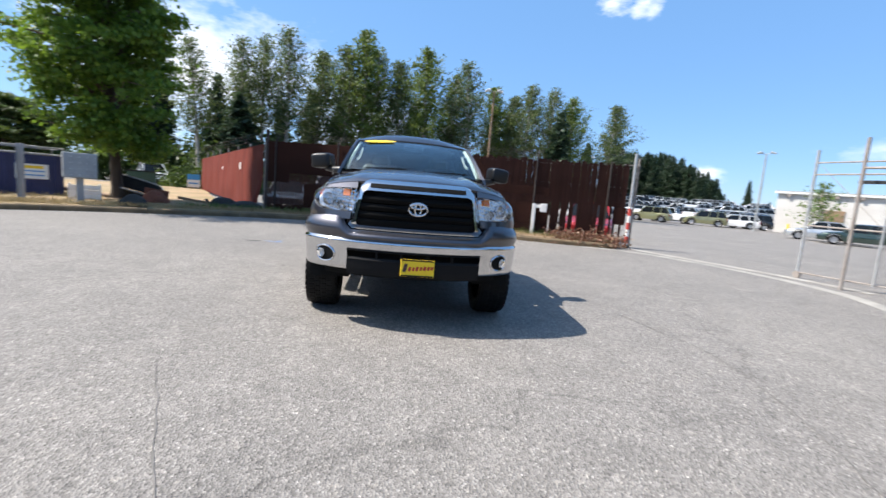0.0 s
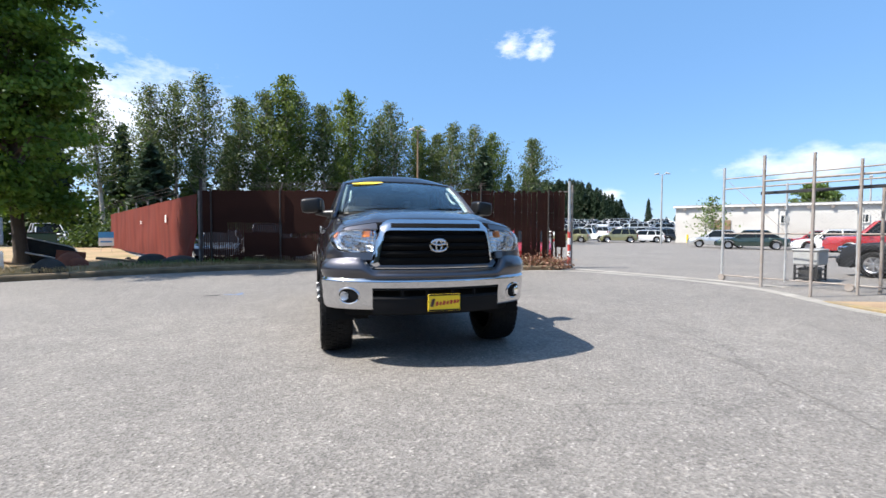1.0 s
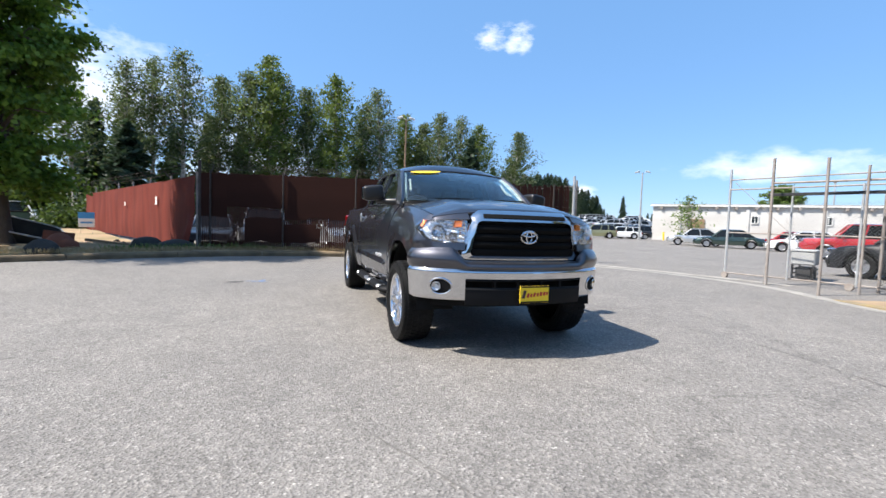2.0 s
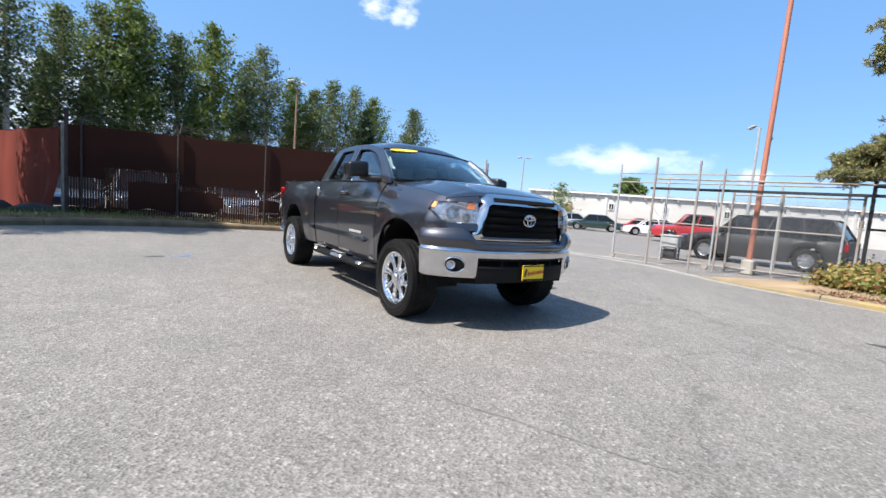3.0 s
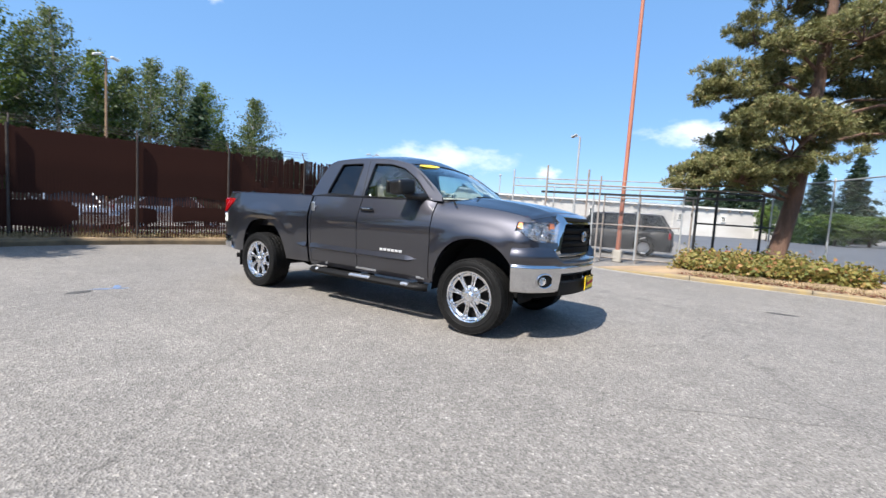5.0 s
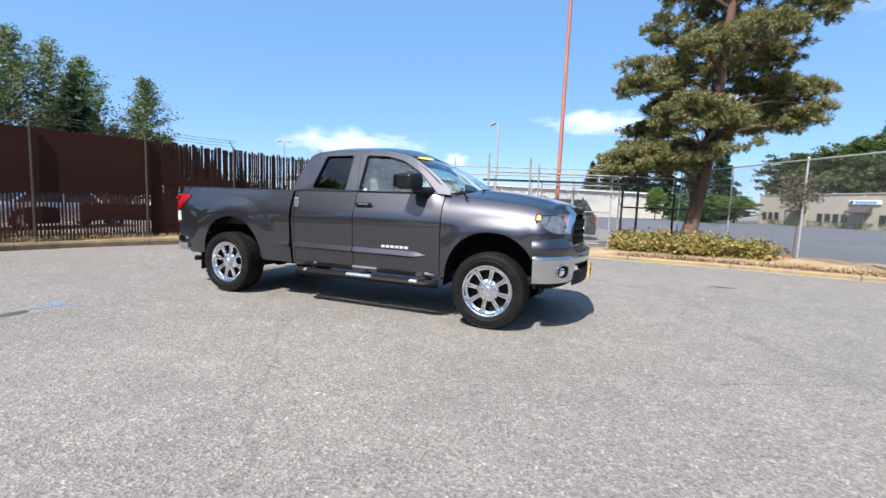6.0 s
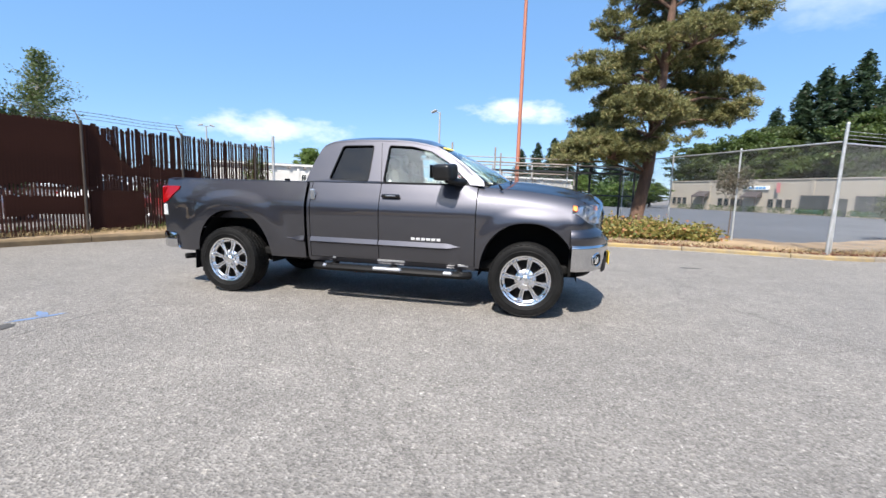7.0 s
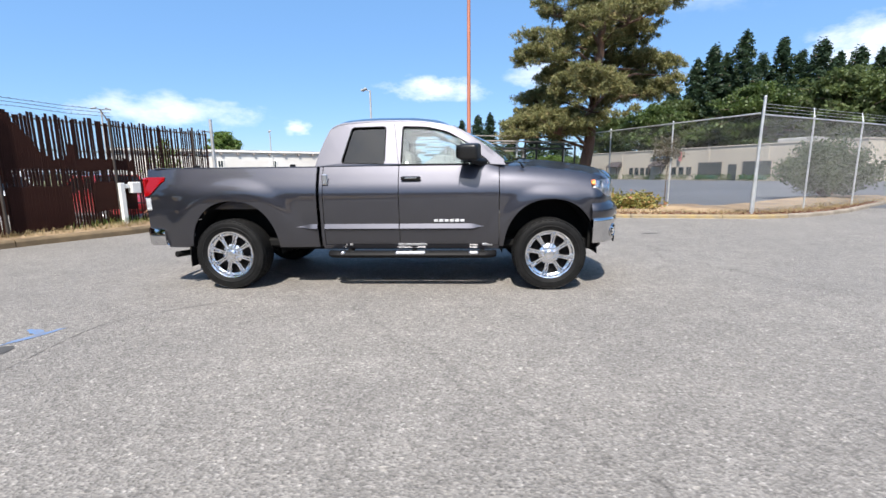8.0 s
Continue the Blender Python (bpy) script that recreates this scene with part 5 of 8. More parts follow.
def build_slat_fence():
    f = thing("slatted_fence", "tall rust-brown slatted chain-link fence with gaps and barbed wire", "fence", kind="structure")
    rot = math.degrees(math.atan2(slat_dir.y, slat_dir.x))
    for k in POSTS:
        p = CORNER + slat_dir * slat_len * k
        part("post", Geo().tube([(p.x - 0.03, p.y - 0.06, 0.0), (p.x - 0.03, p.y - 0.06, SLAT_TOP + 0.06)], 0.028, 8), POST_STEEL, f, "weathered steel post")
    part("corner_post", Geo().tube([(CORNER.x, CORNER.y, 0), (CORNER.x, CORNER.y, SLAT_TOP + 0.38)], 0.05, 10), DARK_STEEL, f, "weathered steel corner post")
    for z in (2.52, 1.9, 0.28):
        a, b = CORNER, RED_END
        part("rail", Geo().tube([(a.x, a.y + 0.04, z), (b.x, b.y + 0.04, z)], 0.02, 6), OLD_STEEL, f)
    n = int(slat_len / PITCH)
    shared = {}
    rng = random.Random(5)
    for i in range(n):
        s = (i + 0.5) * PITCH
        p = CORNER + slat_dir * s
        t = s / slat_len
        open_end = t > 0.59
        hk = rng.choice((0, 1, 2))
        top = SLAT_TOP + (rng.choice((-0.05, -0.02, 0.03)) if open_end else (0.0, -0.015, 0.015)[hk])
        foot = 1.28 if t > 0.80 and rng.random() < 0.38 else 0.16
        key = (open_end, foot, round(top, 2))
        if key not in shared:
            shared[key] = Geo().box((0, 0, (foot + key[2]) / 2), (0.088 if open_end else 0.047, 0.005, key[2] - foot), 0.0015).mesh("slat", SLAT, 0)
        ob = new("slat", shared[key])
        ob.parent = f
        ob.matrix_basis = pose(p.x, p.y, 0, rng.uniform(-0.5, 0.5) * open_end, rng.uniform(-0.16, 0.16), rot + (29 + rng.uniform(-1.5, 1.5) if open_end else rng.uniform(-1, 1)))
        # filled gaps: where the weave between the slats is still closed
        w = noise.noise(Vector((s * 0.55, 3.1, 0)))
        v = noise.noise(Vector((s * 2.3, 7.7, 0)))
        r = noise.noise(Vector((s * 9.0, 1.3, 0)))
        fills = []
        if t < 0.60:
            low = 1.22 + 0.14 * w + 0.07 * v + 0.05 * r
            if t < 0.068:
                low = 1.18 + 0.05 * v
            elif t < 0.215:
                low = 1.53 + 0.03 * v
            fills.append((low, SLAT_TOP - 0.02))
            if t < 0.068:
                fills.append((0.2, 0.34 + 0.1 * v))
            elif t < 0.115:
                fills.append((0.2, 0.40 + 0.1 * v))
            elif t < 0.21:
                fills.append((0.40 + 0.06 * v, 1.20 + 0.06 * r))
            elif t < 0.30:
                fills.append((0.42 + 0.06 * v, 1.02 + 0.05 * w + 0.05 * r))
            elif t > 0.588:
                fills.append((0.22, 1.14))
            elif t > 0.47:
                fills.append((0.60 + 0.05 * v, 1.00 + 0.05 * r))
            elif v > 0.22:
                fills.append((0.55 + 0.08 * w, 0.86 + 0.12 * v))
        elif t < 0.68:
            fills.append((1.50 + 0.05 * v, max(1.76, 2.62 - 0.86 * (t - 0.60) / 0.05) + 0.14 * r))
            fills.append((0.24, 1.14 + 0.05 * v))
        elif t < 0.80:
            fills.append((1.46 + 0.05 * v, (2.05 if t < 0.695 else 1.74) + 0.07 * r))
            if t > 0.72:
                fills.append((0.52 + 0.05 * v, 1.22 + 0.05 * r))
        elif v > 0.30:
            fills.append((0.72 + 0.05 * w, 1.28 + 0.05 * w))
        for lo, hi in fills:
            if hi - lo > 0.05:
                strip = Geo().box((0, 0, 0), (PITCH - 0.001, 0.005, hi - lo), 0)
                ob = part("weave_strip", strip, SCREEN, f, smooth=0)
                ob.matrix_basis = pose(p.x + slat_dir.x * PITCH / 2, p.y + slat_dir.y * PITCH / 2 - (0.028 if open_end else 0.012), (lo + hi) / 2, 0, 0, rot)
    barbed(f, CORNER, CORNER + slat_dir * slat_len * 0.78, SLAT_TOP + 0.02, 1, [k / 0.78 for k in POSTS if k < 0.78], 0.34)
    # striped end post by the gateway
    e = RED_END + Vector((0.10, -0.06))
    endp = thing("gate_post", "steel gate post with red and white bands beside the slatted fence", "gate post", pose(e.x, e.y, 0))
    part("pole", Geo().tube([(0, 0, 0), (-0.02, 0, 2.98)], 0.045, 10), GALV, endp)
    for k in range(5):
        gg = Geo().tube([(0, 0, 0.16 + 0.22 * k), (0, 0, 0.16 + 0.22 * k + 0.215)], 0.055, 12)
        part("band", gg, (RED_PAINT, WHITE_PAINT)[k % 2], endp)
    part("collar", Geo().box((0, 0, 0.05), (0.20, 0.20, 0.10), 0.02), STONE_DARK, endp)
    part("second_pole", Geo().tube([(0.16, 0.10, 0), (0.16, 0.10, 2.86)], 0.032, 8), OLD_STEEL, endp)
    part("cross_bar", Geo().tube([(-0.35, 0.1, 2.62), (0.22, 0.08, 2.62)], 0.018, 6), OLD_STEEL, endp)

    return f


slat_fence = build_slat_fence()


def build_red_fence():
    f = thing("red_screen_fence", "faded red fabric screen on a chain-link fence running back from the corner", "fence", kind="structure")
    a, b = Vector((-4.86, 12.05)), Vector((-13.4, 28.2))
    n = 7
    L = (b - a).length
    d = (b - a).normalized()
    nrm = Vector((-d.y, d.x))
    for i in range(n):
        p = a.lerp(b, i / n) + nrm * -0.05
        part("post", Geo().tube([(p.x, p.y, 0), (p.x, p.y, 2.62)], 0.035, 8), OLD_STEEL, f)
    for i in range(n):
        def sheet(u, v, i=i):
            t = (i + u * 0.996) / n
            p = a.lerp(b, t)
            z = lerp(0.12, 2.50 - 0.25 * t, v)
            o = 0.03 * math.sin(u * math.pi) * math.sin(v * 3) + 0.05 * noise.noise(Vector((t * 14, v * 2, 0)))
            if i == 0:
                o += 0.30 * smooth01((0.6 - v) / 0.6) * smooth01((0.45 - u) / 0.45) * (0.7 + 0.5 * math.sin(u * 16))
            return p.x + nrm.x * o, p.y + nrm.y * o, z
        part("screen_panel", Geo().grid(sheet, span(0, 1, 16), span(0, 1, 12)), RED_SCREEN, f, smooth=60, thick=0.008)
    for s, z, w, h in ((3.9, 1.72, 0.20, 0.30), (8.6, 1.62, 0.16, 0.15)):
        p = a + d * s + nrm * 0.10
        part("notice", Geo().box((0, 0, 0), (w, 0.01, h), 0.002, pose(p.x, p.y, z, 0, 0, math.degrees(math.atan2(d.y, d.x)))), PAPER, f, "small white notice")
    barbed(f, a, b, 2.52, 1, [i / 7 for i in range(8)])


build_red_fence()


def chain_mesh(a, b, z0, z1, cell=0.075, r=0.0022):
    """Woven diamond wire between two plan points."""
    a, b = Vector(a), Vector(b)
    L, H = (b - a).length, z1 - z0
    d = (b - a).normalized()
    nrm = Vector((-d.y, d.x)) * 0.003
    gg = Geo()
    k = -H
    while k < L:
        for sg in (1, -1):
            s0, s1 = (k, k + H) if sg > 0 else (k + H, k)
            t0 = max(0.0, (0 - s0) / (s1 - s0)) if s1 > s0 else max(0.0, (L - s0) / (s1 - s0))
            t1 = min(1.0, (L - s0) / (s1 - s0)) if s1 > s0 else min(1.0, (0 - s0) / (s1 - s0))
            if t1 - t0 < 0.01:
                continue
            p, q = a + d * lerp(s0, s1, t0) + nrm * sg, a + d * lerp(s0, s1, t1) + nrm * sg
            gg.tube([(p.x, p.y, lerp(z0, z1, t0)), (q.x, q.y, lerp(z0, z1, t1))], r, 3, False)
        k += cell
    return gg


def chain_fence(name, label, pts, z0, z1, posts_r=0.025, corner=(), top=True, mat=GALV, arms=False, bottom=False, wire=WIRE):
    """Chain-link fence through plan points; corner: indexes of thicker, taller posts."""
    f = thing(name, label, "fence", kind="structure")
    for i, p in enumerate(pts):
        c = i in corner
        part("post", Geo().tube([(p[0], p[1], -0.05), (p[0], p[1] - (0.08 if c else 0), z1 + (0.42 if c else 0.04))], 0.036 if c else posts_r, 10), mat, f)
        part("post_cap", Geo().lathe([(0.044 if c else posts_r + 0.006, 0), (0.038 if c else posts_r, 0.03), (0, 0.05)], 10, pose(p[0], p[1] - (0.08 if c else 0), z1 + (0.42 if c else 0.04))), mat, f)
        if arms and not c:
            part("arm", Geo().tube([(p[0], p[1], z1 + 0.03), (p[0] + 0.22, p[1] - 0.12, z1 + 0.34)], [0.02, 0.012], 6), mat, f)
    for i in range(len(pts) - 1):
        a, b = pts[i], pts[i + 1]
        ob = part("wire_mesh", chain_mesh(a, b, z0, z1), wire, f, smooth=0)
        ob["kind"] = "stuff"
        if top:
            part("top_rail", Geo().tube([(*a, z1), (*b, z1)], 0.021, 8), mat, f)
        if bottom:
            part("bottom_rail", Geo().tube([(*a, z0), (*b, z0)], 0.018, 6), mat, f)
        if arms:
            for k in (0.12, 0.22, 0.32):
                o = 0.7 * k
                part("barbed_wire", Geo().tube([(a[0] + o, a[1] - o * 0.5, z1 + k), (b[0] + o, b[1] - o * 0.5, z1 + k)], 0.005, 4), mat, f)
    return f


# the bare wire that the slats were threaded through, at the open end
link_a, link_b = CORNER + slat_dir * slat_len * 0.59, CORNER + slat_dir * slat_len * 0.995
side = Vector((slat_dir.y, -slat_dir.x)) * 0.036
bare = part("wire_mesh", chain_mesh(link_a + side, link_b + side, 0.16, SLAT_TOP, 0.064, 0.0014), SLAT, slat_fence, smooth=0)
bare["kind"] = "stuff"


chain_fence("chain_link_fence", "galvanised chain-link fence with a tall corner post on the verge", [(6.85, -7.02), (9.22, -5.78), (11.6, -4.55), (13.9, -3.3)], 0.17, 2.84, corner=(0,), wire=LIGHT_WIRE)
chain_fence("chain_link_fence", "galvanised chain-link fence topped with slanted barbed-wire arms", [(6.97, -7.16), (8.25, -9.45), (9.75, -12.1), (11.6, -15.2), (14.0, -19.0)], 0.17, 2.82, arms=True)

# sliding gate and its guide posts
gate_a, gate_b = (9.12, 4.22), (10.55, -0.9)


def along(t):
    return (lerp(gate_a[0], gate_b[0], t), lerp(gate_a[1], gate_b[1], t))


def build_gate():
    f = thing("sliding_gate", "old steel sliding gate with wire mesh standing open", "gate")
    for t, h, r in ((0.0, 2.90, 0.030), (0.26, 2.4, 0.022), (0.50, 2.4, 0.026), (0.76, 2.4, 0.026), (1.0, 2.4, 0.026)):
        p = along(t)
        part("upright", Geo().tube([(*p, 0.10), (*p, h)], r, 8), GALV, f)
    for z in (0.14, 1.22, 2.36):
        part("rail", Geo().tube([(*along(0), z), (*along(1.0), z)], 0.018, 8), OLD_STEEL, f)
    part("top_rail", Geo().tube([(*along(0), 2.62), (*along(1.0), 2.62)], 0.016, 8), OLD_STEEL, f)
    for t in (0.0, 0.48):
        p = along(t)
        part("roller", Geo().lathe([(0.085, -0.03), (0.085, 0.03)], 14, pose(p[0], p[1], 0.09, 0, 90, 0)).disc(0.085, 14, pose(p[0] - 0.03, p[1], 0.09, 0, 90, 0)), OLD_STEEL, f)
    part("brace", Geo().tube([(*along(0.02), 2.55), (*along(0.25), 1.3)], 0.006, 5), OLD_STEEL, f)
    ob = part("wire_mesh", chain_mesh(along(0.24), along(1.0), 0.18, 2.0, 0.08, 0.0017), WIRE, f, smooth=0)
    ob["kind"] = "stuff"
    g2 = thing("gate_guide", "steel guide posts with black overhead beam for the sliding gate", "gate frame", kind="structure")
    for (x, y), h, r in (((8.78, 2.90), 3.0, 0.032), ((8.12, 1.40), 2.78, 0.028), ((9.35, 1.35), 2.72, 0.026)):
        part("guide_post", Geo().tube([(x, y, 0), (x, y, h)], r, 10), OLD_STEEL, g2)
    part("overhead_beam", Geo().box((0, 0, 0), (6.4, 0.06, 0.07), 0.008, pose(9.95, 0.1, 2.17, 0, 0, -73.5)), BLACK_STEEL, g2, "black overhead beam")
    part("upper_beam", Geo().tube([(8.78, 2.90, 2.42), (11.2, -3.2, 2.42)], 0.025, 8), OLD_STEEL, g2)


build_gate()
chain_fence("chain_link_fence", "weathered chain-link fence behind the rust-red pole", [(10.02, 1.35), (10.25, 0.3), (10.72, -1.15)], 0.12, 2.1, 0.030, mat=OLD_STEEL, bottom=True)


def build_black_frame():
    f = thing("black_gate_frame", "black steel gate frame behind the pine", "gate frame", kind="structure")
    for x, y, h in ((10.9, -1.25, 2.55), (11.5, -1.75, 2.5), (12.7, -3.0, 2.5), (13.2, -3.6, 2.55)):
        part("upright", Geo().tube([(x, y, 0), (x, y, h)], 0.04, 8), BLACK_STEEL, f)
    for z in (2.42, 1.42):
        part("bar", Geo().tube([(10.9, -1.25, z), (13.2, -3.6, z)], 0.03, 6), BLACK_STEEL, f)


build_black_frame()


def build_pole(x, y):
    p = thing("light_pole", "tall rust-red painted steel pole on a concrete foot", "light pole", pose(x, y, 0))
    part("foot", Geo().box((0, 0, 0.20), (0.29, 0.29, 0.42), 0.04), CONCRETE, p, "square concrete foot")
    part("shaft", Geo().tube([(0, 0, 0.4), (0.40, 0, 11.5)], [0.072, 0.052], 10), RUST_POLE, p)
    part("camera_box", Geo().box((0.25, 0.02, 3.62), (0.16, 0.09, 0.09), 0.02), GREY_METAL, p)


build_pole(10.2, 0.84)


def build_lamp(x, y, h, arm_rot, wood=False, heads=2, label="grey steel car park lamp with twin heads"):
    p = thing("street_lamp", label, "street lamp", pose(x, y, 0, 0, 0, arm_rot))
    part("shaft", Geo().tube([(0, 0, 0), (0, 0, h)], [0.11, 0.07], 8), WOOD if wood else GREY_METAL, p)
    for s in ((-1, 1) if heads == 2 else (1,)):
        part("arm", Geo().tube([(0, 0, h - 0.05), (0.42 * s, 0, h + 0.06)], 0.03, 6), GREY_METAL, p)
        part("lamp_head", Geo().box((0, 0, 0), (0.5, 0.30, 0.15), 0.04, pose(0.55 * s, 0, h + 0.10, 0, 18 * s, 0)), WHITE_PAINT if wood else GREY_METAL, p)


build_lamp(29.8, 8.4, 7.75, 70, heads=1, label="grey steel car park lamp with one tilted head")
build_lamp(35.8, 35.4, 7.6, 130)
build_lamp(8.2, 35.2, 10.5, 0, True, 2, "timber pole with two white lamp heads among poplars")
build_lamp(58.0, 29.0, 7.4, 30)
build_lamp(30.0, 62.0, 8.5, 20, True, 1, "distant timber lamp pole in the car lot")


def build_keypad(x, y):
    p = thing("keypad_stand", "white painted post with a white box on its arm", "keypad stand", pose(x, y, 0, 0, 0, -20))
    part("post", Geo().box((0, 0, 0.60), (0.11, 0.10, 1.16), 0.010), WHITE_PAINT, p)
    part("arm", Geo().box((0.15, 0, 1.10), (0.34, 0.08, 0.10), 0.008), WHITE_PAINT, p)
    part("box", Geo().box((0.30, -0.02, 1.06), (0.22, 0.16, 0.27), 0.015), WHITE_PAINT, p, "white metal box")


build_keypad(4.40, 9.26)


def build_board_barrier(x, y, turn):
    """Three broad white boards between short posts."""
    p = thing("board_barrier", "low white boarded barrier behind the grey mailbox", "barrier", pose(x, y, 0.10, 0, 0, turn) @ Matrix.Diagonal((0.58, 1, 0.54, 1)))
    for sx in (-0.66, 0.66):
        part("post", Geo().box((sx, 0.06, 0.50), (0.09, 0.09, 1.0), 0.008), WHITE_PAINT, p)
    for k in range(3):
        part("board", Geo().box((0, 0, 0.20 + 0.285 * k), (1.46, 0.028, 0.27), 0.006), WHITE_PAINT, p)


build_board_barrier(-10.05, 10.85, 32)


# ---- west side: mail boxes, skip, clutter ----
def build_mailbox():
    b = thing("cluster_mailbox", "grey metal cluster mailbox on a pedestal by the kerb", "mailbox", pose(-9.05, 9.05, 0.15, 0, 0, 38))
    part("pedestal", Geo().box((0, 0, 0.36), (0.16, 0.16, 0.72), 0.01), GREY_METAL, b)
    part("foot", Geo().box((0, 0, 0.02), (0.30, 0.30, 0.05), 0.006), GREY_METAL, b)
    part("cabinet", Geo().box((0, 0, 1.06), (0.76, 0.44, 0.70), 0.02), GREY_METAL, b)
    for i in range(4):
        for j in range(4):
            d = part("locker_door", Geo().box((-0.27 + 0.18 * i, -0.224, 0.80 + 0.165 * j), (0.168, 0.012, 0.150), 0.004), GREY_METAL, b)
            part("lock", Geo().lathe([(0.012, 0), (0.01, 0.006), (0, 0.008)], 8, pose(-0.21 + 0.18 * i, -0.23, 0.80 + 0.165 * j, 90, 0, 0)), DULL_CHROME, d)


build_mailbox()


def build_skip():
    s = thing("blue_skip", "open navy blue steel skip with pale rails and a white sign", "skip", pose(-13.94, 10.85, 0.13, 0, 0, 42))
    for sy in (-1.08, 1.08):
        part("long_wall", Geo().box((0, sy, 0.66), (5.2, 0.05, 1.30), 0.008), NAVY, s)
    for sx in (-2.575, 2.575):
        part("end_wall", Geo().box((sx, 0, 0.66), (0.05, 2.11, 1.30), 0.008), NAVY, s)
    part("floor", Geo().box((0, 0, 0.06), (5.1, 2.1, 0.08), 0.005), NAVY, s)
    for k in range(9):
        part("rib", Geo().box((-2.4 + 0.6 * k, -1.13, 0.66), (0.08, 0.07, 1.26), 0.01), NAVY, s)
    loop = [(-2.6, -1.1), (2.6, -1.1), (2.6, 1.1), (-2.6, 1.1), (-2.6, -1.1)]
    for z, r in ((1.33, 0.035), (1.56, 0.028)):
        for (xa, ya), (xb, yb) in zip(loop, loop[1:]):
            part("rail", Geo().tube([(xa, ya, z), (xb, yb, z)], r, 8), CRATE_GREY, s, "pale steel rail")
    for sx in (-2.6, -0.9, 0.9, 2.6):
        for sy in (-1.1, 1.1):
            part("rail_post", Geo().tube([(sx, sy, 1.30), (sx, sy, 1.56)], 0.02, 6), CRATE_GREY, s)
    rp = random.Random(12)
    for k in range(7):
        part("waste_sheet", Geo().box((0, 0, 0), (rp.uniform(0.6, 1.1), rp.uniform(0.4, 0.8), 0.02), 0.004, pose(rp.uniform(-0.4, 2.0), rp.uniform(-0.6, 0.5), 1.22 + 0.03 * k, rp.uniform(-12, 12), rp.uniform(-14, 14), rp.uniform(0, 90))), PAPER, s, "pale waste sheet")
    sign = part("sign", Geo().box((1.80, -1.19, 0.76), (0.80, 0.02, 0.48), 0.006), PAPER, s, "white sign with unreadable bars")
    for k, (w, h) in enumerate(((0.55, 0.09), (0.62, 0.04), (0.60, 0.04))):
        part("text_bar", Geo().box((1.80, -1.203, 0.90 - 0.13 * k), (w, 0.006, h), 0), (YELLOW_PLATE, SIGN_BLUE, SIGN_BLUE)[k], sign)
    p = thing("steel_post", "grey steel beam post beside the skip", "post", pose(-10.2, 8.55, 0.12))
    part("web", Geo().box((0, 0, 0.78), (0.10, 0.02, 1.56), 0.004), GREY_METAL, p)
    for sx in (-0.056, 0.056):
        part("flange", Geo().box((sx, 0, 0.78), (0.012, 0.12, 1.56), 0.003), GREY_METAL, p)
    part("plate", Geo().box((0, 0, 0.03), (0.34, 0.34, 0.06), 0.01), GREY_METAL, p)


build_skip()


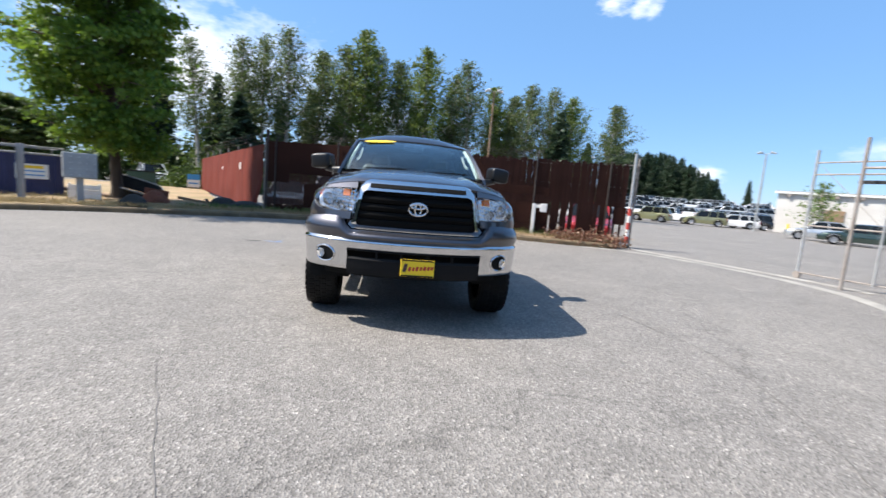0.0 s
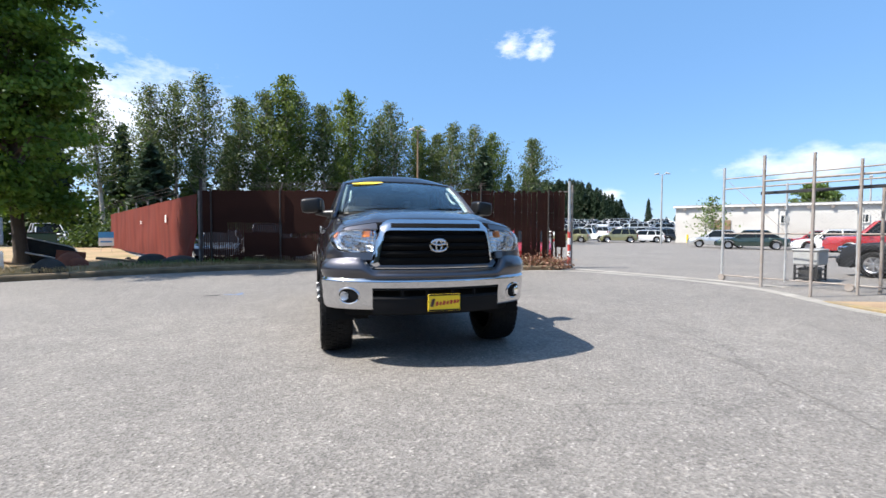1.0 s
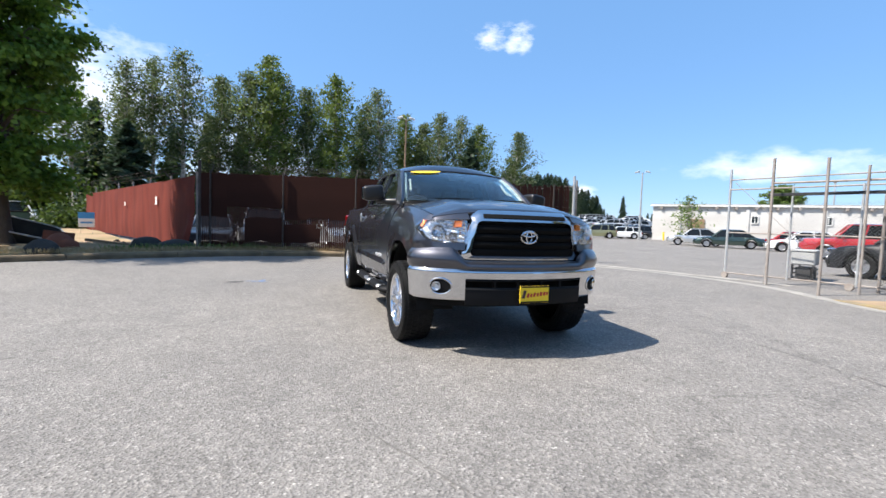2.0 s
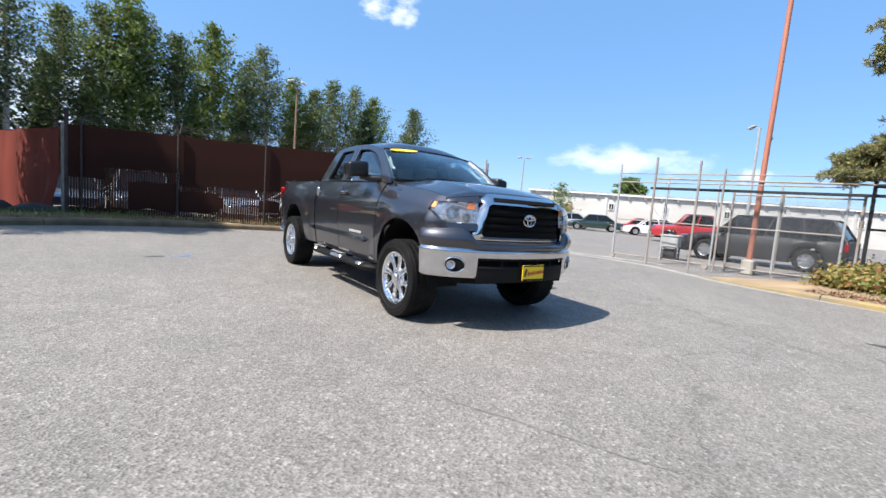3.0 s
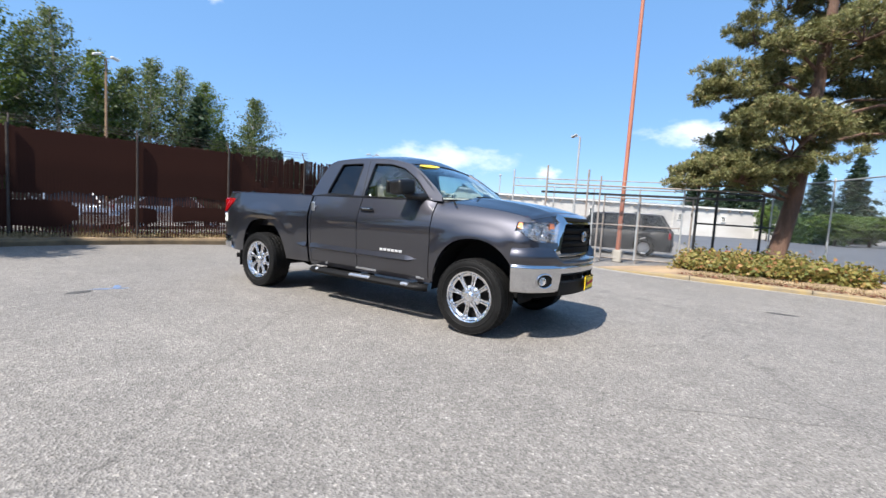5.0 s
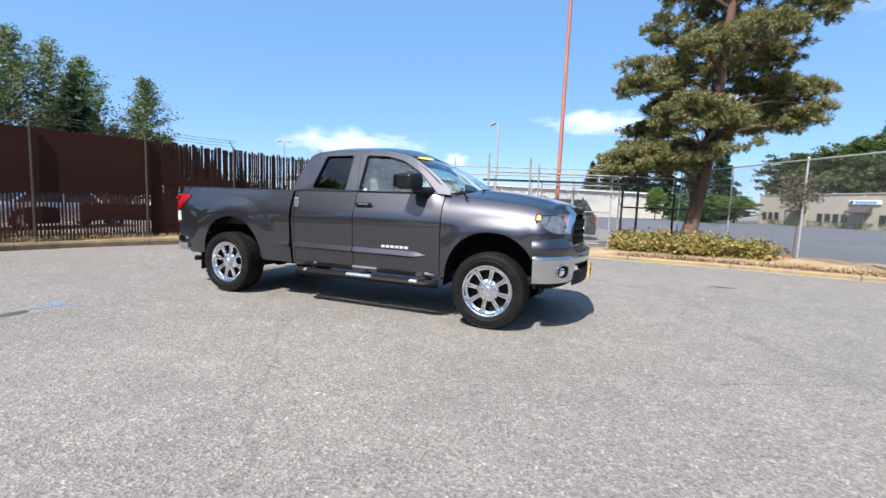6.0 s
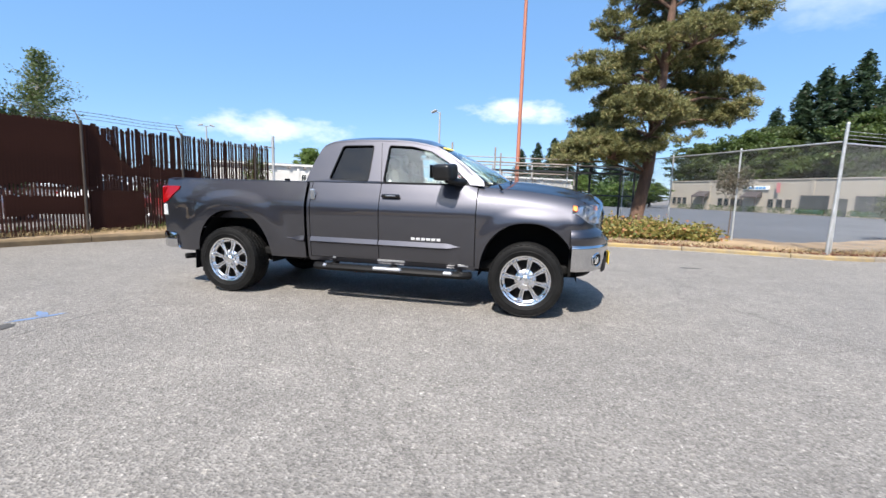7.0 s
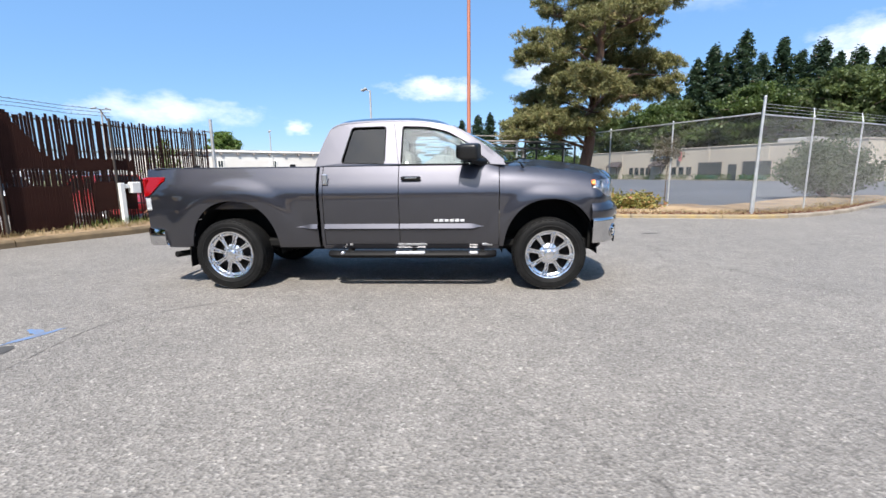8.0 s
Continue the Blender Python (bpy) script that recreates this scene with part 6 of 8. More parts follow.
def build_clutter():
    tub = thing("black_trough", "black plastic trough with pale rim lying tilted on rubble", "trough", pose(-9.75, 13.1, 0.26, 30, 16, 32) @ Matrix.Diagonal((0.84, 0.95, 0.90, 1)))
    gg = Geo()
    gg.grid(lambda u, v: (math.copysign(abs(math.cos(u)) ** 0.4, math.cos(u)) * lerp(0.72, 0.95, v), math.copysign(abs(math.sin(u)) ** 0.4, math.sin(u)) * lerp(0.34, 0.50, v), 0.48 * v), span(0, 2 * math.pi, 36), span(0, 1, 4))
    part("shell", gg, STONE_DARK, tub, thick=0.02)
    rim = [(math.copysign(abs(math.cos(u)) ** 0.4, math.cos(u)) * 0.95, math.copysign(abs(math.sin(u)) ** 0.4, math.sin(u)) * 0.50, 0.48) for u in span(0, 2 * math.pi, 36)]
    part("rim", Geo().tube(rim, 0.030, 6, False), CRATE_GREY, tub, "pale rim")
    part("base", Geo().box((0, 0, 0.0), (1.2, 0.6, 0.03), 0.01), STONE_DARK, tub)
    for x, y, z, sx, sy, sz, rot, mat in ((-8.65, 12.4, 0.36, 0.75, 0.05, 0.42, 25, RUST_WOOD), (-9.5, 11.6, 0.20, 0.8, 0.16, 0.05, 50, WOOD), (-7.6, 13.1, 0.22, 1.2, 0.14, 0.09, 10, WOOD), (-11.4, 12.4, 0.26, 1.4, 0.16, 0.08, -30, WOOD), (-10.6, 12.6, 0.24, 0.9, 0.5, 0.06, 15, WOOD)):
        solid("board", Geo().box((0, 0, 0), (sx, sy, sz), 0.008, pose(0, 0, 0, 0, 8, 0)), mat, "loose weathered board lying on the soil", "board", pose(x, y, z, 0, 0, rot))

    def rock(x, y, r, h, mat, label):
        gg = Geo()
        gg.grid(lambda u, v: ((1 + 0.22 * noise.noise(Vector((math.cos(u) * 1.5 + x, math.sin(u) * 1.5, v * 2)))) * r * math.cos(u) * math.cos(v), (1 + 0.2 * noise.noise(Vector((math.cos(u) * 1.5, math.sin(u) * 1.5 + y, v * 2)))) * r * 0.7 * math.sin(u) * math.cos(v), h * math.sin(v)), span(0, 2 * math.pi, 18), span(-0.3, math.pi / 2, 7))
        solid("boulder", gg, mat, label, "boulder", pose(x, y, 0.16, 0, 0, random.uniform(0, 90)), smooth=60)
    rock(-6.25, 12.1, 0.48, 0.32, STONE_DARK, "low dark boulder on the verge by the red fence")
    rock(-5.35, 11.75, 0.55, 0.27, STONE_DARK, "low dark boulder on the verge by the red fence")
    rock(-7.85, 9.45, 0.36, 0.34, STONE_DARK, "dark rounded boulder behind the kerb")
    rock(-8.4, 11.8, 0.40, 0.40, RUST_WOOD, "reddish heap of rubble beside the trough")
    rock(-8.15, 11.65, 0.28, 0.24, RUST_WOOD, "low reddish heap of rubble beside the trough")
    rock(-12.3, 9.0, 0.5, 0.3, CONCRETE, "pale broken concrete lump behind the kerb")
    for x, y in ((-7.2, 13.2), (-6.9, 13.9), (-7.8, 14.6)):
        rock(x, y, 0.10, 0.09, STONE_DARK, "small dark stone on sandy soil")
    sg = thing("yard_sign", "small blue and white yard sign on wire legs", "sign", pose(-10.7, 20.4, 0.15, 0, 0, 20) @ Matrix.Diagonal((0.70, 0.80, 1.10, 1)))
    part("board", Geo().box((0, 0, 0.62), (0.85, 0.02, 0.62), 0.004), PAPER, sg)
    part("header", Geo().box((0, -0.013, 0.80), (0.85, 0.008, 0.26), 0.002), SIGN_BLUE, sg)
    part("text_bar", Geo().box((0, -0.013, 0.50), (0.62, 0.006, 0.07), 0), SIGN_BLUE, sg)
    for s in (-0.3, 0.3):
        part("leg", Geo().tube([(s, 0, 0), (s, 0, 0.35)], 0.01, 5), GREY_METAL, sg)
    bin_ = thing("green_bin", "dark green steel waste bin on the far soil", "bin", pose(-15.0, 23.8, 0.15, 0, 0, 25) @ Matrix.Diagonal((0.78, 0.7, 0.85, 1)))
    part("body", Geo().box((0, 0, 0.55), (1.8, 1.0, 1.1), 0.05), plain("dark_green_paint", (0.02, 0.06, 0.04), 0.5), bin_)
    part("lid", Geo().box((0, 0, 1.13), (1.86, 1.06, 0.07), 0.02), BLACK_PLASTIC, bin_)


build_clutter()


# ---- buildings ----
def window_unit(parent, x, y, z, w, h, mat=WIN_DARK, trim=WHITE_PAINT):
    """A window in a wall that faces -y locally."""
    wdw = new("window")
    wdw.parent = parent
    part("pane", Geo().box((x, y + 0.03, z), (w, 0.04, h), 0), mat, wdw)
    fr = Geo()
    for sx in (-1, 1):
        fr.box((x + sx * w / 2, y, z), (0.08, 0.12, h + 0.08), 0.01)
    for sz in (-1, 1):
        fr.box((x, y, z + sz * h / 2), (w, 0.12, 0.08), 0.01)
    fr.box((x, y, z), (0.05, 0.10, h), 0.01)
    part("frame", fr, trim, wdw)


def build_white_warehouse():
    a, b = Vector((41.6, 39.4)), Vector((82.0, -8.0))
    L = (b - a).length
    rot = math.degrees(math.atan2((b - a).y, (b - a).x))
    h = thing("white_warehouse", "long low white warehouse with small windows across the car lot", "building", pose(a.x, a.y, 0, 0, 0, rot))
    H = 4.25
    part("wall", Geo().box((L / 2, 9.0, H / 2), (L, 18.0, H), 0.02), WHITE_WALL, h)
    part("roof", Geo().box((L / 2, 9.0, H + 0.14), (L + 0.5, 18.5, 0.22), 0.03), ROOF_GREY, h)
    part("eave_board", Geo().box((L / 2, -0.28, H + 0.05), (L + 0.5, 0.06, 0.20), 0.01), WHITE_PAINT, h)
    n = 32
    me = Geo().box((0, 0, 0), (0.30, 0.26, 0.34), 0.02).mesh("eave_bracket", OLD_STEEL, 0)
    for k in range(n):
        ob = new("eave_bracket", me)
        ob.parent = h
        ob.matrix_basis = pose(1 + (L - 2) * k / (n - 1), -0.16, H - 0.20)
    for k in range(9):
        part("pilaster", Geo().box((3 + k * 6.9, -0.06, H / 2), (0.34, 0.14, H - 0.3), 0.01), WHITE_WALL, h)
    for x in (10.6, 17.1, 24.2, 31.2, 38.2, 45.4, 52.6):
        window_unit(h, x, -0.06, 2.75, 0.62, 0.85)
    part("door", Geo().box((4.9, -0.05, 1.35), (1.6, 0.08, 2.7), 0.01), surface("brown_door", (0.28, 0.19, 0.11), (0.2, 0.13, 0.08), 0.7), h, "brown door")
    part("bollard", Geo().tube([(1.4, -0.9, 0), (1.4, -0.9, 1.0)], 0.11, 10), YELLOW_PLATE, h, "yellow bollard")


build_white_warehouse()


def build_tan_building():
    b, a = Vector((80.5, -20.5)), Vector((43.0, -40.5))
    L = (b - a).length
    rot = math.degrees(math.atan2((b - a).y, (b - a).x))
    h = thing("tan_building", "long low tan commercial building with awnings and shop windows", "building", pose(a.x, a.y, 0, 0, 0, rot))
    H = 4.42
    # the front faces local +y, towards the street
    W = L - 2.0
    part("wall", Geo().box((W / 2, -9.0, H / 2), (W, 18, H), 0.03), TAN_WALL, h)
    part("coping", Geo().box((W / 2, -9.0, H + 0.05), (W + 0.2, 18.2, 0.14), 0.02), TAN_WALL, h)
    part("roof_unit", Geo().box((9, -6, H + 0.5), (4.2, 3, 0.7), 0.1), ROOF_GREY, h, "grey rooftop unit")
    for k in range(6):
        part("pier", Geo().box((2 + k * 7.6, 0.02, H / 2), (0.5, 0.08, H), 0.02), TAN_WALL, h)
    for x in (L - v for v in (3.2, 4.3, 5.4, 12.3, 13.4, 14.5, 15.6, 20.2, 21.4, 22.6)):
        window_unit(h, x, 0.02, 1.30, 0.80, 1.15, trim=OLD_STEEL)
    for x in (L - v for v in (25.7, 31.8)):
        window_unit(h, x, 0.02, 1.45, 3.4, 2.0, trim=OLD_STEEL)
        part("planting_strip", Geo().box((x, 0.6, 0.40), (3.2, 0.4, 0.5), 0.08), GREEN_CLOTH, h)
    for x in (L - v for v in (28.8,)):
        part("door", Geo().box((x, 0.03, 1.05), (1.05, 0.10, 2.1), 0.01), WIN_DARK, h, "dark glazed door")
    for x in (L - v for v in (9.2, 17.8)):
        aw = Geo()
        aw.add([(x - 1.1, 0.05, 2.9), (x + 1.1, 0.05, 2.9), (x - 1.25, 1.3, 2.15), (x + 1.25, 1.3, 2.15), (x - 1.1, 0.05, 2.1), (x + 1.1, 0.05, 2.1), (x - 1.25, 1.3, 2.0), (x + 1.25, 1.3, 2.0)],
               [(0, 1, 3, 2), (2, 3, 7, 6), (0, 2, 6, 4), (1, 5, 7, 3), (4, 6, 7, 5)])
        part("awning", aw, AWNING, h, "dark sloping awning")
        for sx in (-1.1, 1.1):
            part("awning_post", Geo().box((x + sx, 1.2, 1.0), (0.12, 0.12, 2.0), 0.01), AWNING, h)
    sign = part("shop_sign", Geo().box((L - 18.0, 0.12, 3.38), (3.8, 0.10, 0.52), 0.02), PAPER, h, "white sign with unreadable blue bars")
    part("logo_block", Geo().box((L - 16.4, 0.18, 3.38), (0.44, 0.03, 0.36), 0.005), GREEN_CLOTH, sign, "green block")
    for k in range(5):
        part("text_bar", Geo().box((L - 17.1 - 0.52 * k, 0.18, 3.38), (0.40, 0.03, 0.28), 0.005), SIGN_BLUE, sign, "blue bar")
    part("flag", Geo().box((L - 21.3, 0.35, 3.4), (0.5, 0.04, 1.3), 0.01), plain("faded_red_cloth", (0.5, 0.2, 0.2), 0.9), h, "faded red banner")
    for k in range(12):
        hg = leaf_geo_box((1.5 + 3.1 * k, 1.6, 0.45), (2.4, 0.7, 0.75), 260, 0.16, 50 + k)
        ob = part("low_hedge", hg, SHRUB_LEAF, h, smooth=0)


# ---- plants ----
def leaf_quads(centres, size, rng, aspect=0.62, flat=0.0, jitter=0.35):
    """Pointed leaves at the centres, each an island of one folded pair of triangles."""
    n = len(centres)
    ax = rng.normal(size=(n, 3))
    ax[:, 2] *= (1 - flat)
    ax /= np.linalg.norm(ax, axis=1)[:, None]
    tmp = rng.normal(size=(n, 3))
    if flat:
        tmp[:, 2] *= (1 - flat)
    bx = tmp - ax * np.sum(tmp * ax, axis=1)[:, None]
    bx /= np.linalg.norm(bx, axis=1)[:, None]
    s = size * (1 + jitter * rng.uniform(-1, 1, n))[:, None]
    tip, base = centres + ax * s * 0.5, centres - ax * s * 0.5
    l, r = centres + bx * s * aspect * 0.5, centres - bx * s * aspect * 0.5
    v = np.stack([base, r, tip, l], axis=1).reshape(-1, 3)
    return v


def leaf_mesh(name, v, mat):
    me = bpy.data.meshes.new(name)
    n = len(v) // 4
    me.vertices.add(len(v))
    me.vertices.foreach_set("co", v.astype(np.float32).ravel())
    me.loops.add(4 * n)
    me.loops.foreach_set("vertex_index", np.arange(4 * n, dtype=np.int32))
    me.polygons.add(n)
    me.polygons.foreach_set("loop_start", np.arange(0, 4 * n, 4, dtype=np.int32))
    me.materials.append(mat)
    me.update(calc_edges=True)
    return me


def crown(name, v, mat, parent):
    ob = new(name, leaf_mesh(name, v, mat))
    ob.parent = parent
    return ob


def leaf_geo_box(c, s, n, size, seed):
    rng = np.random.default_rng(seed)
    p = rng.uniform(-0.5, 0.5, (n, 3)) * np.array(s) + np.array(c)
    v = leaf_quads(p, size, rng)
    gg = Geo()
    gg.v = [tuple(q) for q in v.tolist()]
    gg.f = [(4 * i, 4 * i + 1, 4 * i + 2, 4 * i + 3) for i in range(len(v) // 4)]
    return gg


def poplar(seed, H, spread, mat, label, leafsize=0.24, count=3500, base=0.40):
    """A slender tree with rising limbs and loose clumps."""
    rng = np.random.default_rng(seed)
    t = thing("poplar_tree", label, "tree")
    bend = rng.uniform(-0.5, 0.5, 2)
    axis = lambda z: np.array([bend[0] * (z / H) ** 2, bend[1] * (z / H) ** 2, z])
    part("trunk", Geo().tube([tuple(axis(z)) for z in np.linspace(-0.1, H * 0.96, 9)], [lerp(0.23, 0.03, k / 8) for k in range(9)], 7), PALE_BARK, t)
    limbs, pts = Geo(), []
    n = 64
    env = curve([(0.0, 0.45), (0.12, 0.85), (0.32, 1.0), (0.55, 0.80), (0.75, 0.52), (0.90, 0.26), (1.0, 0.05)])
    lop = rng.uniform(0, 6.28)
    for i in range(n):
        k = (i + rng.uniform(0, 1)) / n
        z = H * lerp(base, 0.95, k)
        a = i * 2.4 + rng.uniform(-0.5, 0.5)
        ln = spread * env(k) * rng.uniform(0.45, 1.18) * (1 + 0.18 * math.cos(a - lop))
        p0 = axis(z)
        p1 = p0 + np.array([math.cos(a) * ln, math.sin(a) * ln, ln * rng.uniform(0.25, 0.80) + 0.25 * k])
        pm = (p0 + p1) / 2 + np.array([0, 0, -0.12 * ln])
        limbs.tube([tuple(p0), tuple(pm), tuple(p1)], [0.045, 0.028, 0.008], 4, False)
        m = int(count / n * (0.45 + env(k)))
        u = rng.uniform(0.12, 1.06, m)
        q = np.outer((1 - u) ** 2, p0) + np.outer(2 * u * (1 - u), pm) + np.outer(u * u, p1)
        cl = rng.integers(0, 6, m)
        offs = rng.normal(size=(6, 3)) * np.array([0.42, 0.42, 0.26]) * (0.45 + env(k))
        pts.append(q + offs[cl] + rng.normal(size=(m, 3)) * np.array([0.18, 0.18, 0.11]) * (0.6 + 0.6 * env(k)))
    part("branchwork", limbs, PALE_BARK, t, smooth=0)
    crown("crown", leaf_quads(np.concatenate(pts), leafsize, rng), mat, t)
    return t


def fir(seed, H, R, label, count=4400, leafsize=0.55):
    """A dark conifer with drooping whorls."""
    rng = np.random.default_rng(seed)
    t = thing("fir_tree", label, "tree")
    part("trunk", Geo().tube([(0, 0, -0.1), (0, 0, H * 0.5), (0, 0, H * 0.98)], [0.28, 0.16, 0.02], 7), BARK, t)
    limbs, pts = Geo(), []
    n = 70
    for i in range(n):
        k = (i + rng.uniform(0, 1)) / n
        z = H * lerp(0.06, 0.97, k)
        ln = R * (1 - k) ** 0.8 * rng.uniform(0.65, 1.2) + 0.15
        a = i * 2.4 + rng.uniform(-0.4, 0.4)
        d = np.array([math.cos(a), math.sin(a), 0])
        p0, p1 = np.array([0, 0, z]), np.array([0, 0, z]) + d * ln + np.array([0, 0, -0.25 * ln])
        pm = (p0 + p1) / 2 + np.array([0, 0, 0.12 * ln])
        limbs.tube([tuple(p0), tuple(pm), tuple(p1)], [0.05, 0.03, 0.01], 4, False)
        m = int(count / n * (0.25 + 1.6 * (1 - k)))
        u = rng.uniform(0.1, 1.0, m)
        q = np.outer((1 - u) ** 2, p0) + np.outer(2 * u * (1 - u), pm) + np.outer(u * u, p1)
        side = np.array([-d[1], d[0], 0])
        q = q + np.outer(rng.normal(size=m) * 0.22 * ln * (1.1 - u), side) + rng.normal(size=(m, 3)) * np.array([0.08, 0.08, 0.14])
        pts.append(q)
    part("branchwork", limbs, BARK, t, smooth=0)
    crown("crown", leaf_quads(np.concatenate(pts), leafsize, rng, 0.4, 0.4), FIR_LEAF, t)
    return t


def maple(seed, H, R, label, mat=MAPLE_LEAF, size=0.155, dense=1.0):
    """A broad shade tree with a dense rounded crown."""
    rng = np.random.default_rng(seed)
    t = thing("maple_tree", label, "tree")
    part("trunk", Geo().tube([(0, 0, -0.1), (0.02, 0, 0.35), (0.0, 0.05, 1.6), (0.1, 0, 3.0), (0.15, 0.1, 5.5), (0.1, 0, H * 0.9)], [0.34, 0.22, 0.18, 0.16, 0.11, 0.03], 12), SHADED_BARK, t)
    limbs, pts = Geo(), []
    n = 74
    env = curve([(0.0, 0.62), (0.2, 1.0), (0.5, 1.0), (0.8, 0.66), (1.0, 0.22)])
    for i in range(n):
        k = (i + rng.uniform(0, 1)) / n
        z0 = lerp(1.85, H * 0.80, k)
        a = i * 2.4 + rng.uniform(-0.5, 0.5)
        ln = R * env(k) * rng.uniform(0.55, 1.12)
        p0 = np.array([0.1, 0.05, z0])
        p1 = p0 + np.array([math.cos(a) * ln, math.sin(a) * ln, ln * rng.uniform(0.05 - 0.25 * max(0, 0.25 - k), 0.55) + 0.2 - 0.8 * max(0, 0.25 - k)])
        pm = (p0 + p1) / 2 + np.array([0, 0, 0.18 * ln])
        limbs.tube([tuple(p0), tuple(pm), tuple(p1)], [0.09, 0.05, 0.012], 5, False)
        clumps = 6
        for c in range(clumps):
            u = rng.uniform(0.3, 1.06)
            q = (1 - u) ** 2 * p0 + 2 * u * (1 - u) * pm + u * u * p1 + rng.normal(size=3) * 0.32
            m = int(rng.uniform(80, 165) * dense)
            pts.append(q + rng.normal(size=(m, 3)) * np.array([0.31, 0.31, 0.12]) + np.array([0, 0, -0.10]))
    part("branchwork", limbs, BARK, t, smooth=0)
    crown("crown", leaf_quads(np.concatenate(pts), size, rng, 0.85, 0.35), mat, t)
    return t


def pine(seed, label):
    """A leaning pine with open limbs that end in tufted pads."""
    rng = np.random.default_rng(seed)
    t = thing("pine_tree", label, "tree")
    line = [(0, 0, -0.15), (0.05, 0.0, 0.6), (0.1, -0.25, 2.2), (0.1, -0.40, 4.0), (0.0, -0.50, 6.2), (0.0, -0.62, 8.5), (0.1, -0.70, 11.5)]
    part("trunk", Geo().tube(line, [0.32, 0.235, 0.205, 0.175, 0.14, 0.10, 0.03], 12), PINE_BARK, t)
    limbs, pts, dirs = Geo(), [], []

    def axis(z):
        for a, b in zip(line, line[1:]):
            if a[2] <= z <= b[2]:
                k = (z - a[2]) / (b[2] - a[2])
                return np.array([lerp(a[i], b[i], k) for i in range(3)])
        return np.array(line[-1])
    # foliage lobes: offset in x, y from the foot, height, half width, half height
    lobes = [(-1.1, 0.05, 3.6, 1.65, 1.15), (-1.3, 0.3, 4.2, 1.0, 0.6), (0.5, -0.6, 5.6, 0.9, 0.6), (-0.9, 1.15, 2.75, 1.05, 0.65), (-0.3, 2.35, 2.65, 0.90, 0.65), (0.7, 1.5, 3.3, 0.9, 0.6), (-0.5, 0.4, 2.9, 1.1, 0.6),
             (-0.3, 1.45, 5.6, 1.15, 0.75), (-0.2, 2.1, 5.25, 0.6, 0.5), (0.2, 1.1, 6.95, 0.80, 0.70), (-0.8, -1.15, 6.35, 1.30, 0.70), (-0.9, 0.35, 6.15, 0.75, 0.45), (0.2, -2.1, 5.05, 0.75, 0.65), (1.0, -1.5, 5.8, 0.9, 0.7),
             (0.9, -1.5, 4.1, 0.8, 0.45), (0.9, 0.8, 4.9, 0.6, 0.4), (0.9, -0.3, 7.0, 0.7, 0.5), (0.0, -3.0, 4.75, 0.50, 0.60), (0.1, -2.6, 7.25, 1.15, 0.45), (0.1, -2.5, 4.05, 0.5, 0.45), (0.4, 1.1, 4.6, 0.55, 0.4),
             (-0.2, 0.6, 8.2, 1.2, 0.75), (0.2, -0.9, 8.5, 1.3, 0.8), (-0.2, -1.9, 8.2, 1.0, 0.6), (1.4, 0.4, 8.3, 0.9, 0.7), (0.0, 0.0, 9.6, 1.2, 0.8), (0.1, -0.8, 10.5, 1.0, 0.7), (0.1, -0.65, 11.4, 0.6, 0.6),
             (1.2, -1.0, 6.4, 1.3, 0.8), (1.5, -1.8, 5.0, 1.1, 0.8), (1.3, -0.6, 7.9, 1.3, 0.9), (1.0, -1.8, 7.1, 1.1, 0.7), (1.4, 0.6, 6.0, 1.0, 0.6), (0.8, -2.0, 6.3, 1.0, 0.6), (1.6, -0.2, 5.0, 0.9, 0.6), (0.7, -1.9, 4.5, 0.9, 0.5), (1.4, 1.4, 4.0, 0.9, 0.5)]
    for lx, ly, lz, hw, hh in lobes:
        mid = np.array([lx, ly, lz])
        p0 = axis(max(lz - 0.35 * hw - 0.3, 1.9))
        pm = (p0 + mid) / 2 + np.array([rng.uniform(-.15, .15), rng.uniform(-.15, .15), 0.12])
        low = mid - np.array([0, 0, 0.35 * hh])
        limbs.tube([tuple(p0), tuple(pm), tuple(low)], [0.055, 0.04, 0.022], 6, False)
        puffs = int(8 + 14 * hw + (12 if lz < 4.4 else 0))
        for w in range(puffs):
            dv0 = rng.normal(size=3)
            dv0[2] = abs(dv0[2]) * rng.choice((1, 1, 1, -0.8))
            dv0 /= np.linalg.norm(dv0)
            r0 = rng.uniform(0.55, 1.0) if rng.uniform() < 0.92 else rng.uniform(1.0, 1.15)
            c0 = mid + dv0 * np.array([hw * 0.82, hw * 0.90, hh * 0.80]) * r0
            if w % 3 == 0:
                limbs.tube([tuple(low), tuple((low + c0) / 2 + rng.normal(size=3) * 0.08), tuple(c0)], [0.025, 0.016, 0.006], 4, False)
            rad = rng.uniform(0.20, 0.36)
            for b in range(16):
                d2 = rng.normal(size=3)
                d2[2] = abs(d2[2]) * rng.choice((1, 1, -0.4))
                d2 /= np.linalg.norm(d2)
                c = c0 + d2 * rad * rng.uniform(0.3, 1.1) * np.array([1, 1, 0.5])
                m = 26
                dv = rng.normal(size=(m, 3)) + d2 * 0.5 + dv0 * 0.5
                dv /= np.linalg.norm(dv, axis=1)[:, None]
                pts.append(np.repeat(c[None], m, 0) + rng.normal(size=(m, 3)) * 0.03)
                dirs.append(dv)
    part("branchwork", limbs, PINE_BARK, t, smooth=0)
    c, dv = np.concatenate(pts), np.concatenate(dirs)
    n = len(c)
    tmp = rng.normal(size=(n, 3))
    bx = tmp - dv * np.sum(tmp * dv, axis=1)[:, None]
    bx /= np.linalg.norm(bx, axis=1)[:, None]
    ln = (0.115 * (1 + 0.3 * rng.uniform(-1, 1, n)))[:, None]
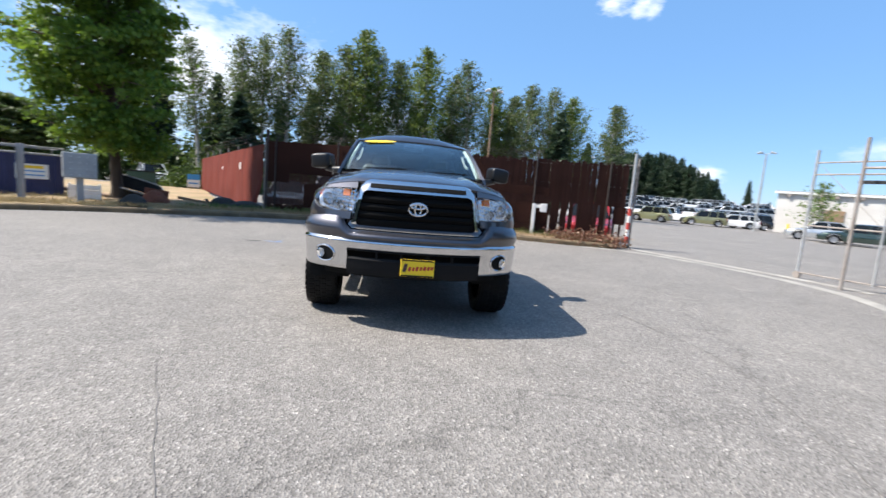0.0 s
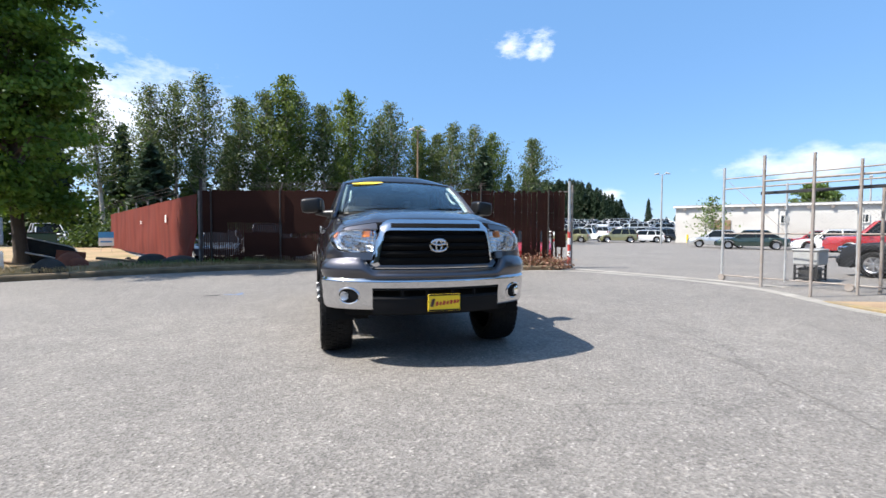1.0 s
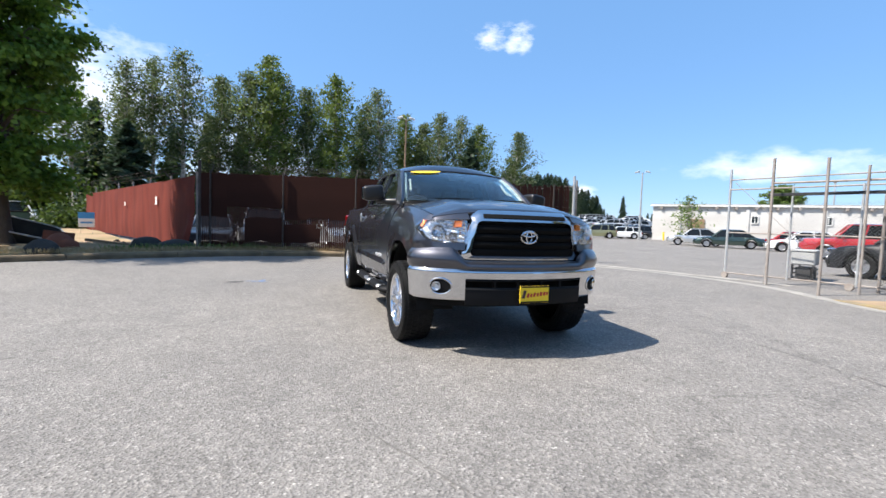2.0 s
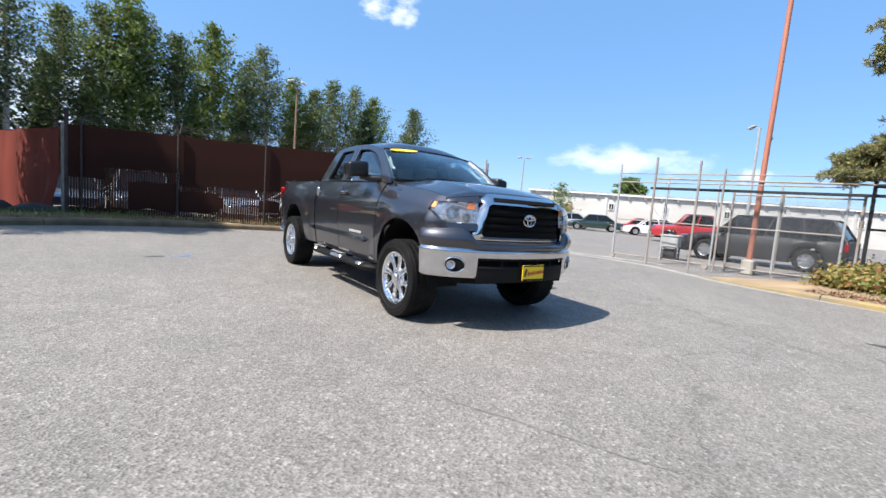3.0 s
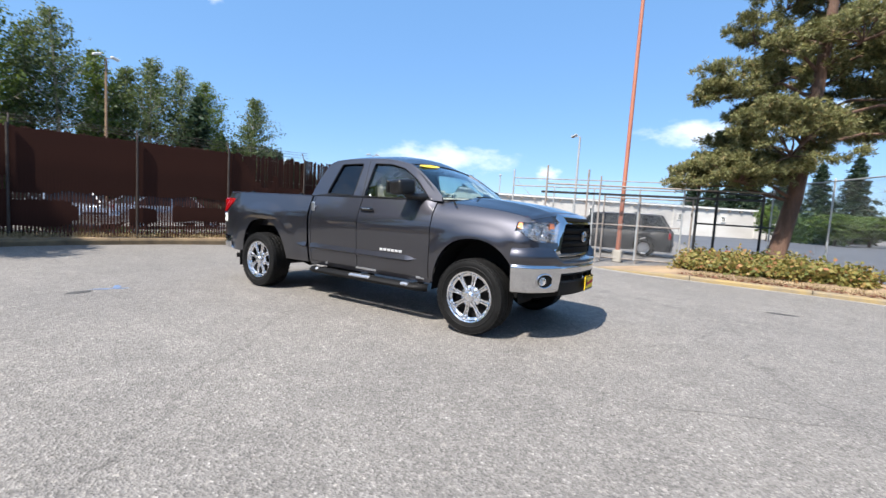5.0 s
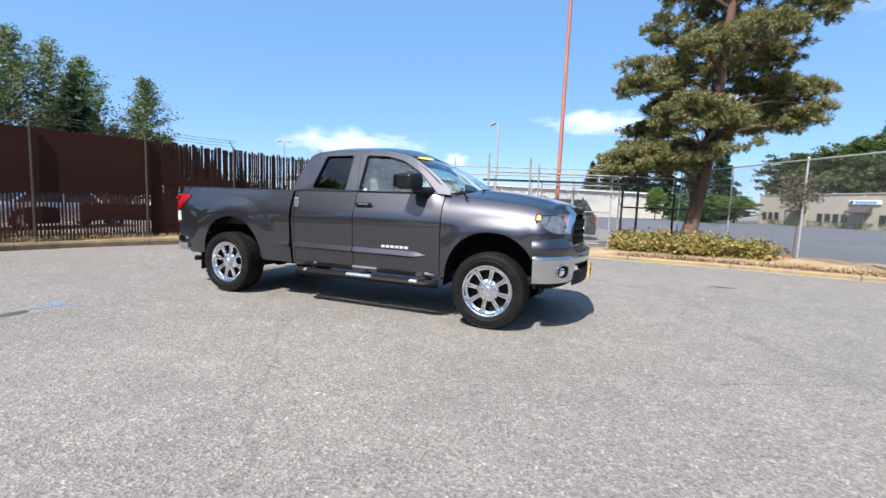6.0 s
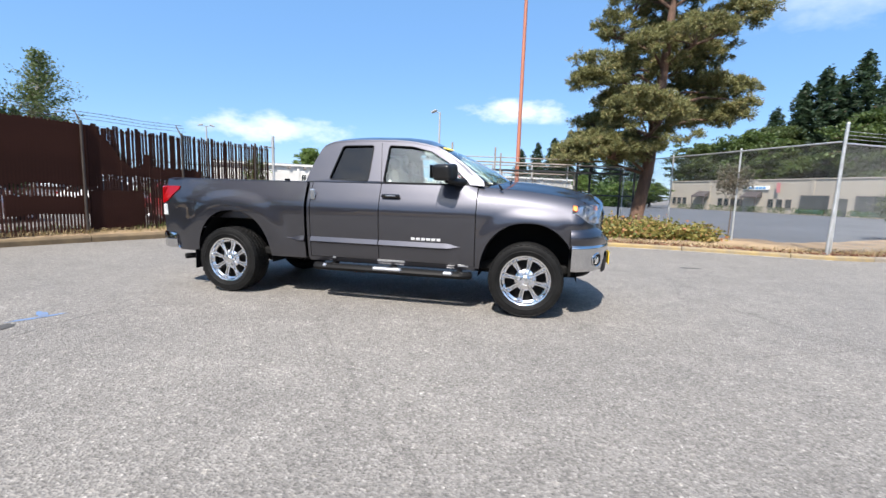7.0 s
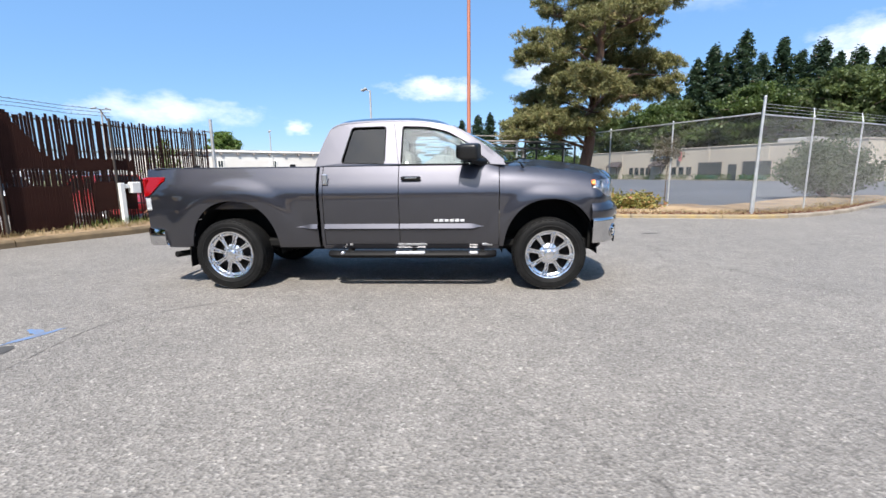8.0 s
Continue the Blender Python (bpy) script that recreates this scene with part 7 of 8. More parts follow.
    v = np.stack([c, c + dv * ln * 0.5 + bx * 0.012, c + dv * ln, c + dv * ln * 0.5 - bx * 0.012], axis=1).reshape(-1, 3)
    crown("crown", v, PINE_LEAF, t)
    return t


def thicket(name, label, line, height, depth, n, size, mat, seed, clump=1.0):
    """Undergrowth along a plan line, as one mass of leaves."""
    rng = np.random.default_rng(seed)
    pts = [np.array(p, float) for p in line]
    seg = [np.linalg.norm(b - a) for a, b in zip(pts, pts[1:])]
    L = sum(seg)
    m = int(n / 60)
    out = []
    for k in range(m):
        s = rng.uniform(0, L)
        i = 0
        while i < len(seg) - 1 and s > seg[i]:
            s -= seg[i]
            i += 1
        p = pts[i] + (pts[i + 1] - pts[i]) * min(s / seg[i], 1)
        hh = height * (0.55 + 0.45 * math.sin(p[0] * 0.9 + p[1] * 0.7 + seed) * rng.uniform(0.4, 1)) 
        c = np.array([p[0] + rng.uniform(-.5, .5) * depth, p[1] + rng.uniform(-.5, .5) * depth, max(0.1, hh * rng.uniform(0, 1) ** 0.8)])
        out.append(c + rng.normal(size=(60, 3)) * np.array([0.55, 0.55, 0.42]) * clump)
    v = np.concatenate(out)
    v[:, 2] = np.maximum(v[:, 2], 0.05)
    ob = new(name, leaf_mesh(name, leaf_quads(v, size, rng), mat))
    return tagged(ob, label, "shrubs", kind="stuff")


build_tan_building()
# the row of poplars behind the slatted fence: bearing from the first eye, rise of the top, distance
ROW = [(-22.0, 14.6, 44, 2), (-18.4, 15.4, 45, 2), (-15.6, 16.1, 46, 2), (-13.1, 17.2, 45, 2), (-9.6, 15.4, 47, 0), (-6.3, 16.2, 46, 1), (-4.0, 18.5, 45, 3), (-1.9, 16.6, 47, 2), (0.6, 15.7, 46, 0),
       (4.2, 17.3, 45, 3), (6.6, 14.6, 47, 1), (9.2, 16.4, 45, 2), (12.6, 13.8, 47, 3), (14.6, 12.6, 48, 0), (16.4, 14.2, 46, 1), (19.4, 14.0, 46, 2), (21.9, 12.8, 47, 3), (25.8, 11.9, 47, 0)]
kinds = [poplar(11, 14.0, 2.4, POPLAR_LEAF, "tall poplar with loose grey-green foliage behind the fence", 0.20, 7600, 0.34),
         poplar(12, 14.0, 2.6, POPLAR_LEAF, "tall poplar with loose grey-green foliage behind the fence", 0.20, 7800, 0.30),
         poplar(13, 14.0, 2.4, POPLAR_LEAF, "tall poplar with open grey-green foliage behind the fence", 0.19, 5200, 0.36),
         poplar(14, 14.0, 2.5, POPLAR_LIGHT, "tall poplar with bright yellow-green foliage behind the fence", 0.21, 8600, 0.26)]
EYE0 = Vector((-0.25, -4.81, 1.28))
used = set()
for az, el, dist, kd in ROW:
    H = 1.28 + dist * math.tan(radians(el))
    p = EYE0 + Vector((math.sin(radians(az)), math.cos(radians(az)), 0)) * dist
    k = H / 14.0
    m = pose(p.x, p.y, 0, random.uniform(-3.5, 3.5), random.uniform(-4, 4), random.uniform(0, 360)) @ Matrix.Diagonal((max(k, 0.85), max(k, 0.85), k, 1))
    if kd not in used:
        used.add(kd)
        kinds[kd].matrix_basis = m
        kinds[kd]["group"] = "row of poplars"
    else:
        q = copy_thing(kinds[kd], pose(0, 0, 0))
        q.matrix_basis = m
mp = maple(21, 13.5, 2.85, "broad green maple with a dense crown beside the kerb", dense=1.2)
sm = poplar(15, 5.0, 1.35, MID_LEAF, "small sparse green tree in front of the white warehouse", 0.24, 900, 0.08)
sm.matrix_basis = pose(38.6, 31.4, 0)
mp.matrix_basis = pose(-9.98, 12.47, 0.12, 8) @ Matrix.Diagonal((0.86, 0.90, 0.93, 1))
pn = pine(31, "leaning pine with olive tufted pads in the planted bed")
pn.matrix_basis = pose(11.15, -3.4, 0.15)

FIR_LABEL = "dark fir standing among the poplars"
f1 = fir(41, 10.0, 2.0, FIR_LABEL)
f1.matrix_basis = pose(-12.9, 34.0, 0) @ Matrix.Diagonal((1.35, 1.35, 0.80, 1))
f2 = fir(42, 10.0, 2.4, FIR_LABEL)
f2.matrix_basis = pose(15.2, 36.5, 0)
for x, y, k, kk in ((-15.2, 42, 1.15, 0), (-12.0, 44, 0.95, 1), (-6.2, 45, 1.05, 1), (-9.0, 43, 1.0, 0), (-17.5, 42, 1.1, 1), (-3.5, 44, 0.85, 0), (1.5, 45, 1.0, 1), (5.5, 44, 0.95, 0), (10.5, 44, 1.05, 0), (19.0, 46, 0.9, 1), (-22.0, 40, 1.2, 0), (22.3, 46, 0.85, 0), (12.8, 46.5, 1.0, 1)):
    q = copy_thing((f1, f2)[kk], pose(0, 0, 0))
    q.matrix_basis = pose(x, y, 0, 0, 0, random.uniform(0, 360)) @ Matrix.Diagonal((k, k, k, 1))
# far conifers: over the tan building and on the hill beyond the car lot
SPOTS = []
for az, el, dist in ((115.7, 11.8, 112), (117.2, 13.0, 112), (118.4, 12.0, 116), (119.9, 13.9, 112), (121.5, 11.6, 118), (123.1, 12.8, 113), (124.6, 11.4, 116), (126.1, 12.2, 112), (127.4, 10.8, 118), (128.8, 11.1, 112), (130.3, 10.6, 114),
                     (132.0, 11.3, 112), (134.0, 10.9, 112), (113.6, 9.6, 122), (136.0, 11.0, 112)):
    SPOTS.append((Vector((-6, 0.94, 0)), az, el, dist, 1.15))
rr = random.Random(8)
hill = curve([(26.5, 7.4), (33.5, 6.0), (36.0, 5.2), (37.5, 4.0), (38.8, 2.6), (40.0, 1.7), (47.0, 1.5)])
SPOTS.append((EYE0, 40.9, 4.0, 125, 0.7))
for k in range(44):
    az = lerp(26.5, 46.0, k / 43)
    el = hill(az) + rr.uniform(-0.6, 0.4)
    SPOTS.append((EYE0, az, el, rr.uniform(118, 150), rr.uniform(0.8, 1.3)))
for az, el, dist in ((89.5, 6.6, 105), (91.5, 7.2, 100), (93.0, 7.4, 104), (87.5, 5.8, 110), (95.5, 6.8, 100), (98.5, 7.0, 96), (101.0, 7.6, 100)):
    SPOTS.append((Vector((-6, 0.94, 0)), az, el, dist, 1.3))
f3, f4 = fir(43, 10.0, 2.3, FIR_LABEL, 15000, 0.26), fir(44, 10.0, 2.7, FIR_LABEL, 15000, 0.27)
far_firs = []
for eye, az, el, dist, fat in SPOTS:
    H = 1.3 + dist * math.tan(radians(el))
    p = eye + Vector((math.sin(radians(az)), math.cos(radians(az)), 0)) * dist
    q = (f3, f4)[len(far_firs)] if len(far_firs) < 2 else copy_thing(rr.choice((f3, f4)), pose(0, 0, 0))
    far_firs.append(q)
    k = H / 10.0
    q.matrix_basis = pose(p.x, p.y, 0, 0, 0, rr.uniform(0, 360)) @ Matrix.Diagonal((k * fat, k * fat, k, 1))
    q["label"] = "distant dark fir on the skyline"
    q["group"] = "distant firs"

# broad trees over the roofs and on the lot
b1 = maple(22, 9.0, 4.2, "round green tree beyond the white warehouse", MID_LEAF, 0.26, 0.4)
b2 = maple(23, 9.0, 4.2, "broad dark tree behind the tan building", DARK_LEAF, 0.26, 0.4)
b3 = maple(24, 9.0, 4.2, "broad fresh green tree over the tan roof", OLIVE_LEAF, 0.24, 0.5)
b3.matrix_basis = pose(96, -44, 0, 0, 0, 200) @ Matrix.Diagonal((1.8, 1.8, 2.0, 1))
b2.matrix_basis = pose(90, -38, 0) @ Matrix.Diagonal((1.7, 1.7, 1.8, 1))
b1.matrix_basis = pose(68.6, 41.7, 0) @ Matrix.Diagonal((0.76, 0.76, 1.06, 1))
for x, y, k, kz, lab in ((70.0, -6.0, 0.40, 0.60, "narrow green tree in the far car park"), (66.0, -12.6, 0.7, 0.48, "round green tree in the far car park"), (74.0, -17.2, 0.8, 0.50, "round green tree in the far car park"),
                         (82, -52, 1.8, 2.1, "broad tree behind the tan building"), (70, -60, 1.8, 2.1, "broad fresh green tree over the tan roof"), (104, -34, 1.7, 1.7, "broad fresh green tree over the tan roof"),
                         (60, -66, 1.8, 2.0, "broad tree behind the tan building"), (-27, 30, 1.0, 0.7, "broad tree beyond the sandy yard"), (-30, 19, 1.2, 0.9, "broad tree beyond the sandy yard")):
    q = copy_thing(b3 if "fresh" in lab else b2 if "behind" in lab or "beyond" in lab or "dark" in lab else b1, pose(0, 0, 0))
    q.matrix_basis = pose(x, y, 0, 0, 0, x * 7 % 360) @ Matrix.Diagonal((k, k, kz, 1))
    q["label"] = lab
thicket("undergrowth", "dense dark green undergrowth behind the slatted fence", [(-34, 38), (-18, 39), (-6, 42), (8, 44), (24, 46)], 5.4, 3.0, 42000, 0.42, SHRUB_LEAF, 3)
heap = thicket("leaf_litter", "heap of dry brown leaves at the foot of the slatted fence", [(5.1, 8.86), (6.0, 8.60), (6.9, 8.36)], 0.26, 0.5, 5400, 0.085, LITTER, 9, 0.3)
heap["category"] = "litter"
thicket("undergrowth", "tangled green shrubs where the red fence ends", [(-15.5, 28.5), (-13.5, 30.5), (-10.0, 31.5)], 2.8, 1.6, 7000, 0.22, SHRUB_LEAF, 4)
thicket("undergrowth", "green shrubs behind the far car park", [(70, -11), (92, -14), (108, -22)], 4.5, 4.0, 14000, 0.5, SHRUB_LEAF, 5, 1.5)


def ground_cover():
    """The planted bed: low leaves in green, yellow and red."""
    rng = np.random.default_rng(9)
    n = 1500
    c = np.stack([rng.uniform(8.0, 12.2, n), rng.uniform(-5.6, -1.15, n)], axis=1)
    keep = (c[:, 0] > 7.75 + 0.55 * np.abs((c[:, 1] + 2.9) / 2.3) ** 3) & (c[:, 1] > -5.3 + 0.35 * (c[:, 0] - 8))
    c = c[keep]
    hh = 0.28 + 0.12 * np.sin(c[:, 0] * 3.1) * np.cos(c[:, 1] * 2.7) + rng.uniform(-0.1, 0.12, len(c))
    out = []
    for (x, y), h in zip(c, hh):
        m = 26
        p = np.array([x, y, 0.2 + h * 0.5]) + rng.normal(size=(m, 3)) * np.array([0.11, 0.11, h * 0.30])
        out.append(p)
    p = np.concatenate(out)
    p[:, 2] = np.maximum(p[:, 2], 0.2)
    ob = new("ground_cover", leaf_mesh("ground_cover", leaf_quads(p, 0.10, rng, 0.7, 0.3), HEDGE_LEAF))
    tagged(ob, "low ground cover with green, yellow and reddish leaves round the pine", "shrubs", kind="stuff")


ground_cover()


def bush(x, y, r, h, n, label, mat=BUSH_LEAF, seed=3):
    rng = np.random.default_rng(seed)
    t = thing("bush", label, "bush", pose(x, y, 0.1))
    stems, pts = Geo(), []
    for k in range(60):
        a, u = rng.uniform(0, 6.28), rng.uniform(0.2, 1)
        e = np.array([math.cos(a) * r * u, math.sin(a) * r * u, h * (1 - 0.55 * u * u) * rng.uniform(0.7, 1.05)])
        stems.tube([(0, 0, 0), tuple(e * 0.5 + np.array([0, 0, 0.15])), tuple(e)], [0.025, 0.016, 0.006], 4, False)
        m = n // 60
        q = rng.uniform(0.35, 1.05, m)[:, None] * e
        pts.append(q + rng.normal(size=(m, 3)) * 0.15)
    part("branchwork", stems, BARK, t, smooth=0)
    p = np.concatenate(pts)
    p[:, 2] = np.maximum(p[:, 2], 0.05)
    crown("leaves", leaf_quads(p, 0.115, rng, 0.6), mat, t)


bush(14.2, -14.6, 1.9, 2.45, 24000, "tall grey-green bush behind the chain-link fence")
bush(16.2, -20.3, 0.95, 1.5, 5000, "pale flowering bush behind the chain-link fence", PALE_BUSH, 6)


def fence_vine(x, y, z, w, h):
    """A dry tangle of stems and leaves caught on a fence post."""
    rng = np.random.default_rng(17)
    t = thing("vine", "dry grey-brown vine tangled round a fence post", "vine")
    stems, pts = Geo(), []
    stems.tube([(x + 0.05, y + 0.05, 0.1), (x + 0.09, y + 0.03, z * 0.5), (x + 0.04, y, z)], [0.02, 0.016, 0.012], 5, False)
    for k in range(46):
        d = rng.normal(size=3)
        d /= np.linalg.norm(d)
        e = np.array([x + 0.12, y + 0.04, z]) + d * np.array([w * 0.5, w * 0.5, h * 0.5]) * rng.uniform(0.5, 1.05)
        stems.tube([(x + 0.05, y, z - 0.1), tuple((e + np.array([x, y, z])) / 2 + rng.normal(size=3) * 0.05), tuple(e)], [0.010, 0.007, 0.003], 4, False)
        pts.append(e + rng.normal(size=(46, 3)) * np.array([0.10, 0.10, 0.08]))
    part("branchwork", stems, BARK, t, smooth=0)
    crown("leaves", leaf_quads(np.concatenate(pts), 0.055, rng, 0.6), VINE_LEAF, t)


fence_vine(9.26, -5.76, 2.0, 1.0, 0.85)


def tufts(name, label, line, width, offset, n, mat, seed, h=0.16, lo=0.0, hi=1.0, soil=VERGE):
    """Grass blades along a kerb line."""
    rng = np.random.default_rng(seed)
    line = line[int(lo * (len(line) - 1)):int(hi * (len(line) - 1)) + 1]
    v = []
    for k in range(n):
        i = rng.integers(0, len(line) - 1)
        p, q = line[i], line[i + 1]
        d = (q - p).normalized()
        left = Vector((-d.y, d.x, 0))
        c = p.lerp(q, rng.uniform()) + left * (offset + width * rng.uniform() ** 1.3)
        hh = h * rng.uniform(0.4, 1.3)
        a = rng.uniform(0, 6.28)
        ln = Vector((math.cos(a), math.sin(a), 0))
        b = Vector((-ln.y, ln.x, 0)) * 0.006
        z = soil + 0.01
        base = Vector((c.x, c.y, z))
        tip = base + ln * hh * rng.uniform(0.1, 0.9) + Vector((0, 0, hh))
        mid = base.lerp(tip, 0.5) + Vector((0, 0, hh * 0.12))
        v += [base, mid + b, tip, mid - b]
    ob = new(name, leaf_mesh(name, np.array([tuple(q) for q in v]), mat))
    return tagged(ob, label, "grass", kind="stuff")


def litter(name, label, line, width, offset, n, seed, lo, hi, soil):
    """Bark scraps and fallen leaves on the soil behind a kerb."""
    rng = np.random.default_rng(seed)
    line = line[int(lo * (len(line) - 1)):int(hi * (len(line) - 1)) + 1]
    c = []
    for k in range(n):
        i = rng.integers(0, len(line) - 1)
        p, q = line[i], line[i + 1]
        d = (q - p).normalized()
        c.append(tuple(p.lerp(q, rng.uniform()) + Vector((-d.y, d.x, 0)) * (offset + width * rng.uniform() ** 1.2) + Vector((0, 0, soil + rng.uniform(0.005, 0.05)))))
    ob = new(name, leaf_mesh(name, leaf_quads(np.array(c), 0.075, rng, 0.5, 0.75), LITTER))
    return tagged(ob, label, "litter", kind="stuff")


litter("bark_litter", "reddish bark scraps and dead leaves on the verge", east_line, 1.3, 0.12, 8000, 8, 0.10, 0.80, 0.10)
tufts("dry_grass", "dry straw-coloured grass on the verge under the slatted fence", north_line, 1.0, 0.15, 9000, STRAW, 1, 0.13, 0.45, 1.0)
tufts("weeds", "green weeds at the foot of the slatted fence", north_line, 0.45, 0.62, 2600, WEEDS, 2, 0.20, 0.60, 1.0)
tufts("dry_grass", "dry yellow grass behind the painted kerb", east_line, 1.0, 0.2, 5000, STRAW, 3, 0.09, 0.12, 0.85, 0.105)
tufts("dry_grass", "dry grass and litter on the sandy soil", north_line, 5.0, 0.2, 6000, STRAW, 4, 0.12, 0.18, 0.55)


# ---- parked cars ----
CAR_GLASS = plain("car_window", (0.008, 0.010, 0.011), 0.04, spec=0.35)
CAR_TRIM = plain("car_trim", (0.03, 0.03, 0.03), 0.6)


def build_car(label, kind, mat, L, W, H, category="car"):
    """A parked car, centre at the origin, front towards -y."""
    c = thing({"suv": "parked_suv", "pickup": "parked_pickup", "van": "parked_van"}.get(kind, "parked_car"), label, category)
    fy, ry = -L / 2, L / 2
    wf, wr, R = fy + L * 0.19, ry - L * 0.20, (0.36 if kind in ("suv", "pickup") else 0.32)
    low, belt = 0.24 if kind != "pickup" else 0.36, H * 0.60
    if kind == "van":
        belt = H * 0.52
    hoodz = belt - 0.03
    # deck height along the car
    if kind == "sedan":
        deck = curve([(0, 0.52), (0.06, hoodz - 0.14), (0.27, hoodz), (0.5, belt), (0.84, belt), (1.0, belt - 0.12)])
        roof = [(0.27, 0), (0.40, 1), (0.68, 1), (0.86, 0)]
    elif kind == "pickup":
        deck = curve([(0, 0.85), (0.03, hoodz - 0.06), (0.26, hoodz), (0.5, belt), (1.0, belt)])
        roof = [(0.25, 0), (0.36, 1), (0.58, 1), (0.63, 0)]
    else:
        deck = curve([(0, 0.60), (0.05, hoodz - 0.12), (0.25, hoodz), (0.5, belt), (1.0, belt)])
        roof = [(0.24, 0), (0.37, 1), (0.90, 1), (0.985, 0)]
    hw = lambda t: W / 2 * (1 - 0.20 * max(0, 1 - t / 0.10) ** 2 - 0.14 * max(0, (t - 0.92) / 0.08) ** 2)

    def under(y):
        z = low
        for yc in (wf, wr):
            d = abs(y - yc) / (R * 1.2)
            if d < 1:
                z = max(z, R + R * 1.18 * math.sqrt(1 - d * d))
        return z
    ts = sorted(set([round(v, 4) for v in span(0, 1, 30)] + [round((yc + R * 1.2 * s - fy) / L, 4) for yc in (wf, wr) for s in (-1, -0.995, -0.9, -0.6, 0, 0.6, 0.9, 0.995, 1)]))
    g = Geo()
    n = 0
    for t in ts:
        y = fy + L * t
        w, zt, zb = hw(t), deck(t), under(y)
        ring = [(0, zb + 0.02), (w * 0.80, zb), (w * 0.97, zb + 0.02), (w, lerp(zb, zt, 0.45)), (w * 0.985, lerp(zb, zt, 0.75)), (w * 0.93, zt - 0.02), (w * 0.86, zt), (0, zt + 0.03)]
        pts = ring + [(-x, z) for x, z in ring[-2:0:-1]]
        n = len(pts)
        g.v += [(x, y, z) for x, z in pts]
    for i in range(len(ts) - 1):
        for k in range(n):
            k2 = (k + 1) % n
            g.f.append((i * n + k, i * n + k2, (i + 1) * n + k2, (i + 1) * n + k))
    g.f.append(tuple(range(n)))
    g.f.append(tuple((len(ts) - 1) * n + k for k in range(n))[::-1])
    part("body", g, mat, c, smooth=38)
    # glasshouse: dark glass hull, painted roof and pillars
    (t0, _), (t1, _), (t2, _), (t3, _) = roof
    wb, wt = W / 2 * 0.86, W / 2 * 0.70
    yb0, yt0, yt1, yb1 = (fy + L * t for t in (t0, t1, t2, t3))
    g = Geo().add([(-wb, yb0, belt - 0.02), (wb, yb0, belt - 0.02), (wb, yb1, belt - 0.02), (-wb, yb1, belt - 0.02), (-wt, yt0, H - 0.05), (wt, yt0, H - 0.05), (wt, yt1, H - 0.05), (-wt, yt1, H - 0.05)],
                  [(0, 1, 5, 4), (1, 2, 6, 5), (2, 3, 7, 6), (3, 0, 4, 7), (4, 5, 6, 7)])
    part("glasshouse", g, CAR_GLASS, c, smooth=0)
    g = Geo().grid(lambda u, s: (s * (wt + 0.02), lerp(yt0 - 0.04, yt1 + 0.04, u), H - 0.06 + 0.06 * (1 - s * s) * (1 - (2 * u - 1) ** 4 * 0.4)), span(0, 1, 8), span(-1, 1, 8), True)
    part("roof", g, mat, c, thick=0.03)
    for s in (-1, 1):
        pil = [((wb, yb0), (wt, yt0)), ((wb, yb1), (wt, yt1))]
        if kind != "pickup":
            mids = (0.42, 0.72) if kind == "suv" else (0.48,)
        else:
            mids = (0.5,)
        for q in mids:
            pil.append(((wb, lerp(yb0, yb1, q)), (wt, lerp(yt0, yt1, q))))
        for (xb, yb), (xt, yt) in pil:
            part("pillar", Geo().tube([(s * xb * 1.005, yb, belt - 0.02), (s * xt * 1.005, yt, H - 0.05)], 0.038, 6), mat, c)
        part("headlight", Geo().box((s * W * 0.36, fy + 0.10, deck(0.05) - 0.10), (W * 0.18, 0.16, 0.15), 0.03), LAMP_GLASS, c)
        part("rear_light", Geo().box((s * W * 0.42, ry - 0.06, belt - 0.16), (W * 0.10, 0.10, 0.26), 0.03), TAIL_RED, c)
        part("mirror", Geo().box((s * (W / 2 + 0.06), yb0 + 0.28, belt + 0.06), (0.16, 0.10, 0.12), 0.03), mat, c)
        for k in range(2):
            part("handle", Geo().box((s * (W / 2 * 0.985 + 0.005), lerp(yb0, yb1, 0.44 + 0.28 * k), belt - 0.13), (0.02, 0.16, 0.03), 0.008), mat, c)
        for yc in (wf, wr):
            w = new("wheel")
            w.parent = c
            w.matrix_basis = pose(s * (W / 2 - 0.12), yc, R, 0, 90 * s, 0)
            part("tyre", Geo().lathe([(R * 0.62, -0.10), (R * 0.9, -0.11), (R, -0.09), (R, 0.09), (R * 0.9, 0.11), (R * 0.62, 0.10)], 22, closed=True), TYRE, w)
            rim = Geo().lathe([(R * 0.64, 0.09), (R * 0.56, 0.07), (R * 0.5, 0.03)], 20)
            for k in range(7):
                rim.box((R * 0.33, 0, 0.06), (R * 0.6, 0.06, 0.03), 0.006, pose(0, 0, 0, 0, 0, k * 360 / 7))
            rim.lathe([(R * 0.14, 0.05), (R * 0.13, 0.085), (0, 0.09)], 10)
            rim.disc(R * 0.6, 18, pose(0, 0, 0.0))
            part("rim", rim, DULL_CHROME, w)
    part("front_bumper", Geo().box((0, fy + 0.05, 0.46), (W * 0.90, 0.16, 0.24), 0.06), mat if kind != "pickup" else CHROME, c)
    part("rear_bumper", Geo().box((0, ry - 0.04, 0.50), (W * 0.92, 0.16, 0.22), 0.06), mat if kind != "pickup" else CHROME, c)
    part("grille", Geo().box((0, fy + 0.03, deck(0.04) - 0.13), (W * 0.42, 0.08, 0.17), 0.02), CAR_TRIM, c)
    g = Geo().box((0, 0, 0.34), (W * 0.8, L * 0.9, 0.14), 0.03)
    part("underbody", g, UNDERBODY, c)
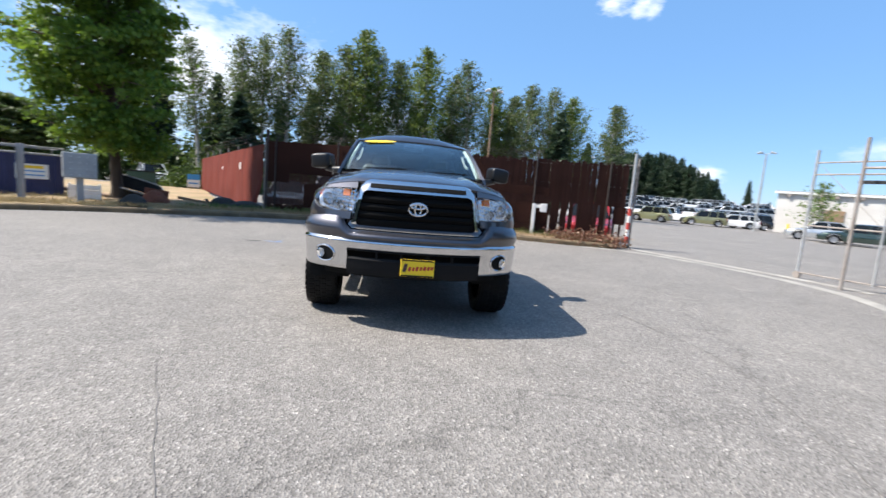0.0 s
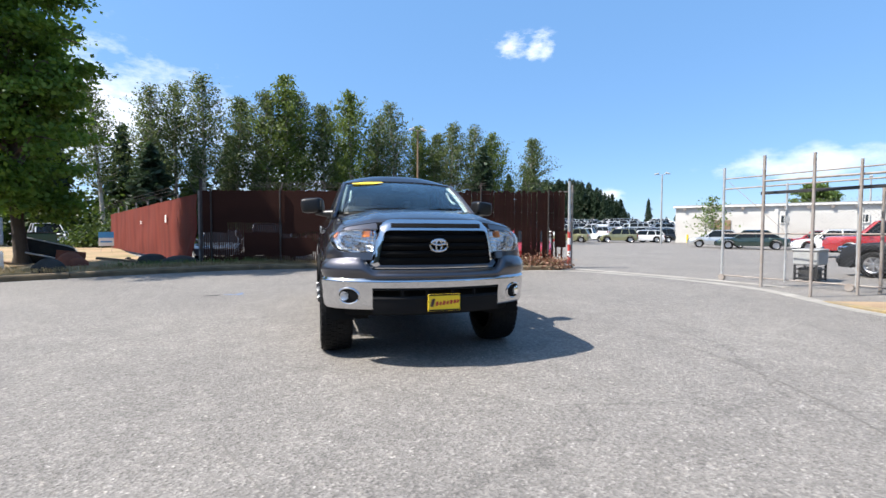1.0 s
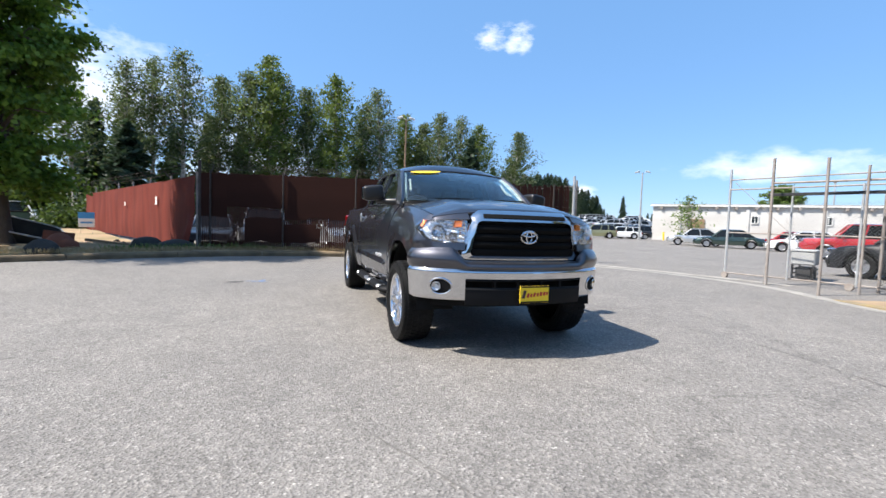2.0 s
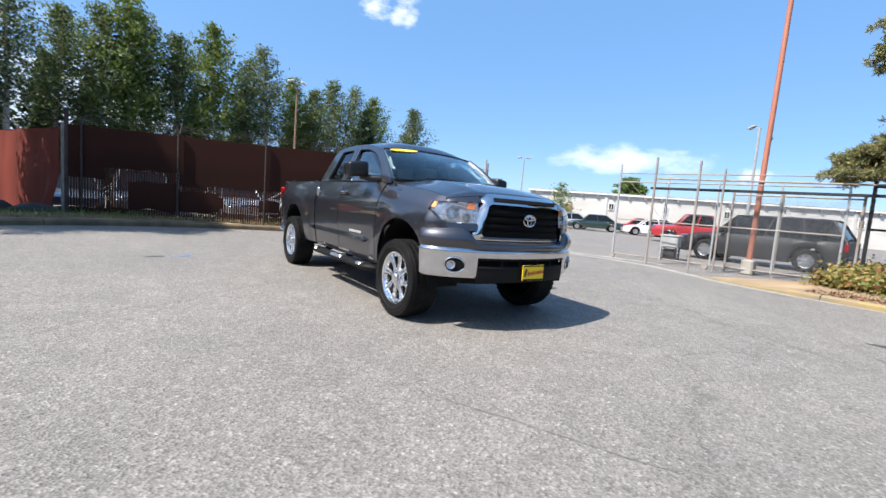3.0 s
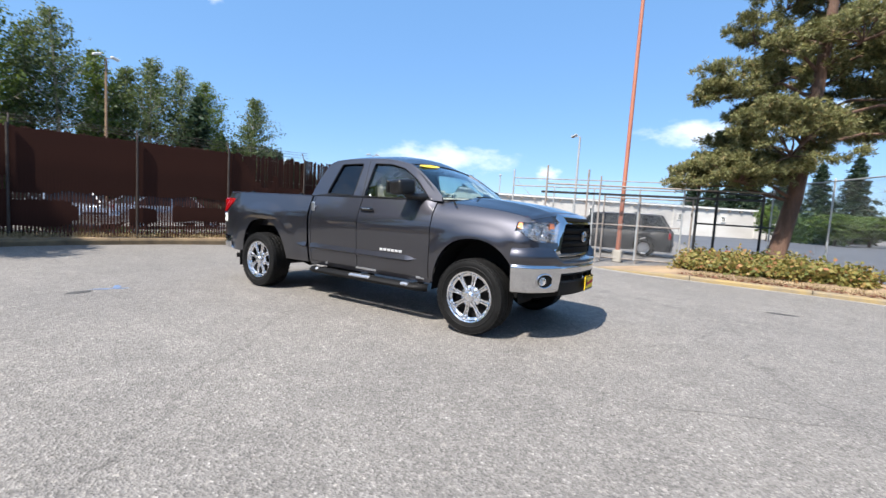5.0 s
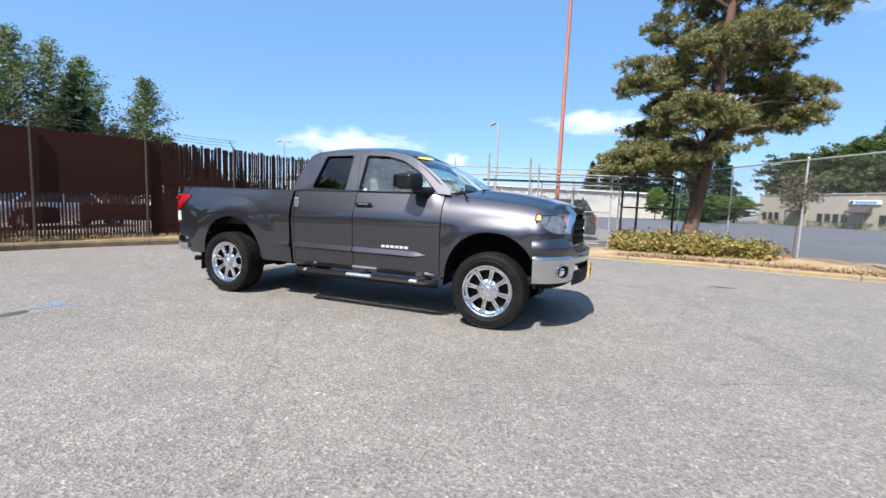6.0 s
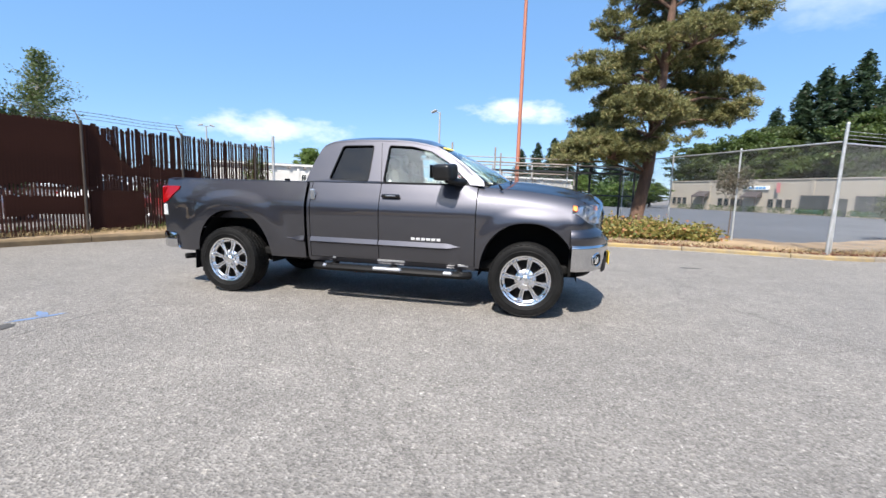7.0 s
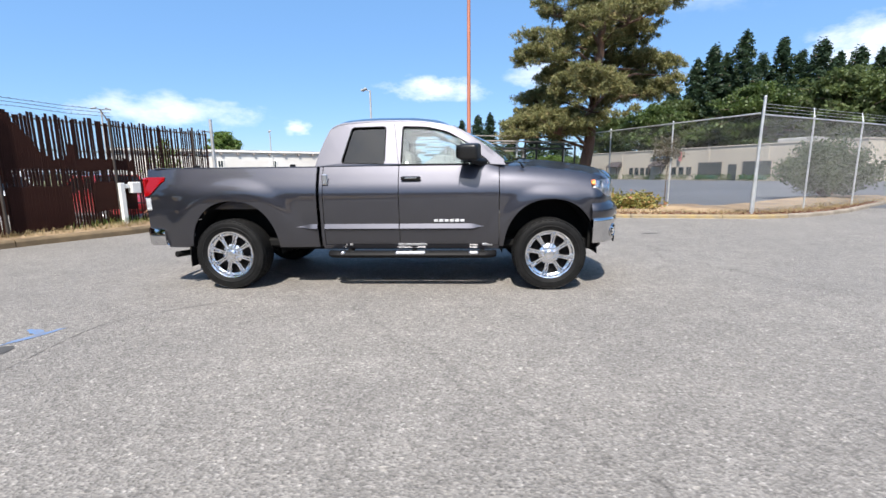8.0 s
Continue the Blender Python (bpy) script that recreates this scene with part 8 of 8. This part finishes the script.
    if kind == "pickup":
        part("bed_well", Geo().box((0, lerp(yb1, ry, 0.52), belt + 0.012), (W * 0.74, (ry - yb1) * 0.86, 0.03), 0.01), CAR_TRIM, c)
    return c


RED_CAR = paint("red_car_paint", (0.42, 0.02, 0.022), 0.3)
GREEN_CAR = paint("dark_green_car_paint", (0.022, 0.045, 0.036), 0.5)
SILVER_CAR = paint("silver_car_paint", (0.55, 0.56, 0.56), 0.7)
DULL_CAR = paint("dull_grey_car_paint", (0.16, 0.165, 0.175), 0.6)
WHITE_CAR = paint("white_car_paint", (0.80, 0.80, 0.79), 0.0)
BLACK_CAR = paint("black_car_paint", (0.016, 0.017, 0.02), 0.4)
NAVY_CAR = paint("blue_black_car_paint", (0.005, 0.006, 0.008), 0.0, 0.52, 0.0)
KHAKI_CAR = paint("khaki_car_paint", (0.20, 0.20, 0.10), 0.2)


def facing(x, y, deg):
    return pose(x, y, 0, 0, 0, deg)


def toward(ax, ay, bx, by):
    """Pose of a car whose nose is at a and tail at b."""
    return pose((ax + bx) / 2, (ay + by) / 2, 0, 0, 0, math.degrees(math.atan2(by - ay, bx - ax)) - 90)


build_car("dark green saloon car parked in the lot", "sedan", GREEN_CAR, 4.75, 1.78, 1.47).matrix_basis = toward(29.1, 22.5, 32.2, 18.9)
build_car("silver saloon car parked behind the green one", "sedan", SILVER_CAR, 4.6, 1.78, 1.48).matrix_basis = toward(29.9, 25.9, 33.0, 22.5)
build_car("bright red pickup parked in the lot", "pickup", RED_CAR, 5.6, 1.95, 1.88, "pickup truck").matrix_basis = toward(24.1, 11.6, 27.2, 7.0)
build_car("red saloon car parked in the lot", "sedan", RED_CAR, 4.7, 1.80, 1.45).matrix_basis = toward(34.6, 21.4, 37.4, 17.6)
build_car("white saloon car parked behind the red pickup", "sedan", WHITE_CAR, 4.8, 1.82, 1.48).matrix_basis = toward(30.2, 17.6, 33.3, 13.9)
build_car("blue-black sport utility car parked behind the gate", "suv", NAVY_CAR, 4.8, 1.95, 1.72).matrix_basis = toward(14.6, 4.55, 14.9, -0.25)
build_car("khaki boxy off-roader parked across the lot", "suv", KHAKI_CAR, 4.25, 1.80, 1.70).matrix_basis = toward(27.6, 44.0, 30.6, 41.0)
build_car("white pickup parked across the lot", "pickup", WHITE_CAR, 5.4, 1.9, 1.8, "pickup truck").matrix_basis = toward(31.2, 46.5, 34.6, 42.4)
build_car("khaki boxy off-roader parked across the lot", "suv", KHAKI_CAR, 4.25, 1.80, 1.70).matrix_basis = toward(32.8, 42.0, 36.2, 39.6)
build_car("white estate car with dark windows across the lot", "suv", WHITE_CAR, 4.5, 1.8, 1.55).matrix_basis = toward(36.6, 42.3, 40.2, 39.7)
build_car("black sport utility car parked across the lot", "suv", BLACK_CAR, 4.7, 1.85, 1.72).matrix_basis = toward(38.4, 42.6, 42.2, 40.0)
build_car("black saloon car parked across the lot", "sedan", BLACK_CAR, 4.7, 1.8, 1.46).matrix_basis = toward(37.8, 44.2, 41.4, 41.9)
build_car("white pickup standing far back on the sandy yard", "pickup", WHITE_CAR, 5.4, 1.9, 1.8, "pickup truck").matrix_basis = pose(-20.4, 35.6, 0, 0, 0, 38)
# cars behind the slatted fence
build_car("silver saloon car behind the corner of the slatted fence", "sedan", DULL_CAR, 4.5, 1.70, 1.30).matrix_basis = pose(-4.98, 17.0, 0, 0, 0, 3)
build_car("grey van behind the slatted fence", "van", DULL_CAR, 4.4, 2.0, 1.62, "van").matrix_basis = pose(-2.95, 17.2, 0, 0, 0, 4)
build_car("silver car behind the slatted fence", "sedan", SILVER_CAR, 4.6, 1.8, 1.45).matrix_basis = pose(3.6, 16.6, 0, 0, 0, 95)
build_car("pale silver car behind the slatted fence", "sedan", SILVER_CAR, 4.6, 1.8, 1.45).matrix_basis = pose(0.35, 16.9, 0, 0, 0, 6)
build_car("red car behind the slatted fence", "sedan", RED_CAR, 4.3, 1.75, 1.42).matrix_basis = pose(7.75, 12.3, 0, 0, 0, -26)
build_car("white car farther back behind the slatted fence", "sedan", WHITE_CAR, 4.6, 1.8, 1.45).matrix_basis = pose(10.2, 18.9, 0, 0, 0, -12)
# rows of stock cars far away
up = Vector((math.sin(radians(36)), math.cos(radians(36)), 0))
across = Vector((up.y, -up.x, 0))
far_lot = Geo().grid(lambda s, d: tuple(EYE0 * Vector((1, 1, 0)) + across * s + up * d + Vector((0, 0, 0.07 * (d - 68.0) + 0.004))), span(-34, 22, 6), [64.0, 68.0, 80.0, 100.0, 116.0])
solid("distant_lot", far_lot, LOT, "gently rising asphalt stock lot in the distance", "ground", kind="structure", smooth=0)
stock = [build_car("white stock car in the distant lot", "sedan", WHITE_CAR, 4.7, 1.8, 1.5), build_car("silver stock car in the distant lot", "suv", SILVER_CAR, 4.7, 1.8, 1.65), build_car("dark stock car in the distant lot", "suv", BLACK_CAR, 4.8, 1.85, 1.7)]
rs = random.Random(3)
k = 0
for row in range(4):
    for i in range(15):
        if rs.random() < 0.18:
            continue
        az = lerp(27.5, 43.4, (i + 0.5 * (row % 2) + rs.uniform(-0.25, 0.25)) / 15)
        dist = 74 + 11 * row + rs.uniform(-1.5, 1.5)
        p = EYE0 + Vector((math.sin(radians(az)), math.cos(radians(az)), 0)) * dist
        m = pose(p.x, p.y, 0.07 * (dist - 68), 0, 0, rs.choice((40, 130, 62, 220, 300)))
        if k < 3:
            stock[k].matrix_basis = m
            q = stock[k]
        else:
            q = copy_thing(stock[rs.choice((0, 0, 0, 1, 1, 2))], m)
        q["group"] = "rows of stock cars"
        k += 1
# pale cabinet on a dark wire cage inside the gate
cr = thing("gate_motor_box", "pale grey gate motor cabinet standing on a dark cage", "motor box", pose(11.3, 3.55, 0, 0, 0, 20))
part("cabinet", Geo().box((0, 0, 0.60), (0.88, 0.52, 0.36), 0.03), CRATE_GREY, cr, "pale grey metal cabinet")
part("lid", Geo().box((0, 0, 0.80), (0.92, 0.56, 0.05), 0.015), CRATE_GREY, cr)
for sx in (-0.40, 0.40):
    for sy in (-0.22, 0.22):
        part("leg", Geo().box((sx, sy, 0.21), (0.05, 0.05, 0.42), 0.006), BLACK_STEEL, cr)
for zz in (0.06, 0.18, 0.30):
    for sy in (-0.22, 0.22):
        part("cage_bar", Geo().box((0, sy, zz), (0.80, 0.03, 0.035), 0.006), BLACK_STEEL, cr)
part("battery", Geo().box((0, 0, 0.20), (0.66, 0.34, 0.30), 0.02), CAR_TRIM, cr)


# ---- plain far wall, unseen behind the camera: closes the place, darkens the truck's reflections ----
FAR_WALL = surface("far_wall", (0.085, 0.090, 0.065), (0.045, 0.055, 0.035), 0.9, 0.25, 6, relief=0.3)
arc = [Vector((55 * math.sin(radians(az)), 55 * math.cos(radians(az)), 0)) for az in span(148, 296, 40)]
g = sweep(arc, [(0.0, 0.0), (0.0, 9.0), (0.5, 9.0), (0.5, 0.0)])
solid("reflection_wall", g, FAR_WALL, "plain dull green wall, unseen, added to darken reflections in the truck", "wall", kind="structure", smooth=0)
